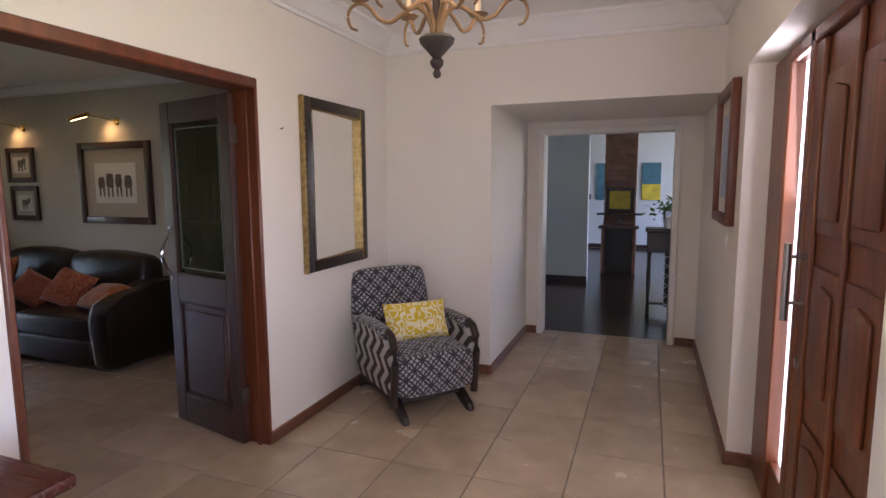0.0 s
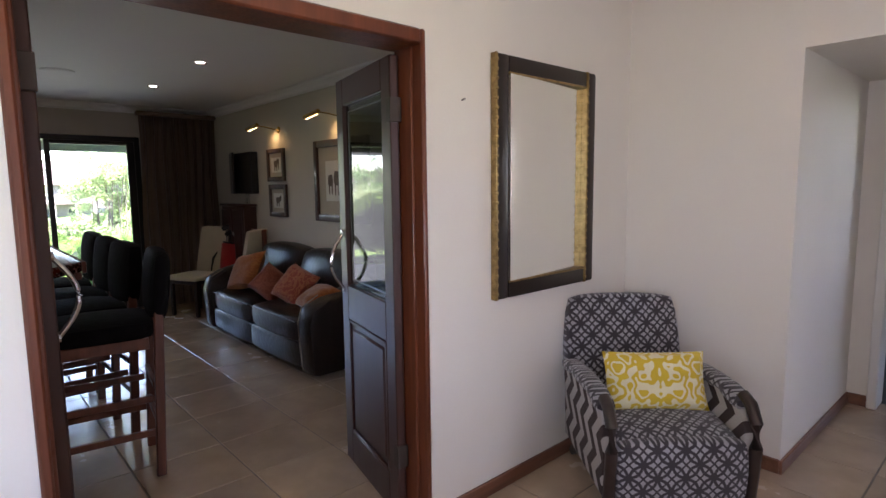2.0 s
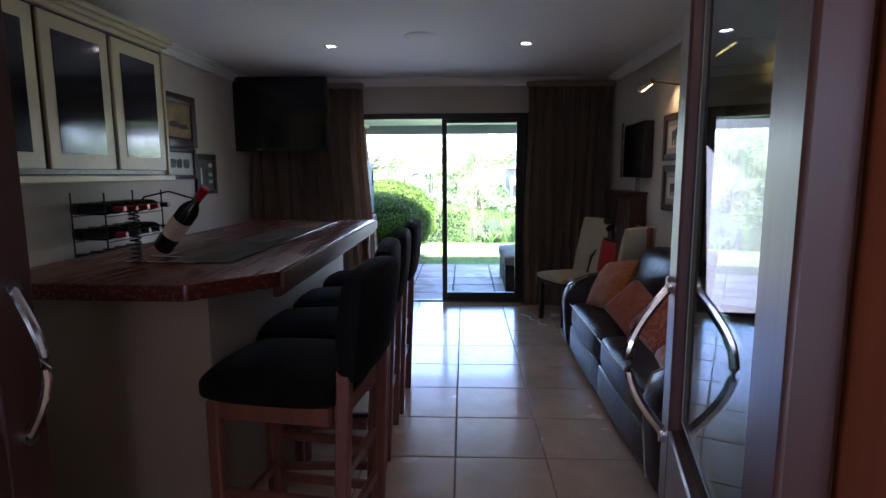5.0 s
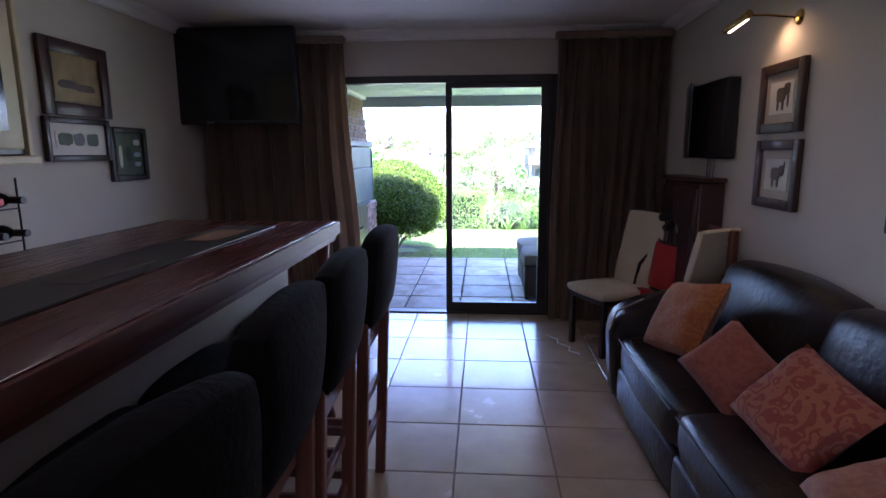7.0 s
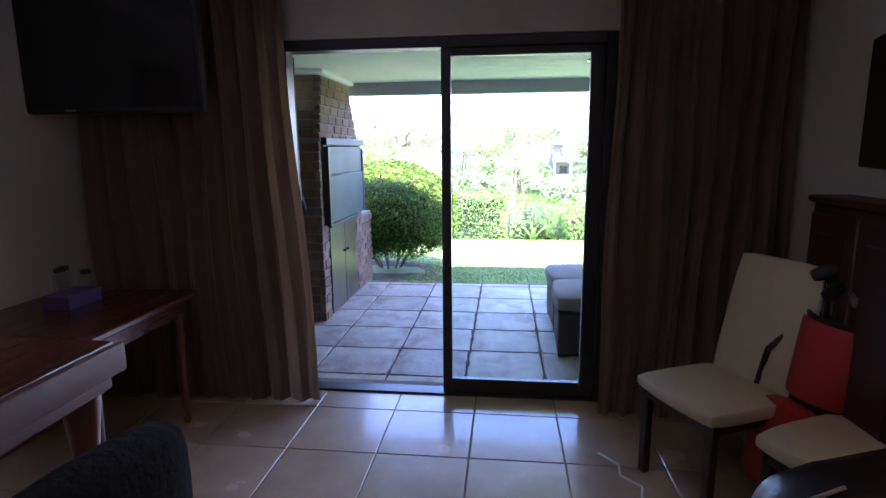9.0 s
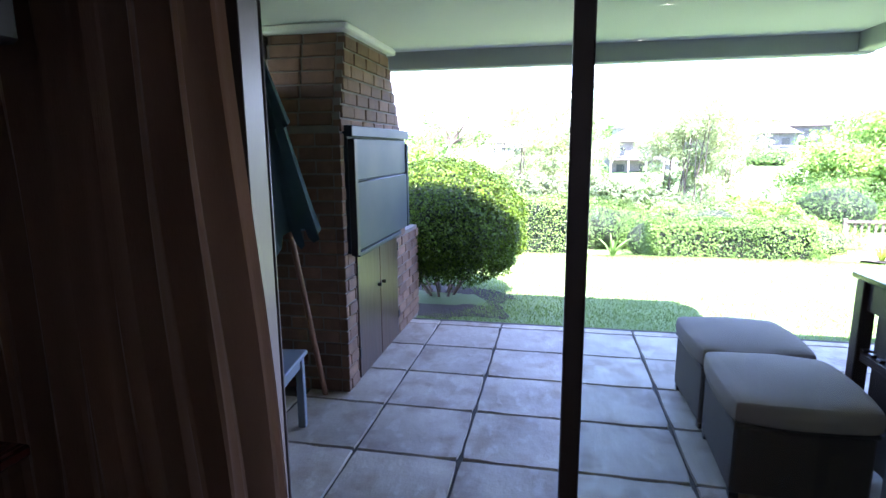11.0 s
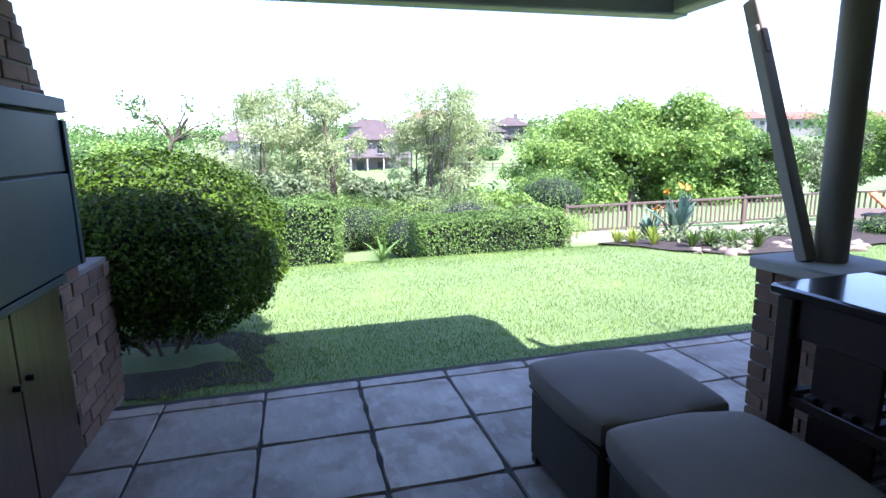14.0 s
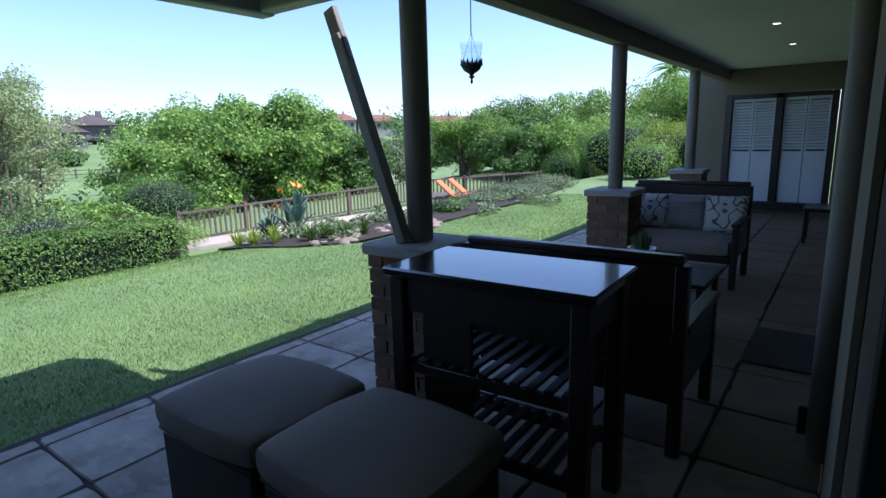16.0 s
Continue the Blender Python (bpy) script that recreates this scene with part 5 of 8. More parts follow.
def bar_stool(x):
    ob = thing("bar_stool", (x, 1.41, 0), "red wooden bar stool with charcoal velvet seat and back", "bar stool", "stools at the bar")
    hw = 0.205
    for sx in (-1, 1):
        part("back_leg", one_box((sx * hw - 0.02, 0.19, 0), (sx * hw + 0.02, 0.235, 1.0), 0.006, pose(0, 0.0, 0, -2.5, 0, 0)), STOOLWOOD, ob)
        part("front_leg", one_box((sx * hw - 0.02, -0.22, 0), (sx * hw + 0.02, -0.178, 0.74), 0.006), STOOLWOOD, ob)
        part("seat_rail", one_box((sx * hw - 0.014, -0.18, 0.68), (sx * hw + 0.014, 0.20, 0.74), 0.004), STOOLWOOD, ob)
        for z in (0.22, 0.40):
            part("stretcher", one_box((sx * hw - 0.011, -0.18, z), (sx * hw + 0.011, 0.20, z + 0.035), 0.004), STOOLWOOD, ob)
    for y in (-0.20, 0.215):
        part("seat_rail", one_box((-hw + 0.02, y - 0.013, 0.68), (hw - 0.02, y + 0.013, 0.74), 0.004), STOOLWOOD, ob)
        for z in ((0.28, 0.46) if y > 0 else (0.28,)):
            part("stretcher", one_box((-hw + 0.02, y - 0.011, z), (hw - 0.02, y + 0.011, z + 0.035), 0.004), STOOLWOOD, ob)
    bm = bmesh.new()
    soft_box(bm, (-0.225, -0.245, 0.735), (0.225, 0.22, 0.825), 0.035, 0.02)
    part("seat", bm, VELVET, ob, "charcoal velvet seat pad")
    bm = bmesh.new()
    soft_box(bm, (-0.22, -0.03, 0.0), (0.22, 0.045, 0.33), 0.032, 0.02, pose(0, 0.245, 0.83, -6, 0, 0), 8)
    part("backrest", bm, VELVET, ob, "charcoal velvet back pad")
    return ob


stool = bar_stool(-3.67)
for x in (-4.22, -4.70, -5.27):
    copy_thing(stool, pose(x, 1.41 + (0.01 if x < -5 else 0), 0, 0, 0, random.uniform(-3, 3)))
stool.matrix_basis = pose(-3.70, 1.44, 0, 0, 0, -8)


def sofa():
    ob = thing("sofa", (-5.26, 3.24, 0), "dark brown leather two seat sofa against the wall", "sofa")
    part("base", one_box((-1.05, -0.30, 0.04), (1.05, 0.34, 0.26), 0.02), LEATHER, ob)
    for s in (-1, 1):
        bm = bmesh.new()
        soft_box(bm, (s * 0.46 - 0.455, -0.36, 0.25), (s * 0.46 + 0.455, 0.20, 0.45), 0.06, 0.03, cuts=9)
        part("seat_cushion", bm, LEATHER, ob)
        bm = bmesh.new()
        soft_box(bm, (s * 0.46 - 0.455, -0.37, 0.06), (s * 0.46 + 0.455, -0.29, 0.26), 0.03, 0.012, cuts=9)
        part("front_panel", bm, LEATHER, ob)
        bm = bmesh.new()
        soft_box(bm, (-0.46, -0.13, 0.0), (0.46, 0.12, 0.47), 0.11, 0.05, pose(s * 0.46, 0.22, 0.41, -12, 0, 0), 9)
        part("back_cushion", bm, LEATHER, ob)
        bm = bmesh.new()
        prism(bm, [(-0.37, 0.03), (0.36, 0.03), (0.36, 0.70), (0.10, 0.69), (-0.22, 0.63), (-0.36, 0.56), (-0.40, 0.44)], 0, s * 0.93 if s > 0 else -1.17, 1.17 if s > 0 else -0.93, 0.055)
        part("armrest", bm, LEATHER, ob)
        bm = bmesh.new()
        x = s * 0.99
        tube(bm, [(x, -0.372, 0.06), (x, -0.395, 0.30), (x, -0.40, 0.45), (x, -0.365, 0.565), (x, -0.22, 0.64)], 0.006, 6)
        part("piping", bm, PIPING, ob)
        bm = bmesh.new()
        tube(bm, [(s * 0.46 - 0.43, -0.372, 0.43), (s * 0.46, -0.378, 0.435), (s * 0.46 + 0.43, -0.372, 0.43)], 0.005, 5)
        part("seam", bm, LEATHER, ob)
    part("back_frame", one_box((-1.12, 0.26, 0.04), (1.12, 0.36, 0.70), 0.04), LEATHER, ob)
    return ob


sofa()
for x, y, z, w, h, tilt, yaw, roll, mat, lab in ((-5.90, 3.12, 0.45, 0.46, 0.41, -32, 12, -12, ORANGE_C, "orange patterned scatter cushion on the sofa"),
                                               (-5.34, 3.12, 0.45, 0.34, 0.30, -36, 24, 30, SALMON_C, "salmon scatter cushion on the sofa"),
                                               (-4.94, 3.17, 0.45, 0.37, 0.35, -40, 10, 16, RED_C, "red and gold patterned scatter cushion on the sofa"),
                                               (-4.42, 3.10, 0.45, 0.44, 0.30, -66, -14, -4, ORANGE_C, "rust coloured scatter cushion on the sofa")):
    c = thing("cushion", (x, y, z), lab, "cushion", "sofa cushions", rz=yaw)
    bm = bmesh.new()
    pillow(bm, w, h, 0.15, pose(0, 0.0, h * 0.46, tilt, roll, 0))
    part("cover", bm, mat, c)

# curtains


def curtain(name, y0, y1, x, top, bottom, folds, depth, seed, gather=None):
    """A pleated curtain hung along y."""
    ob = thing(name, (x, (y0 + y1) / 2, 0), "brown striped floor length curtain", "curtain", "curtains beside the garden door")
    rng = random.Random(seed)
    bm = bmesh.new()
    cols, rows_n = folds * 10, 24
    ph = [rng.uniform(-0.5, 0.5) for _ in range(cols + 1)]
    grid = []
    mid = (y0 + y1) / 2
    for j in range(rows_n + 1):
        f = j / rows_n
        z = top + (bottom - top) * f
        line = []
        for i in range(cols + 1):
            u = i / cols
            lo, hi = (y0, y1) if gather is None else (y0 + gather[0] * f, y1 + gather[1] * f)
            sw = 0.55 + 0.45 * math.sin(math.pi * min(1, f * 1.2)) + 0.2 * f
            wave = math.sin(2 * math.pi * folds * u + 0.5 * math.sin(5 * u + 2 * f + seed)) * depth * sw
            wave += 0.4 * depth * math.sin(2 * math.pi * folds * 2.3 * u + ph[i // 10] + 1.5 * f)
            line.append(bm.verts.new((wave, lo + (hi - lo) * u - mid + 0.01 * math.sin(8 * f + 9 * u), z)))
        grid.append(line)
    for a, b in zip(grid, grid[1:]):
        for i in range(cols):
            bm.faces.new((a[i], a[i + 1], b[i + 1], b[i]))
    bmesh.ops.solidify(bm, geom=bm.faces[:], thickness=0.004)
    part("cloth", bm, CURTAIN, ob)
    bm = bmesh.new()
    box(bm, (-0.045, y0 - mid - 0.02, top - 0.005), (0.045, y1 - mid + 0.02, top + 0.05), 0.01)
    part("pelmet_rail", bm, CURTAIN, ob)
    return ob


curtain("curtain", -0.30, 0.93, -7.86, 2.37, 0.015, 9, 0.035, 1, (0.0, 0.13))
curtain("curtain", 2.70, 3.59, -7.86, 2.37, 0.015, 8, 0.035, 2, (-0.03, 0.0))

# television on a corner bracket
tv = thing("television", (-7.58, -0.10, 1.70), "large black flat television on a wall bracket", "television", rz=90)
part("body", one_box((-0.72, -0.02, 0.0), (0.72, 0.045, 0.75), 0.012), BLACK, tv)
part("screen", one_box((-0.705, -0.024, 0.03), (0.705, -0.02, 0.735)), SCREEN, tv, "dark glossy screen")
part("badge", one_box((-0.03, -0.026, 0.010), (0.03, -0.0205, 0.019)), STEEL, tv)
part("bracket", one_box((-0.10, 0.045, 0.25), (0.10, 0.20, 0.50), 0.01), BLACK, tv)

# pictures
picture("framed_drawing", (-6.13, LR, 1.555), 0.41, 0.35, 0, "elephant drawing in a brown frame", PICWOOD, 0.05, MOUNT, 0.045, PAPER, 0.03, ((0.30, 0.36, 0.70, 0.80, INK), (0.60, 0.55, 0.86, 0.93, INK), (0.76, 0.18, 0.84, 0.66, INK), (0.33, 0.10, 0.43, 0.48, INK), (0.54, 0.10, 0.64, 0.48, INK)))
picture("framed_drawing", (-6.11, LR, 1.17), 0.41, 0.35, 0, "animal drawing in a brown frame", PICWOOD, 0.05, MOUNT, 0.045, PAPER, 0.03, ((0.28, 0.34, 0.70, 0.72, INK), (0.62, 0.48, 0.84, 0.80, INK), (0.80, 0.66, 0.86, 0.92, INK), (0.32, 0.10, 0.41, 0.45, INK), (0.55, 0.10, 0.64, 0.45, INK)))
picture("framed_print", (-4.82, LR, 1.16), 0.92, 0.765, 0, "wide animal herd print in a red brown frame", PICWOOD, 0.065, MOUNT, 0.13, PAPER, 0.035, ((0.08, 0.36, 0.24, 0.66, INK), (0.10, 0.16, 0.14, 0.44, INK), (0.19, 0.16, 0.23, 0.44, INK), (0.28, 0.38, 0.46, 0.74, INK), (0.30, 0.14, 0.34, 0.46, INK), (0.40, 0.14, 0.44, 0.46, INK), (0.50, 0.40, 0.66, 0.72, INK), (0.52, 0.16, 0.56, 0.46, INK), (0.61, 0.16, 0.65, 0.46, INK), (0.72, 0.36, 0.90, 0.68, INK), (0.74, 0.16, 0.78, 0.44, INK), (0.84, 0.16, 0.88, 0.44, INK)))
picture("framed_photograph", (-6.40, LL, 1.69), 0.56, 0.43, 180, "sepia landscape photograph in a dark wooden frame", LEAFWOOD, 0.075, SEPIA, 0.02, SEPIA, 0.03, ((0.1, 0.25, 0.5, 0.45, LEAFWOOD), (0.45, 0.22, 0.9, 0.4, LEAFWOOD)))
picture("framed_photograph", (-6.37, LL, 1.425), 0.54, 0.255, 180, "three small photographs in a black frame", BLACKFRAME, 0.035, PAPER, 0.045, PAPER, 0.03, ((0.06, 0.1, 0.34, 0.9, GREENPIC), (0.38, 0.1, 0.60, 0.9, BLACK), (0.66, 0.1, 0.94, 0.9, GREENPIC)))
picture("framed_photograph", (-6.83, LL, 1.285), 0.39, 0.36, 180, "sports collage photograph in a black frame", BLACKFRAME, 0.04, GREENPIC, 0.02, GREENPIC, 0.03, ((0.1, 0.1, 0.22, 0.75, PAPER), (0.4, 0.3, 0.6, 0.7, BLACK), (0.68, 0.75, 0.95, 0.92, PAPER), (0.68, 0.42, 0.95, 0.55, BLUEPIC), (0.68, 0.15, 0.95, 0.28, BLUEPIC)))


def picture_lamp(x, z):
    ob = thing("picture_lamp", (x, LR, z), "brass picture lamp on a curved arm, lit", "wall lamp", "picture lamps")
    bm = bmesh.new()
    lathe(bm, [(0.001, 0.018), (0.02, 0.016), (0.034, 0.008), (0.038, 0.0), (0.001, 0.0)], 20, pose(0, 0, 0, 90, 0, 0))
    part("rosette", bm, BRASS, ob)
    bm = bmesh.new()
    tube(bm, [(0, -0.015, 0), (-0.03, -0.06, 0.012), (-0.08, -0.11, 0.03), (-0.14, -0.15, 0.045), (-0.19, -0.17, 0.05)], 0.006, 8)
    part("arm", bm, BRASS, ob)
    bm = bmesh.new()
    rod(bm, (-0.37, -0.19, 0.02), (-0.15, -0.17, 0.055), 0.021, n=14)
    part("shade", bm, BRASS, ob, "brass tube shade")
    bm = bmesh.new()
    rod(bm, (-0.345, -0.183, 0.004), (-0.175, -0.166, 0.034), 0.008, n=8)
    part("glow_strip", bm, LAMP_GLOW, ob, "warm glowing strip")
    spot_light("picture_lamp_glow", (x - 0.10, LR - 0.11, z - 0.02), (x - 0.02, LR + 0.06, z - 0.3), 0.15, (1.0, 0.66, 0.27), 150, 0.9, 0.05)


picture_lamp(-6.06, 2.10)
picture_lamp(-4.76, 2.11)


def white_chair(at, rz, lab):
    ob = thing("dining_chair", at, lab, "chair", "cream dining chairs", rz=rz)
    for sx in (-1, 1):
        part("front_leg", one_box((sx * 0.19 - 0.02, -0.21, 0), (sx * 0.19 + 0.02, -0.17, 0.42), 0.005), DARKWOOD, ob)
        part("back_leg", one_box((sx * 0.19 - 0.02, 0.18, 0), (sx * 0.19 + 0.02, 0.22, 0.42), 0.005), DARKWOOD, ob)
    part("seat_frame", one_box((-0.21, -0.21, 0.38), (0.21, 0.22, 0.43), 0.006), DARKWOOD, ob)
    bm = bmesh.new()
    soft_box(bm, (-0.225, -0.235, 0.42), (0.225, 0.20, 0.485), 0.028, 0.012)
    part("seat", bm, CREAM_C, ob, "cream leatherette seat")
    bm = bmesh.new()
    soft_box(bm, (-0.21, -0.025, 0.0), (0.21, 0.03, 0.60), 0.022, 0.006, pose(0, 0.20, 0.43, -13, 0, 0))
    part("backrest", bm, CREAM_C, ob, "cream leatherette high back")
    return ob


white_chair((-7.23, 3.06, 0), -25 + 50, "cream dining chair on dark legs by the curtain")
white_chair((-6.72, 3.36, 0), -62, "cream dining chair on dark legs behind the sofa")

# golf bag
gb = thing("golf_bag", (-7.12, 3.35, 0), "red and black golf bag full of clubs on a stand", "golf bag", rz=20)
lean = pose(0, 0, 0, -9, 4, 0)
bm = bmesh.new()
lathe(bm, [(0.10, 0.02), (0.125, 0.05), (0.12, 0.40), (0.118, 0.62), (0.13, 0.80), (0.14, 0.84), (0.125, 0.84), (0.11, 0.78), (0.001, 0.7)], 20, lean)
part("body", bm, BLACK, gb)
bm = bmesh.new()
lathe(bm, [(0.132, 0.50), (0.137, 0.52), (0.147, 0.80), (0.143, 0.82), (0.128, 0.80)], 20, lean)
part("red_panel", bm, RED_BAG, gb, "red nylon panel")
bm = bmesh.new()
soft_box(bm, (-0.10, -0.20, 0.12), (0.10, -0.09, 0.46), 0.03, 0.02, lean)
part("pocket", bm, RED_BAG, gb, "red zipped pocket")
bm = bmesh.new()
tube(bm, [lean @ Vector(p) for p in ((-0.13, -0.05, 0.80), (-0.20, -0.12, 0.62), (-0.21, -0.12, 0.40), (-0.13, -0.06, 0.22))], 0.014, 6)
part("strap", bm, BLACK, gb)
rng = random.Random(8)
for k in range(9):
    a = 2 * math.pi * k / 9
    p = lean @ Vector((0.08 * math.cos(a), 0.08 * math.sin(a), 0.74))
    q = lean @ Vector((0.11 * math.cos(a) + rng.uniform(-0.03, 0.03), 0.11 * math.sin(a), 0.92 + rng.uniform(0, 0.10)))
    bm = bmesh.new()
    rod(bm, p, q, 0.006, n=7)
    shaft = part("club", bm, CHROME, gb)
    bm = bmesh.new()
    soft_box(bm, (-0.05, -0.022, -0.025), (0.05, 0.022, 0.03), 0.018, 0.0, Matrix.Translation(q) @ pose(0, 0, 0, 20, 25, math.degrees(a)), 3)
    part("club_head", bm, STEEL if k % 4 == 0 else BLACK, shaft)
for s in (-1, 1):
    bm = bmesh.new()
    tube(bm, [lean @ Vector((0.06 * s, 0.10, 0.62)), (0.16 * s, 0.14, 0.0)], 0.007, 6)
    part("stand_leg", bm, STEEL, gb)

# wooden chest and slatted chair in the corner
ch = thing("wooden_chest", (-6.98, 3.53, 0), "dark red brown wooden cabinet against the wall", "cabinet")
part("body", one_box((-0.40, -0.07, 0.06), (0.28, 0.08, 1.27), 0.008), LEAFWOOD, ch)
part("top", one_box((-0.42, -0.09, 1.27), (0.30, 0.085, 1.30), 0.008), LEAFWOOD, ch)
for x in (-0.385, -0.055):
    d = part("door", one_box((x, -0.085, 0.12), (x + 0.32, -0.07, 1.23), 0.006), LEAFWOOD, ch)
    part("panel", one_box((x + 0.055, -0.092, 0.2), (x + 0.265, -0.085, 1.15), 0.004), LEAFWOOD, d)
    bm = bmesh.new()
    kx = x + (0.295 if x < -0.3 else 0.025)
    rod(bm, (kx, -0.11, 0.7), (kx, -0.085, 0.7), 0.012)
    part("knob", bm, BRASS, d)
for x in (-0.37, 0.25):
    part("foot", one_box((x - 0.025, -0.06, 0), (x + 0.025, 0.07, 0.06), 0.005), LEAFWOOD, ch)
ck = thing("slatted_chair", (-6.55, 3.42, 0), "red brown wooden chair with a slatted back", "chair")
for x in (-0.19, 0.19):
    part("back_post", one_box((x - 0.018, 0.10, 0), (x + 0.018, 0.14, 1.02), 0.005), DOORWOOD, ck)
    part("front_leg", one_box((x - 0.018, -0.26, 0), (x + 0.018, -0.22, 0.43), 0.005), DOORWOOD, ck)
part("seat", one_box((-0.22, -0.28, 0.43), (0.22, 0.10, 0.46), 0.008), DOORWOOD, ck)
part("top_rail", one_box((-0.172, 0.105, 0.95), (0.172, 0.135, 1.01), 0.006), DOORWOOD, ck)
for k in range(5):
    part("slat", one_box((-0.14 + k * 0.07 - 0.014, 0.112, 0.46), (-0.14 + k * 0.07 + 0.014, 0.128, 0.95), 0.003), DOORWOOD, ck)

# dart cabinet on the wall
dc = thing("dart_cabinet", (-6.90, LR, 1.42), "black dartboard cabinet on the wall with a glazed door", "dart cabinet")
part("box", one_box((-0.31, -0.08, 0), (0.28, 0, 0.48), 0.008), BLACK, dc)
part("glass", one_box((0.05, -0.083, 0.04), (0.25, -0.0805, 0.44)), BLACKFRAME, dc, "dark glossy glass")
d = part("door", one_box((0.0, -0.018, 0.0), (0.35, 0.0, 0.48), 0.005, pose(-0.31, -0.085, 0, 0, 0, -16)), BLACKFRAME, dc)
part("glass", one_box((0.04, -0.0205, 0.05), (0.31, -0.0185, 0.43), 0, pose(-0.31, -0.085, 0, 0, 0, -16)), BLACKFRAME, d)
for k, x in enumerate((0.02, 0.06, 0.11)):
    bm = bmesh.new()
    tube(bm, [(x, -0.05, 0.0), (x + 0.01, -0.06, -0.10), (x, -0.05, -0.2 - 0.05 * k)], 0.005, 6)
    part("hanging_dart", bm, CHROME, dc, "dangling bright metal chain")

# wall unit over the back bar, wine rack, bottle
wu = thing("wall_cabinet", (-5.0, LL + 0.17, 1.42), "cream and wood wall cabinet with a glass door", "cabinet")
part("body", one_box((-0.62, -0.17, 0.04), (1.1, 0.14, 0.86), 0.006), CABWOOD, wu)
part("side", one_box((-0.65, -0.17, 0.04), (-0.62, 0.16, 0.86), 0.004), CREAM_CAB, wu)
part("plinth", one_box((-0.67, -0.17, 0.0), (1.1, 0.18, 0.04), 0.008), CREAM_CAB, wu)
for k, o in enumerate((0.0, 0.025, 0.05)):
    part("crown", one_box((-0.65 - o, -0.17, 0.86 + 0.03 * k), (1.1, 0.16 + o, 0.89 + 0.03 * k), 0.006), CREAM_CAB, wu)
for x in (-0.60, -0.05, 0.50):
    d = part("door", one_box((x, 0.14, 0.07), (x + 0.52, 0.16, 0.84), 0.006), CREAM_CAB, wu)
    g = part("pane", one_box((x + 0.08, 0.155, 0.15), (x + 0.44, 0.163, 0.76)), SCREEN, d, "dark glossy glass pane")
wr = thing("wine_rack", (-5.25, LL + 0.20, 0.90), "black wire wine rack with bottles", "wine rack")
for z in (0.02, 0.17, 0.32):
    bm = bmesh.new()
    for y in (-0.10, 0.10):
        rod(bm, (-0.30, y, z), (0.30, y, z), 0.004, n=6)
    part("wire", bm, BLACK, wr)
for x in (-0.30, 0.30):
    for y in (-0.10, 0.10):
        bm = bmesh.new()
        rod(bm, (x, y, 0), (x, y, 0.46), 0.005, n=6)
        part("upright", bm, BLACK, wr)


def bottle_profile():
    return [(0.001, 0), (0.034, 0.0), (0.037, 0.01), (0.037, 0.19), (0.030, 0.215), (0.015, 0.24), (0.0135, 0.295), (0.016, 0.297), (0.016, 0.31), (0.001, 0.31)]


rng = random.Random(4)
for z in (0.02, 0.17, 0.32):
    for k in range(5):
        b = thing("wine_bottle", (-5.25 - 0.24 + 0.12 * k, LL + 0.07, 0.90 + z + 0.042), "dark wine bottle lying in the rack", "bottle", "bottles in the rack")
        bm = bmesh.new()
        lathe(bm, bottle_profile(), 14, pose(0, 0, 0, -90, 0, 0))
        part("glass_body", bm, BOTTLE, b)
        bm = bmesh.new()
        lathe(bm, [(0.0165, 0.25), (0.0165, 0.312), (0.001, 0.313)], 12, pose(0, 0, 0, -90, 0, 0))
        part("foil", bm, FOIL if rng.random() < 0.3 else BLACK, b)
# a bottle in a coiled wire holder on the bar
hb = thing("wine_bottle", (-3.92, 0.90, 1.13), "dark wine bottle with a cream label, tilted in a wire holder", "bottle", rz=-100)
tilt = Matrix.Translation((0.05, 0, 0.05)) @ Matrix.Rotation(radians(-42), 4, "Y")
bm = bmesh.new()
lathe(bm, bottle_profile(), 24, tilt)
part("glass_body", bm, BOTTLE, hb)
bm = bmesh.new()
lathe(bm, [(0.0372, 0.07), (0.0378, 0.07), (0.0378, 0.15), (0.0372, 0.15)], 24, tilt)
part("paper_label", bm, LABEL, hb, "cream paper label")
bm = bmesh.new()
lathe(bm, [(0.0142, 0.245), (0.0172, 0.296), (0.0172, 0.311), (0.001, 0.313)], 18, tilt)
part("foil", bm, FOIL, hb, "red foil capsule")
wh = thing("bottle_holder", (-3.92, 0.90, 1.13), "coiled chrome wire bottle holder on the bar", "bottle holder", rz=-100)
bm = bmesh.new()
tube(bm, [(0.16, -0.07, 0.004), (0.0, -0.06, 0.004), (-0.12, -0.05, 0.004), (-0.14, 0, 0.004), (-0.12, 0.05, 0.004), (0.0, 0.06, 0.004), (0.16, 0.07, 0.004)], 0.004, 6)
part("base_wire", bm, CHROME, wh)
bm = bmesh.new()
tube(bm, [(0.10 + 0.018 * math.cos(t), 0.075 + 0.018 * math.sin(t), 0.004 + t * 0.0026) for t in (k * 0.5 for k in range(150))], 0.0035, 5)
tube(bm, [(0.118, 0.075, 0.19), (0.06, 0.06, 0.25), (-0.02, 0.03, 0.27), (-0.11, 0.0, 0.24)], 0.0035, 5)
part("coil", bm, BLACK, wh)

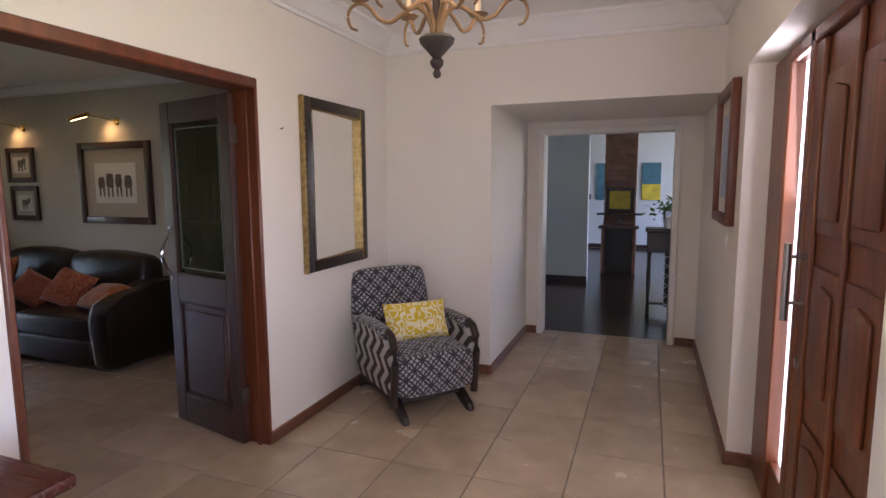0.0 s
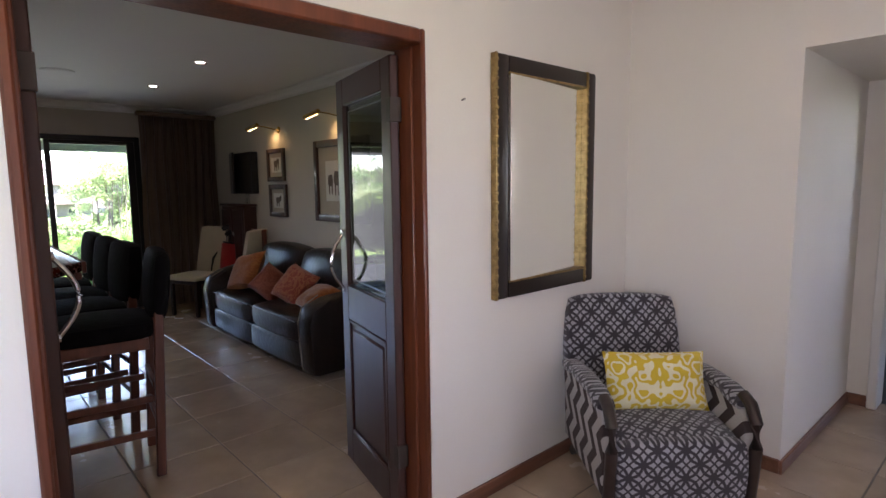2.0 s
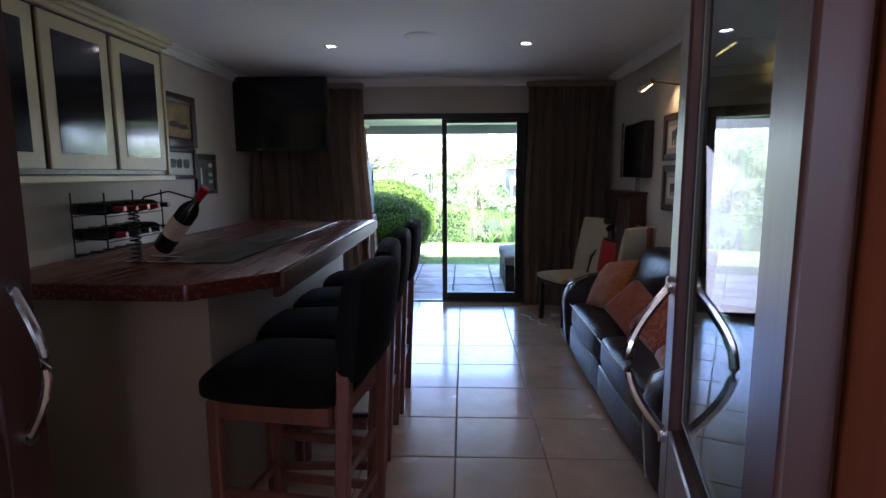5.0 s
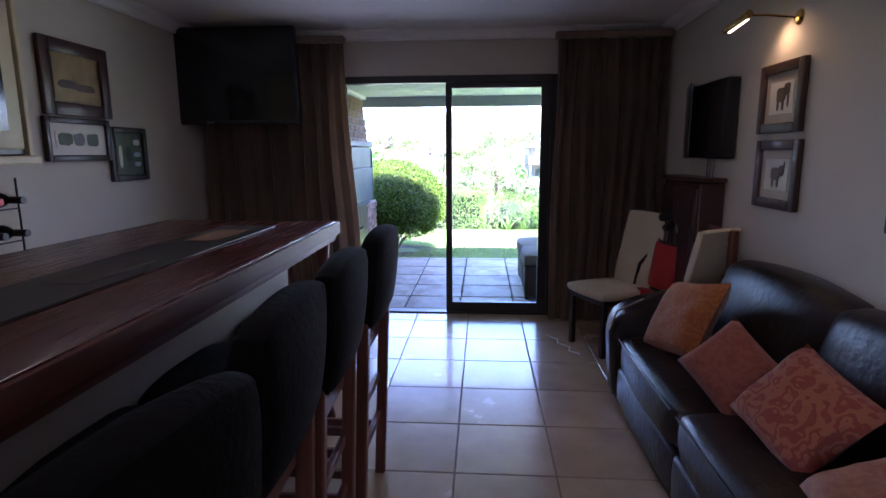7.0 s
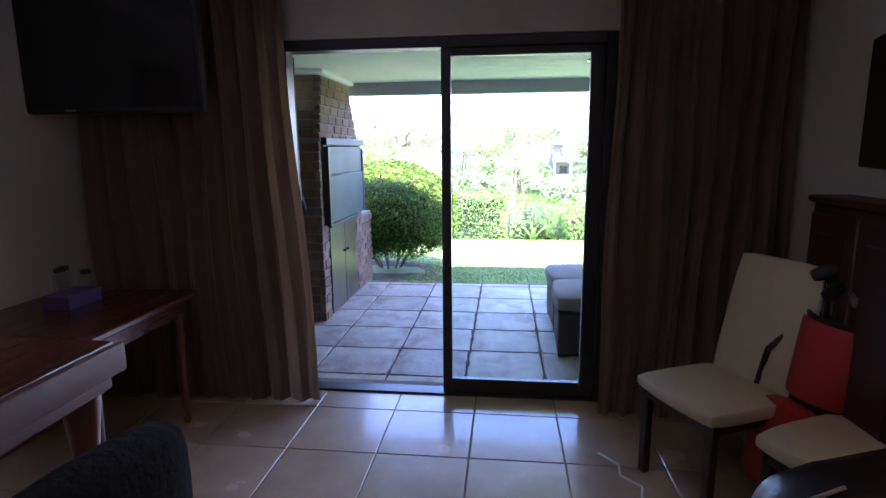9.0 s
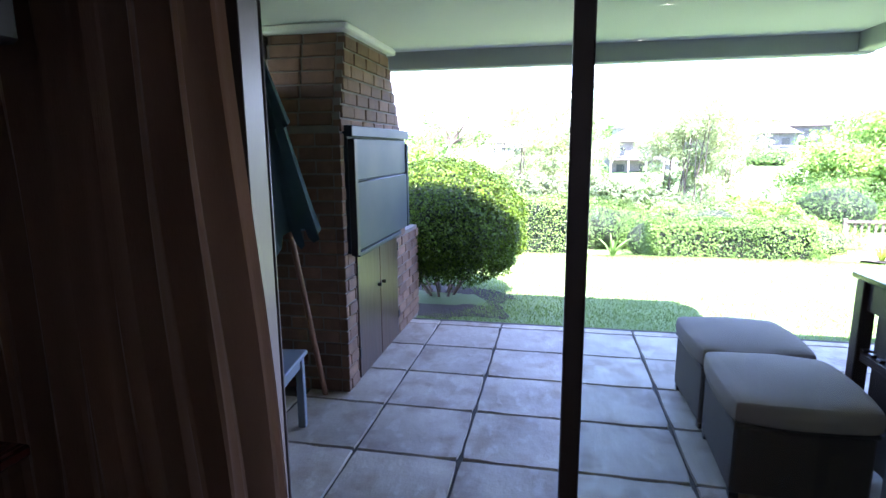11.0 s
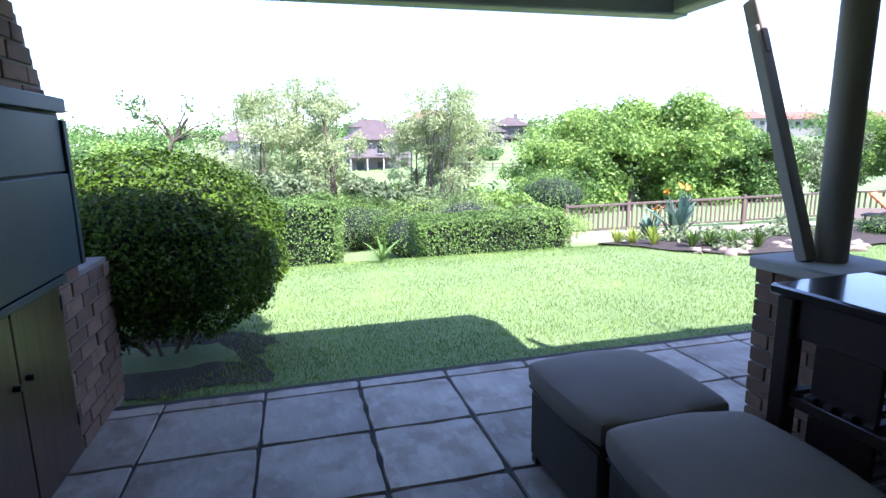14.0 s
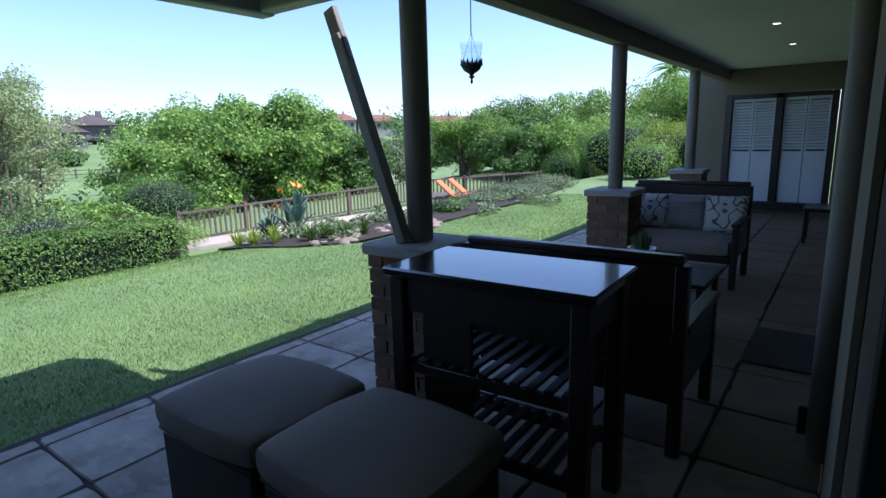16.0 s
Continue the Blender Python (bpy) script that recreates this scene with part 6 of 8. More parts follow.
# tables past the bar
tb = thing("side_table", (-7.24, 0.12, 0), "mahogany table with turned legs by the curtain", "table")
part("tabletop", one_box((-0.40, -0.42, 0.715), (0.40, 0.34, 0.75), 0.008), BARWOOD, tb)
part("apron", one_box((-0.34, -0.36, 0.62), (0.34, 0.28, 0.715), 0.004), BARWOOD, tb)
for x in (-0.32, 0.32):
    for y in (-0.34, 0.26):
        bm = bmesh.new()
        lathe(bm, [(0.016, 0), (0.022, 0.03), (0.014, 0.06), (0.02, 0.12), (0.016, 0.35), (0.028, 0.52), (0.018, 0.56), (0.03, 0.60), (0.03, 0.64)], 14, Matrix.Translation((x, y, 0)))
        part("leg", bm, STOOLWOOD, tb)
bxx = thing("gift_box", (-7.30, 0.0, 0.75), "small purple box on the table", "box")
part("body", one_box((-0.11, -0.07, 0), (0.11, 0.07, 0.07), 0.004), plain("purple card", (0.10, 0.05, 0.16), 0.5), bxx)
for k, (x, y) in enumerate(((-7.52, -0.10), (-7.46, -0.2), (-7.42, -0.14))):
    j = thing("glass_jar", (x, y, 0.75), "small glass jar on the table", "jar", "jars on the table")
    bm = bmesh.new()
    lathe(bm, [(0.03, 0), (0.034, 0.01), (0.034, 0.09 + 0.02 * k), (0.024, 0.11 + 0.02 * k), (0.001, 0.11 + 0.02 * k)], 16)
    part("jar", bm, LANTERN_G, j)
    bm = bmesh.new()
    lathe(bm, [(0.026, 0.11 + 0.02 * k), (0.026, 0.13 + 0.02 * k), (0.001, 0.131 + 0.02 * k)], 16)
    part("lid", bm, BLACK, j)
lt = thing("low_table", (-6.42, 0.34, 0), "dark wooden side table by the bar end", "table")
part("tabletop", one_box((-0.32, -0.34, 0.71), (0.28, 0.28, 0.745), 0.008), BARWOOD, lt)
for x in (-0.27, 0.23):
    for y in (-0.29, 0.23):
        bm = bmesh.new()
        lathe(bm, [(0.016, 0), (0.022, 0.04), (0.014, 0.08), (0.026, 0.5), (0.03, 0.71)], 12, Matrix.Translation((x, y, 0)))
        part("leg", bm, STOOLWOOD, lt)
cable = thing("power_cable", (-7.2, 2.72, 0.0), "thin pale cable lying on the floor", "cable")
bm = bmesh.new()
tube(bm, [(-0.25, -0.1, 0.006), (-0.15, -0.02, 0.006), (-0.06, -0.03, 0.006), (0.02, 0.05, 0.006), (0.10, 0.03, 0.006), (0.16, 0.10, 0.006)], 0.006, 6)
part("cord", bm, POT, cable)

# ---- patio things ----
BX, BY = -9.88, 0.42


def braai():
    ob = thing("braai_fireplace", (0, 0, 0), "face brick barbecue fireplace with green steel cover", "fireplace", kind="structure")

    def left(z):
        return BX if z < 1.62 else BX - min(0.16, (z - 1.62) // 0.0865 * 0.022 + 0.02)

    def right(z):
        return -11.80 if z < 0.74 else (-11.34 if z < 1.62 else -11.24 + min(0.34, (z - 1.62) // 0.0865 * 0.05))
    bm = bmesh.new()
    box(bm, (-11.79, -0.12, PZ - 0.2), (BX - 0.01, BY - 0.012, 0.74))
    box(bm, (-11.33, -0.12, 0.742), (BX - 0.01, BY - 0.012, 1.62))
    for k in range(7):
        z = 1.62 + k * 0.0865
        box(bm, (right(z + 0.04) + 0.01, -0.12, z + 0.001), (left(z + 0.04) - 0.01, BY - 0.012, z + 0.0865))
    box(bm, (-11.0, -0.5, 1.0), (-10.0, -0.13, 3.2))
    part("mortar_core", bm, MORTAR, ob, smooth=False)
    brick_courses(ob, 1, BY, 1, lambda z: (right(z), left(z)), PZ, 2.245, ((-11.06, -10.07, PZ - 0.1, 0.80), (-11.30, -9.95, 0.78, 1.60)), seed=11)
    brick_courses(ob, 0, BX, 1, lambda z: (-0.10, BY - 0.06), PZ, 1.62, seed=12)
    for k in range(7):
        z = 1.62 + k * 0.0865
        brick_courses(ob, 0, left(z + 0.04), 1, lambda zz: (-0.10, BY - 0.06), z, z + 0.0866, seed=20 + k)
    cover = part("steel_cover", one_box((-11.28, BY - 0.10, 0.79), (-9.96, BY + 0.012, 1.60), 0.004), GREEN_STEEL, ob, "dark green steel cover")
    part("upper_panel", one_box((-11.25, BY + 0.013, 1.27), (-10.02, BY + 0.035, 1.545), 0.006), GREEN_STEEL, cover)
    part("lower_panel", one_box((-11.25, BY + 0.013, 0.80), (-10.02, BY + 0.045, 1.262), 0.006), GREEN_STEEL, cover)
    part("hood_strip", one_box((-11.30, BY - 0.02, 1.555), (-9.94, BY + 0.055, 1.625), 0.004), GREEN_STEEL, cover, "dark steel hood strip")
    part("side_rail", one_box((-10.015, BY + 0.013, 0.78), (-9.96, BY + 0.06, 1.54), 0.004), BLACK, cover)
    part("side_rail", one_box((-11.30, BY + 0.013, 0.80), (-11.255, BY + 0.05, 1.52), 0.004), GREEN_STEEL, cover)
    part("shelf_edge", one_box((-11.07, BY - 0.04, 0.755), (-10.05, BY + 0.04, 0.79), 0.004), GREEN_STEEL, cover)
    part("store", one_box((-11.05, BY - 0.35, PZ + 0.01), (-10.08, BY - 0.05, 0.75)), BLACK, ob)
    for k, (a, b) in enumerate(((-10.565, -10.085), (-11.05, -10.575))):
        d = part("store_door", one_box((a, BY - 0.03, PZ + 0.02), (b, BY + 0.006, 0.75), 0.004), CABWOOD, ob, "oiled wooden cupboard door")
        bm = bmesh.new()
        kx = a + 0.05 if k == 0 else b - 0.05
        rod(bm, (kx, BY + 0.006, 0.45), (kx, BY + 0.035, 0.45), 0.014, n=12)
        part("knob", bm, BLACK, d)
        for z in (0.02, 0.62):
            hx = b if k == 0 else a
            part("hinge", one_box((hx - 0.012, BY, z), (hx + 0.012, BY + 0.012, z + 0.07), 0.002), BLACK, d)
    return ob


braai()
cp = tagged(part("trim_braai_head", one_box((-11.0, -0.3, 2.2), (-9.95, BY + 0.045, 2.249), 0.012), CORNICE, None), "white cornice above the brick chimney", "cornice", kind="structure")

# closed umbrella leaning in the corner


def umbrella():
    ob = thing("garden_umbrella", (-9.83, 0.26, PZ), "closed bottle green canvas umbrella on a wooden pole", "umbrella")
    lean = Vector((0.52, -0.12, 2.35))
    bm = bmesh.new()
    rod(bm, (0, 0, 0), lean, 0.019, 0.017, 12)
    part("pole", bm, POLEWOOD, ob)
    d = lean.normalized()
    side = d.cross(Vector((0, 1, 0))).normalized()
    fwd = side.cross(d).normalized()
    for nm, t0, t1, r0, r1, mat in (("canopy", 1.20, 2.22, 0.215, 0.05, UMBRELLA), ("top_flap", 1.84, 2.30, 0.15, 0.03, UMBRELLA)):
        bm = bmesh.new()
        rings = []
        for j in range(17):
            f = j / 16
            t = t0 + (t1 - t0) * f
            ring = []
            for i in range(64):
                a = 2 * math.pi * i / 64
                fold = 1.0 - 0.62 * abs(math.sin(4 * a + 0.5 * math.sin(3 * a))) ** 0.7
                r = (r0 + (r1 - r0) * f ** 0.85) * (fold + (1 - fold) * f * 0.6)
                drop = 0.10 * (1 - f) ** 2 * max(0.0, math.cos(8 * a)) * (1 if nm == "canopy" else 0.6)
                ring.append(bm.verts.new(d * (t - drop) + side * r * math.cos(a) + fwd * r * math.sin(a)))
            rings.append(ring)
        for a, b in zip(rings, rings[1:]):
            for i in range(64):
                bm.faces.new((a[i], a[(i + 1) % 64], b[(i + 1) % 64], b[i]))
        part(nm, bm, mat, ob, "folded bottle green canvas")
    return ob


umbrella()
dp = thing("downpipe", (-9.44, -0.10, PZ), "pale painted square downpipe on the end wall", "downpipe")
part("pipe", one_box((-0.04, 0.006, 0.02), (0.04, 0.066, 2.38), 0.006), COPING, dp)
for z in (0.5, 1.5):
    part("bracket", one_box((-0.05, 0.0, z), (0.05, 0.072, z + 0.03), 0.003), COPING, dp)
eb = thing("socket_box", (-9.62, -0.10, 0.42), "white weatherproof socket box with a pipe", "socket")
part("cover", one_box((-0.06, 0, 0), (0.06, 0.06, 0.15), 0.008), FRAME_WHITE, eb)
bm = bmesh.new()
rod(bm, (-0.02, 0.015, 0.0), (-0.02, 0.015, -0.55), 0.011, n=10)
rod(bm, (0.02, 0.015, 0.0), (0.02, 0.015, -0.55), 0.011, n=10)
part("pipe", bm, GALV, eb)
st = thing("side_table", (-9.14, 0.13, PZ), "small blue grey painted wooden table", "table", rz=8)
part("tabletop", one_box((-0.27, -0.25, 0.44), (0.27, 0.25, 0.47), 0.008), BLUEGREY, st)
for x in (-0.23, 0.23):
    for y in (-0.21, 0.21):
        part("leg", one_box((x - 0.022, y - 0.022, 0), (x + 0.022, y + 0.022, 0.44), 0.004), BLUEGREY, st)
for y in (-0.21, 0.21):
    part("apron", one_box((-0.21, y - 0.01, 0.37), (0.21, y + 0.01, 0.44), 0.003), BLUEGREY, st)
for x in (-0.23, 0.23):
    part("apron", one_box((x - 0.01, -0.19, 0.37), (x + 0.01, 0.19, 0.44), 0.003), BLUEGREY, st)

# brick plinths with columns


def plinth(x, y, seed):
    ob = thing("column_plinth", (0, 0, 0), "brown face brick plinth with a cement coping", "plinth", "veranda plinths", "structure")
    a, b, c, d = x - 0.22, x + 0.22, y - 0.22, y + 0.22
    part("core", one_box((a + 0.012, c + 0.012, PZ - 0.1), (b - 0.012, d - 0.012, 0.72)), MORTAR, ob, smooth=False)
    top = PZ + 0.0865 * 10
    brick_courses(ob, 1, c, -1, lambda z: (a, b), PZ, top, seed=seed)
    brick_courses(ob, 0, b, 1, lambda z: (c + 0.06, d), PZ, top, seed=seed + 1)
    brick_courses(ob, 0, a, -1, lambda z: (c + 0.06, d), PZ, top, seed=seed + 2)
    part("coping", one_box((a - 0.03, c - 0.03, 0.71), (b + 0.03, d + 0.03, 0.775), 0.012), COPING, ob, "grey cement coping")
    col = thing("round_column", (x, y, 0.775), "brown painted round column on the plinth", "column", "veranda columns", "structure")
    bm = bmesh.new()
    lathe(bm, [(0.072, 0.0), (0.075, 0.01), (0.075, 1.44), (0.072, 1.445)], 28)
    part("shaft", bm, COLUMN, col)


for k, y in enumerate((4.09, 7.40, 10.70)):
    plinth(-10.20, y, 40 + 5 * k)
brc = thing("roof_brace", (-10.22, 3.97, 0.775), "slanting grey steel roof brace", "brace", kind="structure")
bm = bmesh.new()
box(bm, (-0.035, -0.035, 0.0), (0.035, 0.035, 1.26), 0.006, Matrix.Translation((0, 0, 0)) @ Matrix.Rotation(radians(-20.5), 4, "Y"))
part("bar", bm, COLUMN, brc)
bm = bmesh.new()
box(bm, (-0.045, -0.02, 1.10), (0.045, 0.02, 1.42), 0.006, Matrix.Rotation(radians(-20.5), 4, "Y"))
part("plate", bm, COLUMN, brc)
hc = thing("round_column", (-8.20, 4.50, PZ), "brown painted round column against the house wall", "column", kind="structure")
bm = bmesh.new()
lathe(bm, [(0.054, 0.0), (0.056, 0.01), (0.056, 2.54), (0.054, 2.55)], 28)
part("shaft", bm, COLUMN, hc)
part("hook", one_box((-0.09, -0.01, 0.10), (-0.052, 0.01, 0.24), 0.004), BLACK, hc)

# two wicker ottomans, each with a loose cushion


def ottoman(x0, x1, turn):
    cx, hw = (x0 + x1) / 2, (x1 - x0) / 2
    ob = thing("ottoman", (cx, 2.87, PZ), "dark brown wicker ottoman under a taupe cushion", "ottoman", "ottomans on the patio", rz=turn)
    part("base", one_box((-hw + 0.015, -0.285, 0.03), (hw - 0.015, 0.285, 0.37), 0.015), WICKER, ob)
    part("top_frame", one_box((-hw + 0.008, -0.292, 0.37), (hw - 0.008, 0.292, 0.39), 0.006), WICKER, ob)
    for x in (-hw + 0.05, hw - 0.05):
        for y in (-0.26, 0.26):
            part("foot", one_box((x - 0.02, y - 0.02, 0), (x + 0.02, y + 0.02, 0.03)), BLACK, ob)
    c = thing("seat_cushion", (cx, 2.87, PZ + 0.39), "thick taupe canvas cushion on the ottoman", "cushion", "ottoman cushions", rz=turn)
    bm = bmesh.new()
    soft_box(bm, (-hw, -0.295, 0.0), (hw, 0.295, 0.115), 0.034, 0.032, cuts=12)
    part("cover", bm, CANVAS, c)
    for z, inset in ((0.098, 0.012), (0.02, 0.012)):
        bm = bmesh.new()
        a, b = hw - inset, 0.295 - inset
        tube(bm, [(-a, -b, z), (0, -b - 0.008, z + 0.002), (a, -b, z), (a + 0.006, 0, z), (a, b, z), (0, b + 0.006, z), (-a, b, z), (-a - 0.006, 0, z), (-a, -b, z)], 0.005, 5)
        part("piping", bm, CANVAS, c)


ottoman(-10.41, -9.78, 1.5)
ottoman(-9.74, -9.10, -2.0)


def slat_table():
    ob = thing("serving_table", (-9.30, 3.53, PZ), "black wooden serving table with two slatted shelves", "table", rz=2)
    part("tabletop", one_box((-0.46, -0.25, 0.95), (0.46, 0.25, 0.99), 0.008), plain("glossy black table lacquer", (0.02, 0.018, 0.02), 0.16, var=0.3, scale=6, coat=0.6), ob, "glossy black tabletop")
    for x in (-0.40, 0.40):
        for y in (-0.20, 0.20):
            part("leg", one_box((x - 0.035, y - 0.035, 0), (x + 0.035, y + 0.035, 0.95), 0.006), DARKWOOD, ob)
    for y in (-0.20, 0.20):
        part("apron", one_box((-0.365, y - 0.012, 0.80), (0.365, y + 0.012, 0.95), 0.004), DARKWOOD, ob)
        for z in (0.26, 0.58):
            part("shelf_rail", one_box((-0.365, y - 0.015, z - 0.05), (0.365, y + 0.015, z - 0.002), 0.004), DARKWOOD, ob)
    for x in (-0.40, 0.40):
        part("apron", one_box((x - 0.012, -0.165, 0.80), (x + 0.012, 0.165, 0.95), 0.004), DARKWOOD, ob)
    part("end_panel", one_box((-0.30, -0.19, 0.03), (-0.06, -0.17, 0.80), 0.004), DARKWOOD, ob)
    mesh = mesh_of(one_box((-0.018, -0.215, 0), (0.018, 0.215, 0.018), 0.003), "slat")
    pieces("slat", mesh, [pose(-0.35 + 0.07 * k, 0, z) for z in (0.26, 0.58) for k in range(11)], ob, DARKWOOD)
    return ob


slat_table()


def patio_sofa(name, at, rz, lab, cushions):
    ob = thing(name, at, lab, "outdoor sofa", rz=rz)
    w = 0.56
    part("back_panel", one_box((-w, 0.30, 0.28), (w, 0.35, 0.94), 0.012, pose(0, 0, 0, 0, 0, 0)), DARKWOOD, ob)
    part("top_rail", one_box((-w - 0.01, 0.29, 0.93), (w + 0.01, 0.36, 0.975), 0.012), DARKWOOD, ob)
    for x in (-w - 0.005, w + 0.005):
        part("arm", one_box((x - 0.04, -0.40, 0.60), (x + 0.04, 0.30, 0.64), 0.01), DARKWOOD, ob)
        part("arm_panel", one_box((x - 0.02, -0.36, 0.30), (x + 0.02, 0.29, 0.60), 0.005), DARKWOOD, ob)
        for y in (-0.37, 0.325):
            part("leg", one_box((x - 0.03, y - 0.03, 0), (x + 0.03, y + 0.03, 0.60 if y < 0 else 0.93), 0.006), DARKWOOD, ob)
    part("seat_frame", one_box((-w + 0.03, -0.36, 0.24), (w - 0.03, 0.30, 0.31), 0.006), DARKWOOD, ob)
    bm = bmesh.new()
    soft_box(bm, (-w + 0.04, -0.40, 0.31), (w - 0.04, 0.28, 0.46), 0.05, 0.02)
    part("seat_pad", bm, CANVAS, ob, "taupe canvas seat pad")
    for k, (x, mat, lb) in enumerate(cushions):
        c = thing("cushion", (ob.matrix_basis @ Vector((x, 0.12, 0.46))), lb, "cushion", "veranda sofa cushions", rz=rz)
        bm = bmesh.new()
        pillow(bm, 0.42, 0.40, 0.15, pose(0, 0.05, 0.19, -16, 0, (-4, 0, 5)[k]))
        part("cover", bm, mat, c)
    return ob


patio_sofa("outdoor_sofa", (-9.32, 4.47, PZ), 180, "black wooden outdoor sofa with a pale seat pad", ())
patio_sofa("outdoor_sofa", (-9.58, 7.7, PZ), 0, "black wooden outdoor sofa with flowered cushions", ((-0.37, FLOWER_C, "white cushion with dark flowers on the sofa"), (0.0, STRIPE_C, "pleated grey cushion on the outdoor sofa"), (0.38, FLOWER_C, "white cushion with dark flowers on the sofa")))
ct = thing("coffee_table", (-9.35, 5.75, PZ), "low black wooden coffee table with a glass top", "table")
part("tabletop", one_box((-0.45, -0.30, 0.47), (0.45, 0.30, 0.50), 0.006), BLACK, ct)
for x in (-0.41, 0.41):
    for y in (-0.26, 0.26):
        part("leg", one_box((x - 0.02, y - 0.02, 0), (x + 0.02, y + 0.02, 0.47), 0.004), DARKWOOD, ct)
part("shelf", one_box((-0.39, -0.24, 0.12), (0.39, 0.24, 0.14), 0.003), DARKWOOD, ct)
pp = thing("potted_plant", (-9.41, 5.75, PZ + 0.50), "succulent in a white pot on the coffee table", "plant")
bm = bmesh.new()
lathe(bm, [(0.08, 0), (0.10, 0.15), (0.105, 0.16), (0.09, 0.16), (0.085, 0.14), (0.001, 0.14)], 20)
part("pot", bm, POT, pp)
bm = bmesh.new()
for k in range(22):
    a, t = k * 2.4, 0.25 + 0.75 * (k % 5) / 4
    tip = Vector((0.09 * math.cos(a) * t, 0.09 * math.sin(a) * t, 0.31 - 0.07 * t))
    rod(bm, (0.03 * math.cos(a), 0.03 * math.sin(a), 0.13), tip, 0.016, 0.002, 6)
part("leaves", bm, LEAF_GREY, pp)
mt_ = thing("door_mat", (-8.45, 5.9, PZ), "dark rectangular door mat", "mat")
part("mat", one_box((-0.22, -0.38, 0.0), (0.22, 0.38, 0.016), 0.006), MAT_DARK, mt_)
dch = thing("dining_chair", (-8.42, 10.4, PZ), "black wooden outdoor dining chair", "chair", rz=-90)
for x in (-0.2, 0.2):
    part("front_leg", one_box((x - 0.02, -0.22, 0), (x + 0.02, -0.18, 0.43), 0.004), DARKWOOD, dch)
    part("back_post", one_box((x - 0.02, 0.18, 0), (x + 0.02, 0.22, 1.0), 0.004), DARKWOOD, dch)
part("seat", one_box((-0.23, -0.24, 0.43), (0.23, 0.20, 0.47), 0.008), DARKWOOD, dch)
for z in (0.58, 0.74, 0.90):
    part("back_slat", one_box((-0.18, 0.185, z), (0.18, 0.21, z + 0.08), 0.006), DARKWOOD, dch)

# shuttered doors at the veranda's end
sd = thing("door_shuttered", (0, 0, 0), "dark framed double door with white louvred shutters", "door", kind="structure")
for lo, hi in (((-10.14, 12.98, 0.0), (-10.04, 13.1, 1.95)), ((-8.56, 12.98, 0.0), (-8.46, 13.1, 1.95)), ((-9.36, 12.98, 0.0), (-9.24, 13.1, 1.95))):
    part("post", one_box(lo, hi, 0.006), ALU, sd)
part("head", one_box((-10.04, 12.98, 1.87), (-8.56, 13.1, 1.95), 0.006), ALU, sd)
part("sill", one_box((-10.20, 12.90, -0.08), (-8.40, 13.1, 0.06), 0.006), ALU, sd)
louvre = mesh_of(one_box((-0.145, -0.012, -0.022), (0.145, 0.012, 0.022), 0.003, pose(0, 0, 0, 38, 0, 0)), "louvre")
louvre.materials.append(SHUTTER)
for a in (-10.03, -9.69, -9.23, -8.89):
    sh = part("shutter", one_box((a, 13.03, 0.06), (a + 0.33, 13.05, 0.95), 0.004), SHUTTER, sd, "white shutter leaf")
    for lo, hi in (((a, 13.03, 0.95), (a + 0.03, 13.06, 1.87)), ((a + 0.30, 13.03, 0.95), (a + 0.33, 13.06, 1.87)), ((a + 0.03, 13.03, 1.82), (a + 0.30, 13.06, 1.87))):
        part("shutter_stile", one_box(lo, hi, 0.003), SHUTTER, sh)
    for k in range(16):
        l = new("louvre", louvre)
        l.parent = sh
        l.matrix_basis = pose(a + 0.165, 13.05, 1.0 + 0.052 * k)
part("backing", one_box((-10.1, 13.09, 0.0), (-8.5, 13.1, 1.9)), WINDOW_DARK, sd)
for k, (a, b) in enumerate(((6.4, 8.2), (9.6, 11.4))):
    dd = thing("door_veranda", (0, 0, 0), "dark glazed door in the house wall", "door", kind="structure")
    for y0, y1 in ((a, a + 0.09), (b - 0.09, b), ((a + b) / 2 - 0.05, (a + b) / 2 + 0.05)):
        part("stile", one_box((-8.14, y0, 0.0), (-8.05, y1, 2.05), 0.006), ALU, dd)
    part("head", one_box((-8.14, a + 0.09, 1.96), (-8.05, b - 0.09, 2.05), 0.006), ALU, dd)
    part("pane", one_box((-8.08, a + 0.09, 0.0), (-8.07, b - 0.09, 1.96)), SCREEN, dd)
    part("curtain_backing", one_box((-8.05, a, 0.0), (-8.03, b, 2.05)), BLACK, dd)

# hanging lantern
ln = thing("hanging_lantern", (-10.60, 5.27, 1.75), "dark blue metal lantern with a glass chimney on a chain", "lantern")
bm = bmesh.new()
lathe(bm, [(0.001, 0.0), (0.005, 0.008), (0.012, 0.022), (0.006, 0.034), (0.010, 0.045), (0.026, 0.055), (0.014, 0.066), (0.020, 0.078), (0.046, 0.092), (0.068, 0.112), (0.076, 0.135), (0.074, 0.152), (0.062, 0.155), (0.04, 0.145), (0.001, 0.145)], 24)
part("bowl", bm, LANTERN_M, ln)
bm = bmesh.new()
for k in range(14):
    a = 2 * math.pi * k / 14
    rod(bm, (0.074 * math.cos(a), 0.074 * math.sin(a), 0.135), (0.080 * math.cos(a), 0.080 * math.sin(a), 0.185), 0.012, 0.003, 6)
part("crown", bm, LANTERN_M, ln)
bm = bmesh.new()
lathe(bm, [(0.07, 0.16), (0.078, 0.22), (0.085, 0.30), (0.083, 0.30), (0.076, 0.22), (0.068, 0.16)], 24)
part("glass_chimney", bm, LANTERN_G, ln, "clear glass chimney")
bm = bmesh.new()
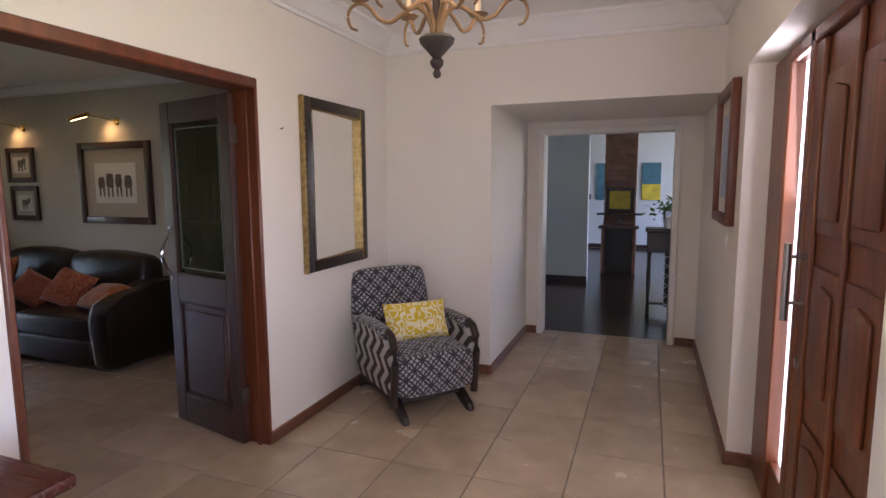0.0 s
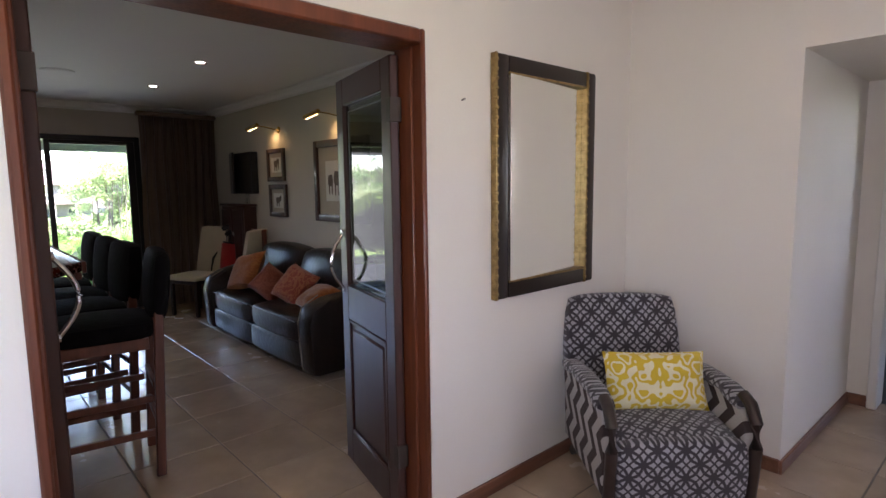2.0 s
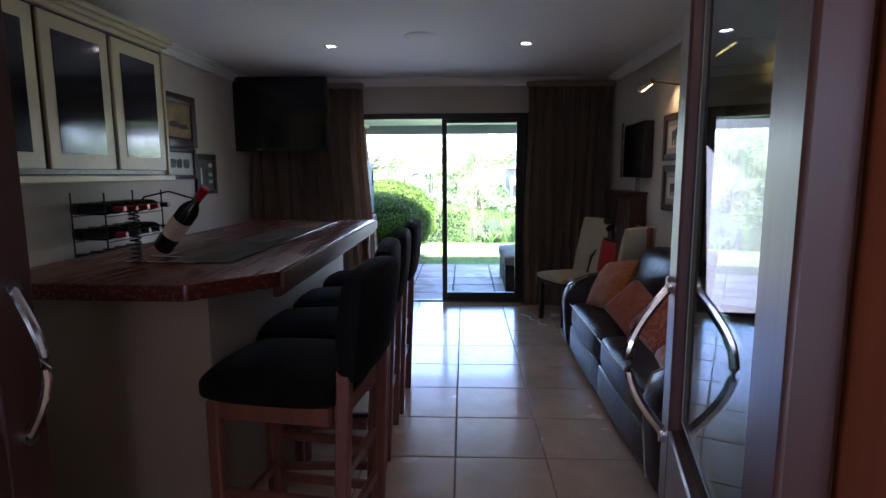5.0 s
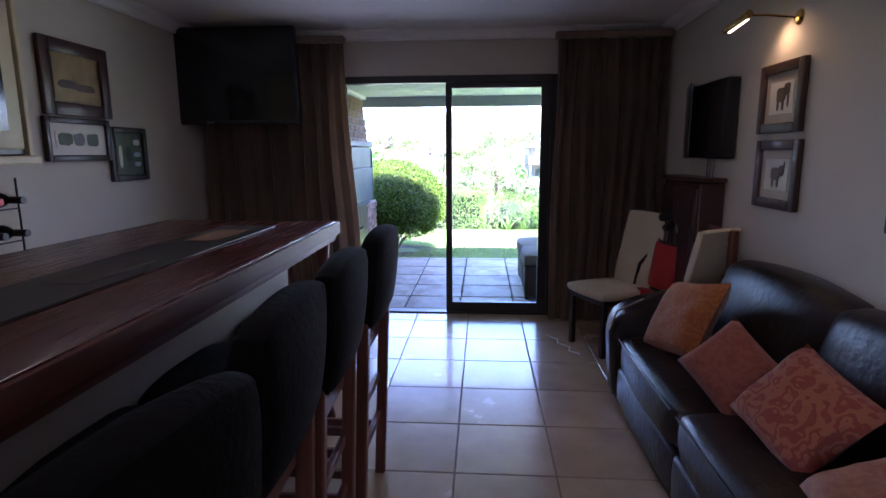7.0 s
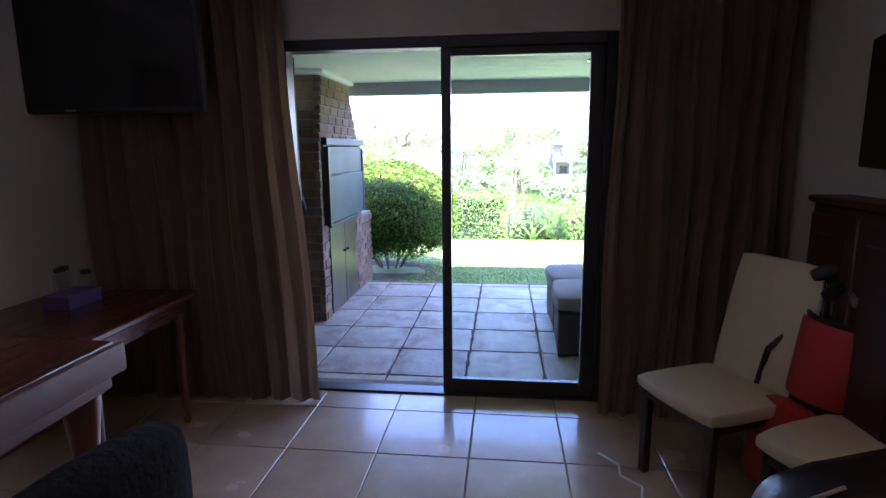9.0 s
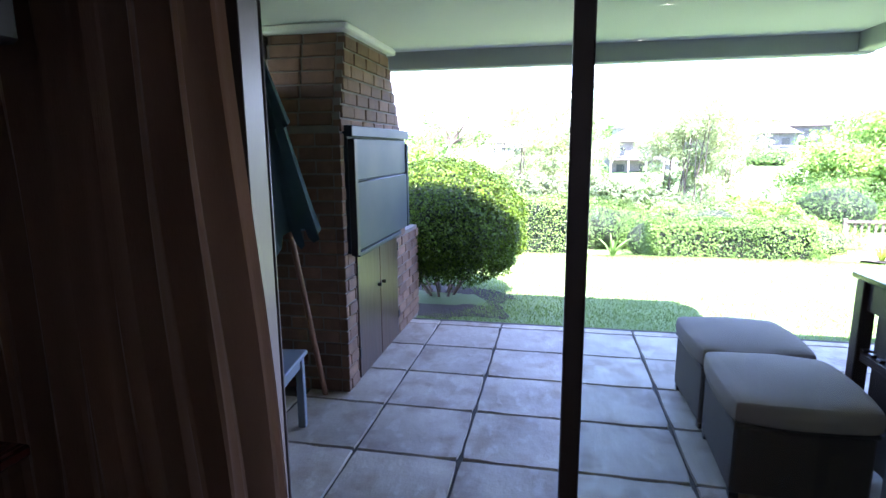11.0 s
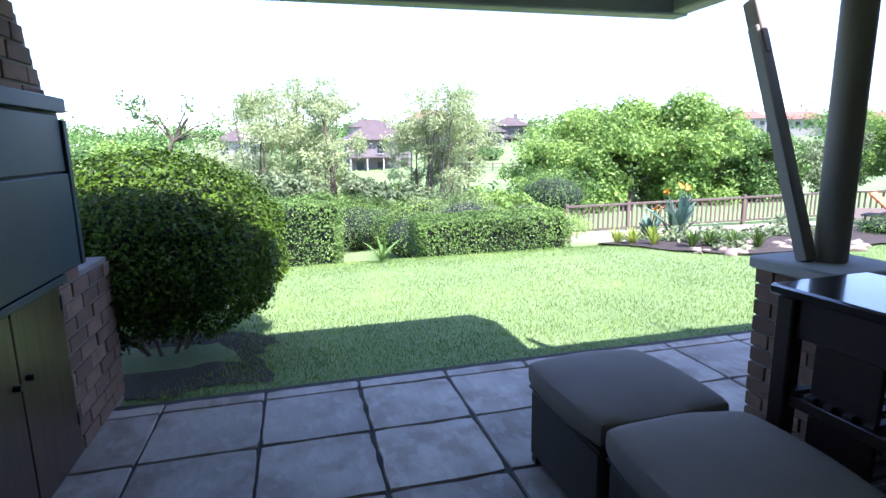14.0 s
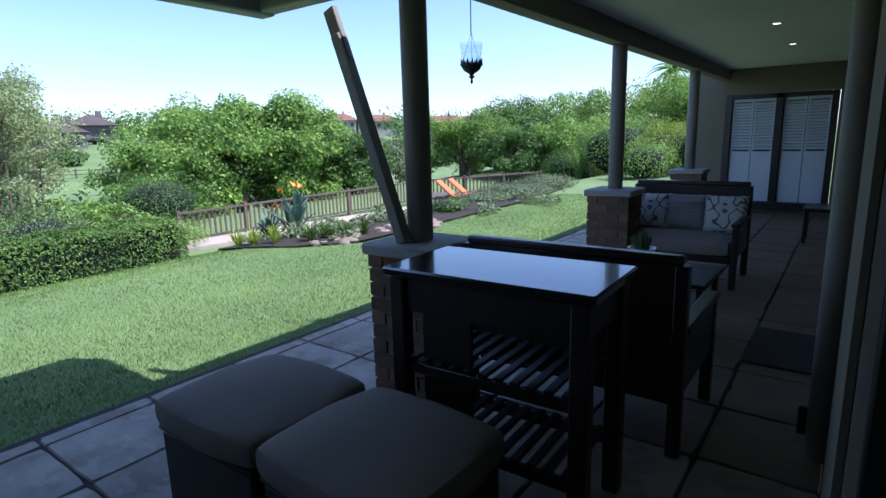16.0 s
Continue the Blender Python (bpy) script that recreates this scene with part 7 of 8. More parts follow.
for k in range(3):
    a = 2 * math.pi * k / 3
    rod(bm, (0.07 * math.cos(a), 0.07 * math.sin(a), 0.17), (0.004 * math.cos(a), 0.004 * math.sin(a), 0.36), 0.0014, n=5)
rod(bm, (0, 0, 0.36), (0, 0, 0.72), 0.004, n=6)
part("chain", bm, LANTERN_M, ln)
bm = bmesh.new()
rod(bm, (0, 0, 0.72), (0.34, 0, 0.72), 0.012, n=8)
part("bracket_arm", bm, LANTERN_M, ln, "thin iron bracket on the beam")

# ---- garden ----


def ellipsoid_points(rng, n, centre, radii, shell=0.25, squash_low=-0.75):
    """Points in the outer shell of an ellipsoid, with outward directions."""
    d = rng.normal(0, 1, (int(n * 1.6), 3))
    d /= np.linalg.norm(d, axis=1)[:, None]
    d = d[d[:, 2] > squash_low][:n]
    r = 1 - shell * rng.random(len(d)) ** 1.6
    return np.array(centre) + d * np.array(radii) * r[:, None], d


def lumpy(points, dirs, amount, freq):
    """Push points in and out by smooth noise, so that an outline is uneven."""
    k = np.array([noise.noise(Vector(p) * freq) + 0.5 * noise.noise(Vector(p) * freq * 2.3) for p in points])
    return points + dirs * (amount * k)[:, None]


# a solid dark ellipsoid put in for the shade inside a bush
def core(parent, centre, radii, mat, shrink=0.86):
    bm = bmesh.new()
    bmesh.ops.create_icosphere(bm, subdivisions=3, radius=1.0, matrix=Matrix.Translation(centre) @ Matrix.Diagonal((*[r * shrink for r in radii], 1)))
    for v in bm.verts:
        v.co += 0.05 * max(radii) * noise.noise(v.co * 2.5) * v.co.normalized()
    return part("shade_core", bm, mat, parent)


# near-black colour of the solid cores, in place of shade between leaves
LEAF_SHADE = plain("dark core for leaf shade", (0.006, 0.013, 0.004), 0.9, var=0.4, scale=6, fine=30, bump=0.8, dist=0.03)


def round_bush():
    rng = np.random.default_rng(11)
    ob = thing("round_bush", (-12.72, 0.46, ground_z(-12.72, 0.46)), "clipped round green bush with small yellow green leaves", "bush")
    p, d = ellipsoid_points(rng, 62000, (0, 0, 0.80), (0.95, 0.98, 0.75), 0.16, -0.72)
    p = lumpy(p, d, 0.075, 3.6)
    p = p + d * (np.abs(rng.normal(0, 0.028, len(p))) * (rng.random(len(p)) < 0.4))[:, None]
    p = p[p[:, 2] > 0.12 + 0.16 * rng.random(len(p))]
    d = p - (0, 0, 0.8)
    d /= np.linalg.norm(d, axis=1)[:, None]
    leaf_mesh("foliage", p, d + (0, 0, 0.5) + rng.normal(0, 0.35, d.shape), 0.032, rng, LEAF_BUSH, parent=ob)
    core(ob, (0, 0, 0.84), (0.95, 0.98, 0.70), LEAF_SHADE, 0.85)
    for k in range(9):
        a = k * 0.7
        bm = bmesh.new()
        tube(bm, [(0.12 * math.cos(a), 0.12 * math.sin(a), -0.05), (0.25 * math.cos(a), 0.25 * math.sin(a), 0.15), (0.55 * math.cos(a), 0.55 * math.sin(a), 0.42)], 0.018, 6, (1, 0.5))
        part("stem", bm, BARK, ob)


round_bush()


def hedge(name, x0, x1, y0, y1, top, label, mat, n, seed, size=0.05, slope=None):
    rng = np.random.default_rng(seed)
    cx, cy = (x0 + x1) / 2, (y0 + y1) / 2
    zb = ground_z(cx, cy)
    ob = thing(name, (cx, cy, zb), label, "hedge")
    h = top - zb
    hx, hy = (x1 - x0) / 2, (y1 - y0) / 2
    per = 2 * (hx + hy)
    pts, dirs = [], []
    side = int(n * per * h / (per * h + 4 * hx * hy))
    u = rng.uniform(-1, 1, (side, 2))
    face = rng.random(side) < hy / (hx + hy)
    sgn = np.where(rng.random(side) < 0.5, -1.0, 1.0)
    p = np.where(face[:, None], np.stack([sgn * hx, u[:, 0] * hy, (u[:, 1] + 1) / 2 * h], 1), np.stack([u[:, 0] * hx, sgn * hy, (u[:, 1] + 1) / 2 * h], 1))
    d = np.where(face[:, None], np.stack([sgn, 0 * sgn, 0 * sgn], 1), np.stack([0 * sgn, sgn, 0 * sgn], 1))
    pts.append(p), dirs.append(d)
    m = n - side
    pts.append(np.stack([rng.uniform(-hx, hx, m), rng.uniform(-hy, hy, m), np.full(m, h)], 1))
    dirs.append(np.tile((0.0, 0.0, 1.0), (m, 1)))
    p, d = np.concatenate(pts), np.concatenate(dirs)
    # round the edges
    r = 0.22
    q = np.clip(p, (-hx + r, -hy + r, 0), (hx - r, hy - r, h - r))
    o = p - q
    ln = np.linalg.norm(o, axis=1)[:, None]
    o = np.where(ln > 1e-6, o / np.maximum(ln, 1e-6), d)
    p = q + o * r
    p = lumpy(p, o, 0.07, 1.8) - o * (0.10 * rng.random(len(p)) ** 2)[:, None]
    leaf_mesh("foliage", p, o + (0, 0, 0.4), size, rng, mat, parent=ob)
    # dark block in place of the shade inside the hedge
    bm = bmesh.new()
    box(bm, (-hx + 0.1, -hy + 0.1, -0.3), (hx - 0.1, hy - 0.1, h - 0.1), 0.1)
    part("shade_core", bm, LEAF_SHADE, ob)
    return ob


hedge("box_hedge", -17.35, -16.4, 0.0, 2.2, 0.60, "clipped green hedge block", LEAF_HEDGE, 16000, 21, 0.04)
hedge("box_hedge", -17.5, -16.5, 3.35, 6.1, 0.20, "long low clipped green hedge", LEAF_HEDGE, 19000, 22, 0.04)


def shrub(at, radii, mat, n, size, seed, label, name="shrub", category="shrub", kind="", inner=LEAF_SHADE):
    rng = np.random.default_rng(seed)
    ob = thing(name, (at[0], at[1], ground_z(at[0], at[1])), label, category, kind=kind)
    p, d = ellipsoid_points(rng, n, (0, 0, radii[2] * 0.75), radii, 0.5, -0.8)
    p = lumpy(p, d, 0.28 * min(radii), 1.2 / min(radii))
    leaf_mesh("foliage", p, d + (0, 0, 0.4), size, rng, mat, parent=ob)
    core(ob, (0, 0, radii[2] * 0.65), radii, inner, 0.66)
    return ob


def tree(at, height, spread, mat, seed, label, leaves=9000, size=0.22, trunk=0.16, stems=1, bare=0.22, clumps=26, gap=0.35, puff=1.0, shell=0.5, fuzz=0.014):
    """A tree: tapered trunk, limbs, and a crown of many leaf clumps of uneven size."""
    rng = np.random.default_rng(seed)
    rnd = random.Random(seed)
    ob = thing("tree", (at[0], at[1], at[2] if len(at) > 2 else ground_z(at[0], at[1])), label, "tree")
    tips = []
    for s in range(stems):
        bend = Vector((rnd.uniform(-1, 1), rnd.uniform(-1, 1), 0)) * spread * (0.10 if stems == 1 else 0.35)
        line = [Vector((0.15 * s, 0.1 * s, -0.3))] + [bend * (k / 6) ** 1.5 + Vector((0.15 * s, 0.1 * s, height * 0.86 * k / 6)) for k in range(1, 7)]
        bm = bmesh.new()
        tube(bm, line, trunk, 8, (1, 0.2))
        part("trunk", bm, BARK, ob)
        for k in range(9 if stems == 1 else 5):
            f = bare + (0.95 - bare) * rnd.random()
            i = min(5, int(f * 6))
            base = line[i].lerp(line[i + 1], f * 6 - i)
            a = rnd.uniform(0, 2 * math.pi)
            out = spread * (0.35 + 0.55 * math.sin(math.pi * min(0.95, max(0.12, (f - bare) / (1 - bare))))) * rnd.uniform(0.6, 1.0)
            tip = base + Vector((math.cos(a) * out, math.sin(a) * out, height * rnd.uniform(0.06, 0.2)))
            mid = base.lerp(tip, 0.5) + Vector((0, 0, height * 0.02))
            bm = bmesh.new()
            tube(bm, [base, mid, tip], trunk * 0.45 * (1 - 0.5 * f), 6, (1, 0.3))
            part("limb", bm, BARK, ob)
            tips += [tip, mid.lerp(tip, 0.4)]
        tips.append(line[-1])
    per = leaves // clumps
    allp, alld = [], []
    for c in range(clumps):
        t = Vector(tips[c % len(tips)]) + Vector((rnd.gauss(0, 1), rnd.gauss(0, 1), rnd.gauss(0, 0.7))) * spread * 0.15
        r = spread * rnd.uniform(0.20, 0.40) * puff
        t.z = max(t.z, height * bare + r * 0.4)
        p, d = ellipsoid_points(rng, per, t, (r, r, r * 0.72), shell, -0.75)
        allp.append(p), alld.append(d)
    p, d = np.concatenate(allp), np.concatenate(alld)
    p = p + rng.normal(0, fuzz * spread, p.shape)
    keep = np.array([noise.noise(Vector(q) * (3.0 / spread)) > -gap for q in p])
    leaf_mesh("crown", p[keep], d[keep] + (0, 0, 0.5) + rng.normal(0, 0.4, d[keep].shape), size, rng, mat, parent=ob)
    return ob


def polar(yaw, dist):
    """A place by its bearing and distance from the patio door."""
    return (-8.15 - dist * math.sin(radians(yaw)), 1.6 + dist * math.cos(radians(yaw)))


# airy many-stemmed trees below the lawn
for yaw, dist, h, sp, mat, n, seed in (
        (94.5, 18, 4.6, 1.5, LEAF_PALE, 6500, 31), (91.0, 19, 5.1, 1.6, LEAF_PALE, 7000, 32), (87.4, 18, 4.7, 1.3, LEAF_PALE, 7000, 33), (89.4, 21, 5.6, 1.4, LEAF_PALE, 6000, 130),
        (78.6, 19, 4.0, 1.3, LEAF_PALE, 6500, 34), (76.6, 18, 5.0, 1.5, LEAF_PALE, 7500, 35), (74.4, 20, 4.1, 1.2, LEAF_PALE, 6000, 131), (97.5, 22, 3.2, 1.7, LEAF_PALE, 5500, 39)):
    tree(polar(yaw, dist), h, sp, mat, seed, "airy pale green tree with many thin stems", int(n * 2.0), 0.080, 0.04, 5, 0.06, 120, gap=0.30, puff=0.55, shell=0.9, fuzz=0.06)
for yaw, dist, h, sp, mat, seed, lab in (
        (84.0, 17, 1.7, 1.4, LEAF_GREY, 36, "low grey green tree below the hedge"), (81.5, 18, 1.5, 1.4, LEAF_DARK, 37, "low dark green tree below the hedge"), (79.0, 16.5, 1.5, 1.2, LEAF_GREY, 38, "low grey green tree below the hedge"),
        (71.5, 18, 1.2, 1.2, LEAF_TREE, 132, "low leafy green tree below the hedge"), (68.5, 19, 1.0, 1.2, LEAF_TREE, 133, "low leafy green tree below the hedge"), (90.0, 16, 1.9, 1.3, LEAF_GREY, 134, "low grey green tree below the hedge"),
        (106.0, 26, 4.2, 2.6, LEAF_TREE, 40, "green tree beyond the garden bush"), (101.5, 27, 3.6, 2.2, LEAF_PALE, 135, "pale green tree beyond the bush")):
    tree(polar(yaw, dist), h, sp, mat, seed, lab, 6500, 0.12 if dist < 25 else 0.17, 0.06, 3, 0.06, 34, gap=0.3, puff=0.8)
# the broad tree behind the fence
for yaw, dist, h, sp, seed, n in ((60.0, 30, 5.4, 3.5, 51, 15000), (54.5, 30, 5.6, 3.6, 52, 16000), (50.5, 32, 4.9, 3.3, 53, 13000), (64.0, 29, 3.7, 2.6, 54, 9000), (57.0, 27, 3.9, 3.2, 55, 15000), (52.0, 28, 3.6, 3.0, 56, 14000), (61.5, 27, 3.2, 2.8, 57, 13000)):
    tree(polar(yaw, dist), h, sp, LEAF_TREE, seed, "broad dense green tree beyond the fence", int(n * 1.3), 0.17, 0.16, 3, 0.06, 90, gap=0.7, puff=0.72)
for yaw, dist, h, sp, mat, seed in ((43.5, 36, 3.2, 2.8, LEAF_GREY, 61), (39.5, 40, 3.3, 3.0, LEAF_GREY, 62), (34.5, 36, 3.2, 3.2, LEAF_TREE, 63), (31.0, 40, 4.0, 3.8, LEAF_DARK, 64), (27.5, 42, 4.3, 4.0, LEAF_DARK, 65),
                                 (24.0, 40, 4.5, 4.0, LEAF_DARK, 66), (20.5, 38, 4.6, 4.0, LEAF_TREE, 67), (17.0, 36, 4.6, 3.8, LEAF_TREE, 68), (13.0, 33, 4.3, 3.8, LEAF_TREE, 69), (9.0, 31, 4.1, 3.6, LEAF_TREE, 70), (22.0, 30, 2.8, 2.8, LEAF_TREE, 72), (29.0, 32, 2.8, 2.8, LEAF_DARK, 73), (46.5, 30, 3.0, 2.4, LEAF_DARK, 74)):
    tree(polar(yaw, dist), h, sp, mat, seed, "dense green tree at the garden's edge", 19000, 0.15, 0.18, 3, 0.06, 70, gap=0.6, puff=0.74)
# shrubs
for yaw, dist, r, mat, seed, lab in ((19.0, 25, (2.0, 2.0, 1.5), LEAF_TREE, 81, "round green shrub at the lawn's end"), (14.5, 24, (1.4, 1.4, 1.2), LEAF_YELLOW, 82, "light yellow green shrub by the trees"),
                                   (23.5, 27, (1.5, 1.5, 1.0), LEAF_HEDGE, 83, "low green shrub at the lawn's end"), (11.0, 22, (1.5, 1.5, 1.1), LEAF_HEDGE, 84, "loose green flowering shrub"), (16.5, 21, (1.2, 1.2, 0.8), LEAF_TREE, 85, "loose green flowering shrub"),
                                   (32.5, 14.5, (0.9, 1.0, 0.15), LEAF_GREY, 86, "silvery lavender shrub in the bed"), (29.0, 16, (1.1, 1.2, 0.20), LEAF_GREY, 87, "silvery lavender shrub in the bed"), (36.0, 12.5, (0.5, 0.5, 0.19), LEAF_DARK, 88, "small round dark shrub in the bed"), (26.0, 18, (1.0, 1.2, 0.24), LEAF_GREY, 89, "silvery lavender shrub in the bed"),
                                   (67.0, 13, (1.0, 1.0, 0.7), LEAF_HEDGE, 90, "green shrub below the hedge"), (73.0, 14, (1.1, 1.1, 1.0), LEAF_GREY, 91, "grey green shrub below the hedge"), (79.0, 13.5, (0.9, 0.9, 0.75), LEAF_HEDGE, 92, "green shrub below the hedge"),
                                   (90.0, 14, (1.2, 1.2, 1.0), LEAF_GREY, 93, "grey green shrub below the hedge"), (84.5, 15, (1.0, 1.0, 0.9), LEAF_DARK, 94, "dark green shrub below the hedge"), (96.0, 15, (1.4, 1.4, 1.3), LEAF_HEDGE, 95, "green shrub beyond the bush"), (65.0, 16.5, (1.5, 1.5, 0.5), LEAF_TREE, 140, "green shrub below the hedge"), (68.0, 17.5, (1.5, 1.5, 0.5), LEAF_GREY, 141, "grey green shrub below the hedge"), (71.0, 16.5, (1.5, 1.5, 0.55), LEAF_TREE, 142, "green shrub below the hedge"), (74.5, 16.0, (1.5, 1.5, 0.8), LEAF_HEDGE, 143, "green shrub below the hedge"), (78.0, 15.5, (1.3, 1.3, 0.8), LEAF_TREE, 144, "green shrub below the hedge"), (82.0, 15.5, (1.3, 1.3, 0.8), LEAF_HEDGE, 145, "green shrub below the hedge"), (87.5, 15.5, (1.4, 1.4, 0.9), LEAF_TREE, 146, "green shrub below the hedge"),
                                   (64.0, 22, (1.8, 1.8, 1.2), LEAF_DARK, 96, "dark green shrub beyond the fence"), (70.5, 24, (2.0, 2.0, 0.8), LEAF_DARK, 97, "dark green shrub in the valley"), (77.5, 25, (2.4, 2.4, 1.3), LEAF_DARK, 98, "dark green shrub in the valley"), (85.0, 26, (2.4, 2.4, 1.1), LEAF_DARK, 99, "dark green shrub in the valley"), (92.0, 27, (2.4, 2.4, 1.3), LEAF_TREE, 100, "green shrub in the valley")):
    shrub(polar(yaw, dist), r, mat, int(4200 * r[0] * r[0]) if r[0] < 1.3 else 9000, 0.045 * max(1.0, dist / 16), seed, lab)
hedge("yellow_hedge", -44, -42.5, -5.5, 2.5, -2.4, "bright yellow green clipped hedge", LEAF_YELLOW, 7000, 110, 0.16)

# fence and paved path


def fence_run(a, b, label):
    a, b = Vector(a), Vector(b)
    ln = (b - a).to_2d().length
    ang = math.degrees(math.atan2(b.y - a.y, b.x - a.x))
    ob = thing("wooden_fence", (a.x, a.y, a.z), label, "fence", rz=ang)
    dz = b.z - a.z
    n = int(ln / 0.16)
    bal = mesh_of(one_box((-0.03, -0.012, 0.10), (0.03, 0.012, 0.80), 0.004), "baluster")
    pieces("baluster", bal, [pose((k + 0.5) * ln / n, 0, dz * (k + 0.5) / n) for k in range(n)], ob, DECK)
    post = mesh_of(one_box((-0.05, -0.05, -0.3), (0.05, 0.05, 0.92), 0.008), "post")
    m = max(2, round(ln / 1.9))
    pieces("post", post, [pose(k * ln / m, 0, dz * k / m) for k in range(m + 1)], ob, DECK)
    tilt = -math.degrees(math.atan2(dz, ln))
    for z0, z1, w in ((0.80, 0.86, 0.06), (0.06, 0.12, 0.03)):
        part("rail", one_box((0, -w, z0), (math.hypot(ln, dz), w, z1), 0.006, pose(0, 0, 0, 0, tilt, 0)), DECK, ob)


p1, p2, p3 = polar(62.5, 17.0), polar(38.5, 23.0), polar(26.5, 25.0)
FZ = -1.40
fence_run((*p1, FZ), (*p2, FZ + 0.15), "weathered wooden balustrade fence along the path")
fence_run((*p2, FZ + 0.15), (*p3, FZ + 0.25), "weathered wooden balustrade fence round the deck")
bm = bmesh.new()
q1, q2, q3, q4 = polar(63.0, 15.6), polar(38.5, 20.0), polar(38.0, 22.8), polar(62.6, 16.9)
prism(bm, [q1, q2, q3, q4], 2, -1.75, -1.34)
tagged(part("path", bm, PATH_M, None, smooth=False), "pale paved garden path along the fence", "path", kind="structure")
bm = bmesh.new()
prism(bm, [polar(40, 17.9), polar(27, 18.6), polar(26.6, 24.9), polar(38.4, 22.9)], 2, -1.75, -0.94)
tagged(part("deck_platform", bm, DECK, None, smooth=False), "weathered timber deck", "deck", kind="structure")
for k, (yaw, dist) in enumerate(((34.6, 18.4), (33.4, 19.0))):
    x, y = polar(yaw, dist)
    lo = thing("sun_lounger", (x, y, -0.94), "orange sun lounger with raised back on the deck", "sun lounger", "loungers on the deck", rz=112)
    part("frame", one_box((-0.30, -0.95, 0.24), (0.30, 0.95, 0.29), 0.01), DECK, lo)
    for a in (-0.26, 0.26):
        for b in (-0.85, 0.85):
            part("leg", one_box((a - 0.025, b - 0.025, 0), (a + 0.025, b + 0.025, 0.24), 0.004), DECK, lo)
    bm = bmesh.new()
    soft_box(bm, (-0.29, -0.95, 0.29), (0.29, 0.25, 0.36), 0.03, 0.0)
    part("mattress", bm, ORANGE_L, lo, "orange mattress")
    bm = bmesh.new()
    soft_box(bm, (-0.29, 0.0, -0.035), (0.29, 0.80, 0.035), 0.03, 0.0, pose(0, 0.24, 0.32, 42, 0, 0))
    part("backrest", bm, ORANGE_L, lo, "orange raised backrest")

# flower bed: blades, rocks, low plants
rng = np.random.default_rng(7)
rnd = random.Random(7)


def blade_plant(name, at, n, length, width, mat, label, spread, seed, category="plant", flowers=0):
    rr = random.Random(seed)
    ob = thing(name, (at[0], at[1], ground_z(at[0], at[1])), label, category)
    bm = bmesh.new()
    for k in range(n):
        a, lean, ln = rr.uniform(0, 2 * math.pi), rr.uniform(0.08, 1.0) * spread, length * rr.uniform(0.6, 1.1)
        d = Vector((math.cos(a), math.sin(a), 0))
        side = Vector((-d.y, d.x, 0))
        base = d * rr.uniform(0, 0.12 * length)
        prev = None
        for j in range(6):
            f = j / 5
            p = base + d * lean * ln * f ** 1.6 + Vector((0, 0, ln * (f - 0.35 * lean * f * f)))
            w = width * (0.35 + 0.65 * math.sin(math.pi * min(0.97, 0.12 + f * 0.88)))
            pair = (bm.verts.new(p + side * w), bm.verts.new(p - side * w + d * 0.1 * w))
            if prev:
                bm.faces.new((prev[0], prev[1], pair[1], pair[0]))
            prev = pair
        if name != "lily_clump":
            part("leaf", bm, mat, ob)
            bm = bmesh.new()
    if name == "lily_clump":
        part("foliage", bm, mat, ob)
    for k in range(flowers):
        a = rr.uniform(0, 6.28)
        tip = Vector((0.25 * math.cos(a), 0.25 * math.sin(a), length * rr.uniform(1.05, 1.2)))
        bm = bmesh.new()
        tube(bm, [(0, 0, 0), tip * 0.6, tip], 0.015, 5)
        stalk = part("stalk", bm, mat, ob)
        bm = bmesh.new()
        for j in range(6):
            rod(bm, tip, tip + Vector((0.09 * math.cos(a + j * 0.35 - 1), 0.09 * math.sin(a + j * 0.35 - 1), 0.03 + 0.02 * j)), 0.018, 0.003, 5)
        part("flower", bm, FLOWER_O, stalk, "orange crane shaped flower")
    return ob


blade_plant("strelitzia", polar(52.0, 11.2), 34, 0.85, 0.055, LEAF_STREL, "large blue green strelitzia with orange flowers", 0.75, 3, flowers=3)
blade_plant("strelitzia", polar(54.5, 11.6), 20, 0.62, 0.055, LEAF_STREL, "large blue green strelitzia with orange flowers", 0.8, 4, flowers=2)
blade_plant("flax", polar(22.5, 25.5), 40, 1.7, 0.05, LEAF_DARK, "dark spiky flax plant", 0.6, 5)
blade_plant("agave", polar(82.0, 8.1), 16, 0.40, 0.022, LEAF_DARK, "small spiky dark green plant by the hedge", 1.0, 6)
for k, (yaw, dist) in enumerate(((57.5, 9.9), (56.0, 9.6), (54.0, 9.5), (50.5, 9.4), (49.0, 9.6), (47.0, 9.6), (45.0, 9.8))):
    blade_plant("lily_clump", polar(yaw, dist), 46, 0.34, 0.014, LEAF_YELLOW if k < 3 else LEAF_HEDGE, "low clump of strappy green leaves", 0.9, 60 + k)
for k in range(46):
    yaw = rnd.uniform(37, 52)
    x, y = polar(yaw, rnd.uniform(9.0, 10.0) + max(0, 47 - yaw) * 0.12)
    rk = thing("garden_rock", (x, y, ground_z(x, y) - 0.03), "tan weathered rock edging the bed", "rock", "rocks round the bed", rz=rnd.uniform(0, 360))
    bm = bmesh.new()
    bmesh.ops.create_icosphere(bm, subdivisions=2, radius=1.0)
    for v in bm.verts:
        v.co *= 1 + 0.35 * noise.noise(v.co * 1.3 + Vector((k, 0, 0)))
        v.co = Vector((v.co.x * 0.17, v.co.y * 0.11, v.co.z * 0.075 + 0.05)) * (0.5 + 0.6 * ((k * 37) % 11) / 11)
    part("stone", bm, ROCK, rk)
bm = bmesh.new()
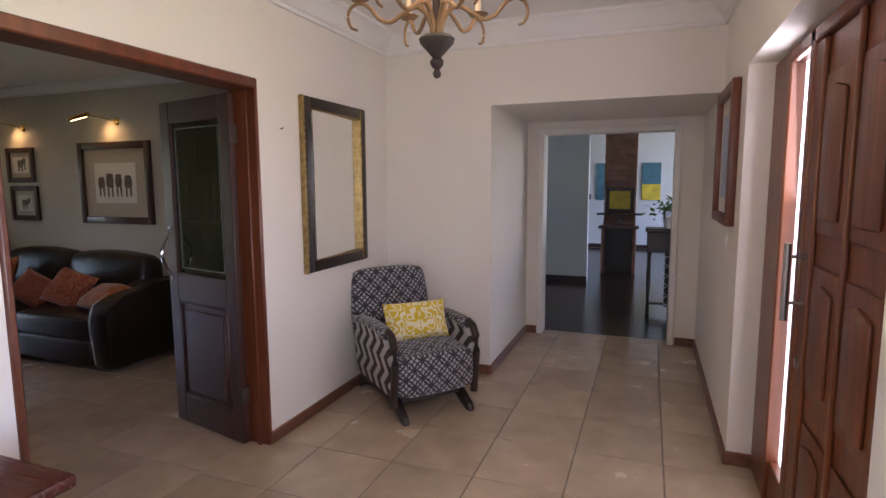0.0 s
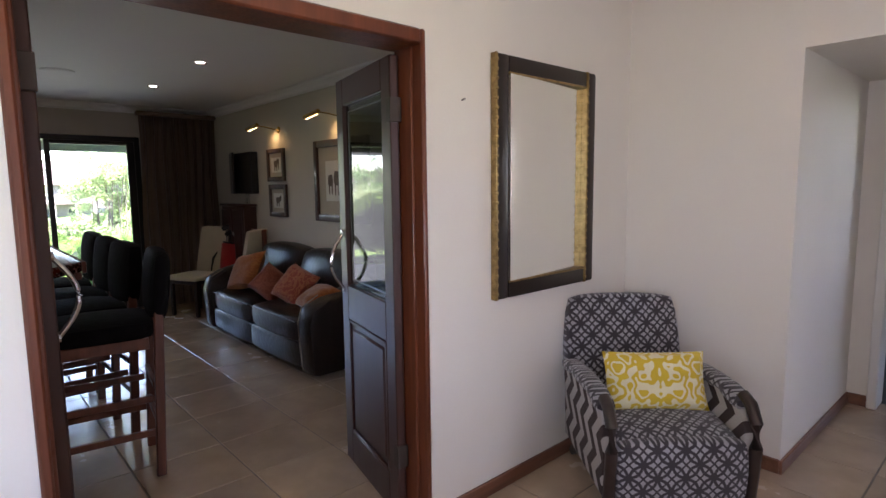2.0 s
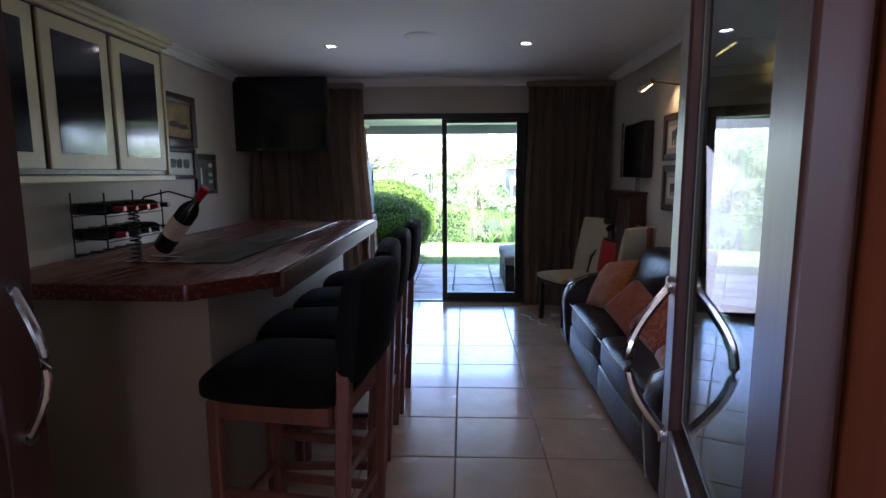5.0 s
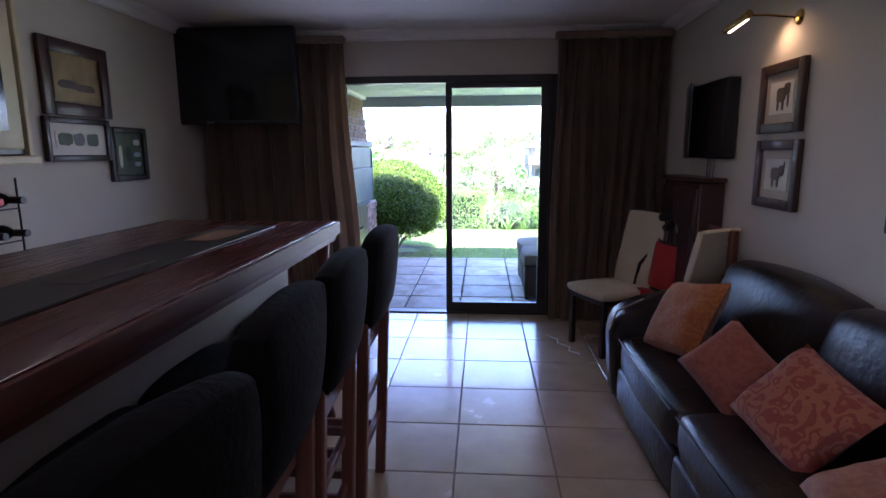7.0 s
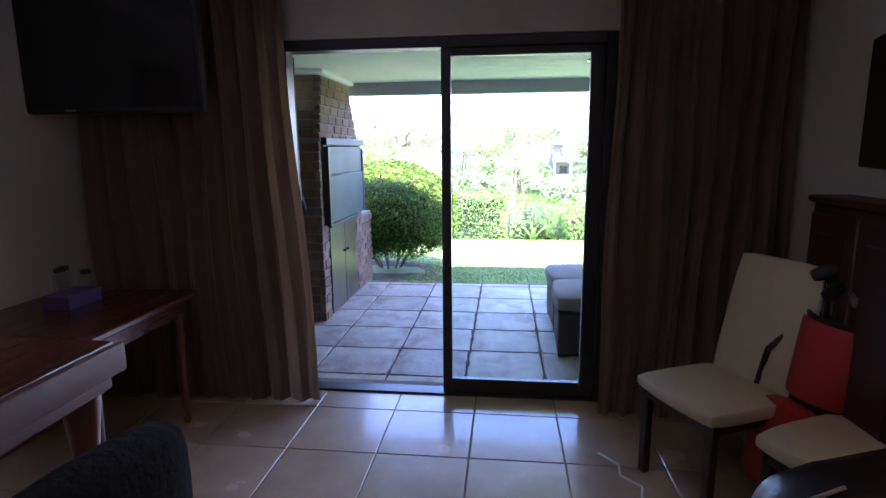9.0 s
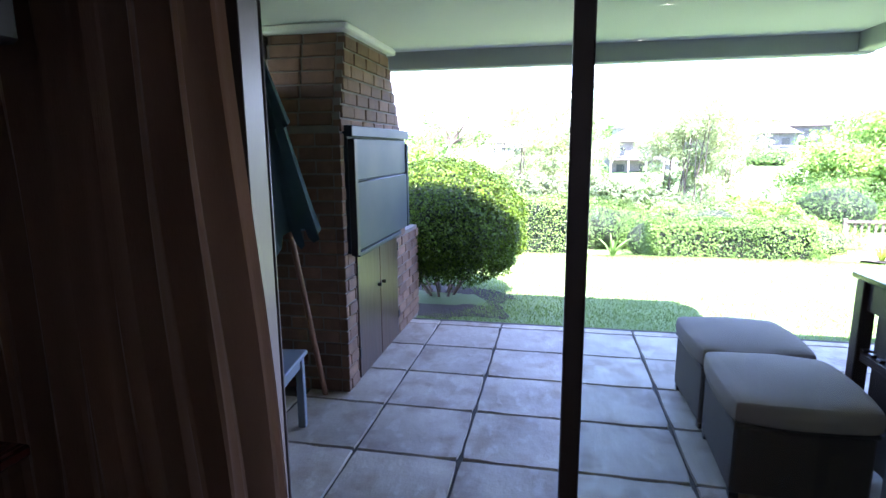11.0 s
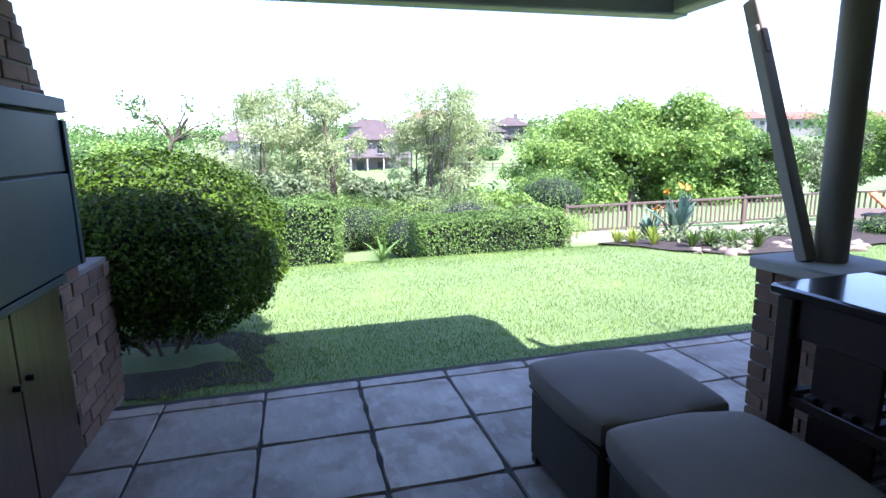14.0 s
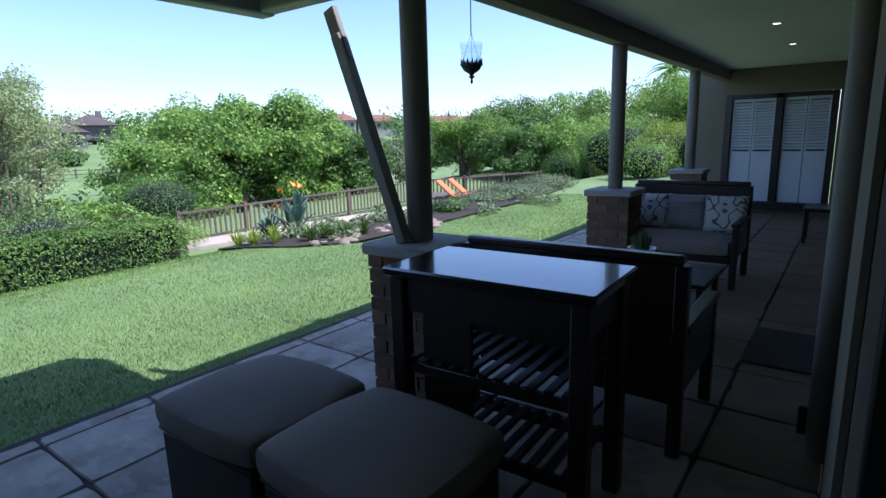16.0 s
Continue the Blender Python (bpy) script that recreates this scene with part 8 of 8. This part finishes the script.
outline = [polar(y, d) for y, d in ((59, 9.6), (52, 9.0), (45, 9.0), (40, 9.9), (34, 11.6), (28, 14.0), (24, 17.5), (28, 20), (40, 18), (52, 14.5), (60, 13))]
bed = [bm.verts.new((x, y, ground_z(x, y) + 0.05)) for x, y in outline]
cx, cy = sum(p[0] for p in outline) / len(outline), sum(p[1] for p in outline) / len(outline)
mid = bm.verts.new((cx, cy, ground_z(cx, cy) + 0.08))
for i in range(len(bed)):
    bm.faces.new((bed[i], bed[(i + 1) % len(bed)], mid))
bmesh.ops.subdivide_edges(bm, edges=bm.edges[:], cuts=4, use_grid_fill=True)
for v in bm.verts:
    v.co.z = ground_z(v.co.x, v.co.y) + 0.04 + 0.03 * noise.noise(v.co * 1.5)
tagged(part("bed_soil", bm, SOIL, None), "dark soil of the flower bed", "soil", kind="structure")
# ground cover in the bed
pp_, dd_ = [], []
for k in range(9000):
    yaw = rnd.uniform(24, 59)
    if 33 < yaw < 39.5:
        continue
    base = 9.2 + max(0, 46 - yaw) * 0.16
    x, y = polar(yaw, base + rnd.random() * 4.5)
    h = max(0.0, noise.noise(Vector((x * 0.9, y * 0.9, 3)))) * 0.5
    if h > 0.04:
        pp_.append((x, y, ground_z(x, y) + 0.05 + h * rnd.random())), dd_.append((0, 0, 1))
gc = leaf_mesh("ground_cover", np.array(pp_), np.array(dd_, float), 0.11, rng, LEAF_GREY)
tagged(gc, "mixed low grey green ground cover in the bed", "ground cover", kind="stuff")
# soil under the bush, with the deep shade there put into its colour
bm = bmesh.new()
bmesh.ops.create_circle(bm, cap_ends=True, segments=120, radius=1.0, matrix=Matrix.Translation((-12.45, 0.10, -0.2)) @ Matrix.Diagonal((0.84, 1.25, 1, 1)))
for v in bm.verts:
    v.co += 0.22 * noise.noise(v.co * 2.7) * Vector((1, 1, 0))
    v.co += 0.10 * noise.noise(v.co * 9.0) * Vector((1, 1, 0))
    v.co.z = ground_z(v.co.x, v.co.y) + 0.008
tagged(part("shaded_soil_patch", bm, SOIL, None), "bare soil under the bush, darkened for the shade there", "soil", kind="structure")

# bare twiggy tree with small leaf tufts far left
tr = thing("tree", (*polar(103.0, 30), -3.0), "thin bare trunk tree with a few leaf tufts", "tree")
bm = bmesh.new()
tube(bm, [(0, 0, -1), (0.2, 0.2, 2.5), (0.0, 1.0, 4.6), (0.3, 1.9, 5.8)], 0.16, 7, (1, 0.35))
part("trunk", bm, BARK, tr)
tt = []
for k in range(9):
    a = k * 0.7
    tip = Vector((0.3 + 0.5 * math.cos(a), 1.3 + 1.9 * math.cos(a * 1.7), 5.6 + 0.9 * math.sin(a * 1.3)))
    bm = bmesh.new()
    tube(bm, [(0.05, 1.1, 4.7), Vector((0.1, 1.3, 5.2)).lerp(tip, 0.5), tip], 0.05, 5, (1, 0.4))
    part("limb", bm, BARK, tr)
    tt.append(tip)
ps = np.concatenate([rng.normal(0, 0.22, (60, 3)) + np.array(t) for t in tt])
leaf_mesh("crown", ps, rng.normal(0, 1, ps.shape), 0.2, rng, LEAF_DARK, parent=tr)

# ---- far hillside ----


def far_house(yaw, dist, w, d, h, wall_m, roof_m, label, z=None, turn=0.0, storeys=2, wing=0.0, veranda=True):
    x, y = polar(yaw, dist)
    zb = ground_z(x, y) if z is None else z
    ob = thing("far_house", (x, y, zb), label, "house", "houses on the hillside", rz=yaw + turn)
    body = part("wall", one_box((-w / 2, -d / 2, -3), (w / 2, d / 2, h)), wall_m, ob, smooth=False)
    bm = bmesh.new()
    e, rh = 0.9, 0.30 * d
    lowv = [bm.verts.new(p) for p in ((-w / 2 - e, -d / 2 - e, h), (w / 2 + e, -d / 2 - e, h), (w / 2 + e, d / 2 + e, h), (-w / 2 - e, d / 2 + e, h))]
    ridge = [bm.verts.new(p) for p in ((-w / 2 + d * 0.42, 0, h + rh), (w / 2 - d * 0.42, 0, h + rh))]
    for f in ((lowv[0], lowv[1], ridge[1], ridge[0]), (lowv[1], lowv[2], ridge[1]), (lowv[2], lowv[3], ridge[0], ridge[1]), (lowv[3], lowv[0], ridge[0]), (lowv[3], lowv[2], lowv[1], lowv[0])):
        bm.faces.new(f)
    part("roof", bm, roof_m, ob, smooth=False)
    part("chimney", one_box((w * 0.15, -0.4, h + rh * 0.3), (w * 0.15 + 1.0, 0.5, h + rh + 0.9)), wall_m, ob, smooth=False)
    n = max(3, int(w / 3.0))
    for s in range(storeys):
        for k in range(n):
            cx = -w / 2 + (k + 0.5) * w / n
            z0 = h - 2.3 - 2.8 * s
            win = part("window", one_box((cx - 0.65, -d / 2 - 0.06, z0), (cx + 0.65, -d / 2 + 0.1, z0 + 1.4)), WINDOW_DARK, ob, smooth=False)
            part("sill", one_box((cx - 0.75, -d / 2 - 0.16, z0 - 0.14), (cx + 0.75, -d / 2 - 0.001, z0 - 0.01)), HOUSE_WHITE, win, smooth=False)
    if veranda:
        part("veranda_roof", one_box((-w / 2 - 0.4, -d / 2 - 2.4, h - 3.0), (w * 0.25, -d / 2 - 0.01, h - 2.8)), roof_m, ob, smooth=False)
        for k in range(4):
            cx = -w / 2 + k * (w * 0.75) / 3
            part("veranda_post", one_box((cx - 0.12, -d / 2 - 2.3, -3), (cx + 0.12, -d / 2 - 2.06, h - 3.0)), HOUSE_WHITE, ob, smooth=False)
    return ob


far_house(95.2, 105, 7.0, 7.0, 3.9, HOUSE_WHITE, CLAY, "far white plastered house with a brown roof", -1.5, 0, 1, veranda=True)
far_house(81.9, 100, 11.0, 8.0, 5.6, HOUSE_W, CLAY, "far two storey house with a brown roof and balcony", -3.3, 10)
far_house(70.8, 125, 8.0, 7.0, 4.0, HOUSE_G, CLAY, "far brown roofed house with a veranda", -0.2, -6)
far_house(68.4, 138, 7.5, 7.0, 4.2, HOUSE_G, CLAY, "far brown roofed house among trees", 1.2, 8, 1)
far_house(76.2, 150, 13.0, 9.0, 5.0, HOUSE_W, CLAY_RED, "far terracotta roofed house on the ridge", 2.6, 0, 1)
far_house(82.5, 175, 12.0, 8.0, 4.6, HOUSE_WHITE, CLAY, "far brown roofed house on the ridge", 2.2, 12, 1)
far_house(47.0, 230, 15.0, 9.0, 4.0, HOUSE_WHITE, CLAY_RED, "far terracotta roofed house on the skyline", 4.5, 0, 1, veranda=False)
far_house(43.0, 235, 17.0, 9.0, 4.0, HOUSE_WHITE, CLAY_RED, "far terracotta roofed house on the skyline", 4.0, 10, 1, veranda=False)
far_house(36.5, 240, 19.0, 9.0, 3.6, HOUSE_W, CLAY_RED, "far terracotta roofed house on the skyline", 3.5, -8, 1, veranda=False)
far_house(33.5, 250, 14.0, 9.0, 3.6, HOUSE_WHITE, CLAY_RED, "far terracotta roofed house on the skyline", 3.5, 4, 1, veranda=False)

# far woods: one mass of leaf clumps along the hillside and skyline
fp_, fd_ = [], []
frng = np.random.default_rng(77)
for k in range(1000):
    yaw = rnd.uniform(8, 122)
    dist = rnd.choice((rnd.uniform(60, 95), rnd.uniform(105, 180), rnd.uniform(180, 280), rnd.uniform(200, 280)))
    if 66 < yaw < 73.5 and dist < 118 or (yaw < 66 and dist < 100) or any(abs(yaw - a) < w and dist < b for a, w, b in ((95.2, 3, 104), (81.9, 4.5, 99), (69.6, 4, 132), (76.2, 3, 148), (82.5, 3, 170), (45, 4, 228), (35, 4, 240))):
        continue
    x, y = polar(yaw, dist)
    r = rnd.uniform(1.3, 3.0) * (1 + dist / 240) * (1.5 if dist > 175 else 1.0)
    p, d = ellipsoid_points(frng, 130, (x, y, ground_z(x, y) + r * 0.5), (r * 1.2, r * 1.2, r * rnd.uniform(0.6, 1.0)), 0.4, -0.3)
    fp_.append(p), fd_.append(d)
far = leaf_mesh("far_woods", np.concatenate(fp_), np.concatenate(fd_) + (0, 0, 0.4), 1.0, frng, LEAF_DARK)
tagged(far, "far trees and bushes on the hillside", "woods", kind="stuff")
vp_, vd_ = [], []
for k in range(330):
    yaw, dist = rnd.uniform(62, 108), rnd.uniform(30, 62)
    if 66.5 < yaw < 73 and dist > 44:
        continue
    x, y = polar(yaw, dist)
    rr = rnd.uniform(1.0, 2.2)
    p, d = ellipsoid_points(frng, 240, (x, y, ground_z(x, y) + rr * 0.5), (rr * 1.3, rr * 1.3, rr * rnd.uniform(0.7, 1.2)), 0.5, -0.4)
    vp_.append(p), vd_.append(d)
scrub = leaf_mesh("valley_scrub", np.concatenate(vp_), np.concatenate(vd_) + (0, 0, 0.4), 0.30, frng, LEAF_DARK)
tagged(scrub, "green scrub filling the valley", "scrub", kind="stuff")
for k in range(6):
    x, y = polar(70.2 + 0.9 * (k % 3) - 0.4 * (k // 3), 102 + 5 * (k // 3))
    shrub((x, y), (1.8, 1.8, 1.0), LEAF_DARK, 900, 0.3, 200 + k, "round clipped bush on the far slope")
fn = thing("field_fence", (0, 0, 0), "dark post and rail fence across the far field", "fence")
fa, fb = Vector(polar(76, 92)), Vector(polar(62, 92))
post = mesh_of(one_box((-0.09, -0.09, -0.5), (0.09, 0.09, 1.3)), "post")
spots = [fa.lerp(fb, k / 14) for k in range(15)]
pieces("post", post, [pose(p.x, p.y, ground_z(p.x, p.y)) for p in spots], fn, DECK)
for z in (0.55, 1.1):
    bm = bmesh.new()
    for a, b in zip(spots, spots[1:]):
        rod(bm, (a.x, a.y, ground_z(a.x, a.y) + z), (b.x, b.y, ground_z(b.x, b.y) + z), 0.06, n=5)
    part("rail", bm, DECK, fn)
# palms over the right hand trees
for k, (yaw, dist) in enumerate(((14.2, 44), (12.4, 45), (10.8, 44))):
    x, y = polar(yaw, dist)
    pm = thing("palm_tree", (x, y, ground_z(x, y)), "tall palm rising behind the trees", "tree", "palms behind the trees")
    hgt = 6.6 + 0.4 * (k % 2)
    bm = bmesh.new()
    tube(bm, [(0, 0, 0), (0.1, 0, hgt * 0.5), (0, 0.1, hgt)], 0.2, 8, (1, 0.7))
    part("trunk", bm, BARK, pm)
    for j in range(16):
        a, up = j * 2.4, 0.9 - 0.1 * (j % 9)
        d = Vector((math.cos(a), math.sin(a), 0))
        side = Vector((-d.y, d.x, 0))
        bm = bmesh.new()
        prev = None
        for i in range(8):
            f = i / 7
            p = Vector((0, 0, hgt)) + d * 2.0 * f + Vector((0, 0, 2.0 * (up * f - 0.75 * f * f)))
            w = 0.22 * math.sin(math.pi * min(0.96, 0.1 + 0.9 * f)) + 0.01
            pair = (bm.verts.new(p + side * w - Vector((0, 0, w * 0.5))), bm.verts.new(p), bm.verts.new(p - side * w - Vector((0, 0, w * 0.5))))
            if prev:
                bm.faces.new((prev[0], prev[1], pair[1], pair[0]))
                bm.faces.new((prev[1], prev[2], pair[2], pair[1]))
            prev = pair
        part("frond", bm, LEAF_DARK, pm)

# lawn blades
n_b = 260000
gx = -11.58 - 5.2 * frng.random(n_b) ** 1.15
gy = -1.0 + frng.random(n_b) ** 1.3 * 17.0
gz = np.array([ground_z(a, b) for a, b in zip(gx, gy)])
keep = (((gx + 12.45) / 0.80) ** 2 + ((gy - 0.10) / 0.95) ** 2 > 0.75 + 0.5 * frng.random(n_b)) & ~((gx > -12.6) & (gy < 0.3))
gx, gy, gz = gx[keep], gy[keep], gz[keep]
m = len(gx)
ang = frng.random(m) * 2 * math.pi
hh = frng.uniform(0.010, 0.036, m)
lean = frng.normal(0, 0.014, (m, 2))
w = 0.0035
v = np.empty((m, 3, 3))
v[:, 0] = np.stack([gx + w * np.cos(ang), gy + w * np.sin(ang), gz - 0.005], 1)
v[:, 1] = np.stack([gx - w * np.cos(ang), gy - w * np.sin(ang), gz - 0.005], 1)
v[:, 2] = np.stack([gx + lean[:, 0], gy + lean[:, 1], gz + hh], 1)
gm = bpy.data.meshes.new("lawn_blades")
gm.vertices.add(3 * m)
gm.vertices.foreach_set("co", v.reshape(-1).astype(np.float32))
gm.loops.add(3 * m)
gm.loops.foreach_set("vertex_index", np.arange(3 * m, dtype=np.int32))
gm.polygons.add(m)
gm.polygons.foreach_set("loop_start", np.arange(0, 3 * m, 3, dtype=np.int32))
gm.update(calc_edges=True)
tagged(link_mesh("lawn_blades", gm, GRASS_BLADE), "short green lawn grass", "grass", kind="stuff")

# ---- tiles and slabs ----
TP = 0.468
tile_field(floor, "tile", TILE, -2.31, 0.56, -1.9, 5.44, -0.464, 2.887, TP, TP, 0.007, 0.009, 0.0,
           skip=lambda x, y: (x < -1.3 and y > 3.95) or (x > 0.34 and not 1.1 < y < 3.03) or (x < -2.2 and not 1.0 < y < 2.4))
tile_field(floor_l, "tile", TILE, -8.04, -2.312, -0.34, 3.61, -4.54, 1.981, TP, TP, 0.007, 0.009, 0.0)
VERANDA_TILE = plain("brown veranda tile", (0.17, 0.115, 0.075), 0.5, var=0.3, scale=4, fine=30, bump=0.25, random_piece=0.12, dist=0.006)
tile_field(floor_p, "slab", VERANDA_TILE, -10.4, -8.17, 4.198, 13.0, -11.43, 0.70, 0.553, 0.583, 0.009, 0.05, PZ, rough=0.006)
tile_field(floor_p, "slab", SLAB, -11.55, -10.403, 4.198, 13.0, -11.43, 0.70, 0.553, 0.583, 0.009, 0.05, PZ, rough=0.006)
tile_field(floor_p, "slab", SLAB, -11.55, -8.17, -1.1, 4.195, -11.43, 0.70, 0.553, 0.583, 0.009, 0.05, PZ, rough=0.006, skip=lambda x, y: y < 0.3 and x < -9.9)
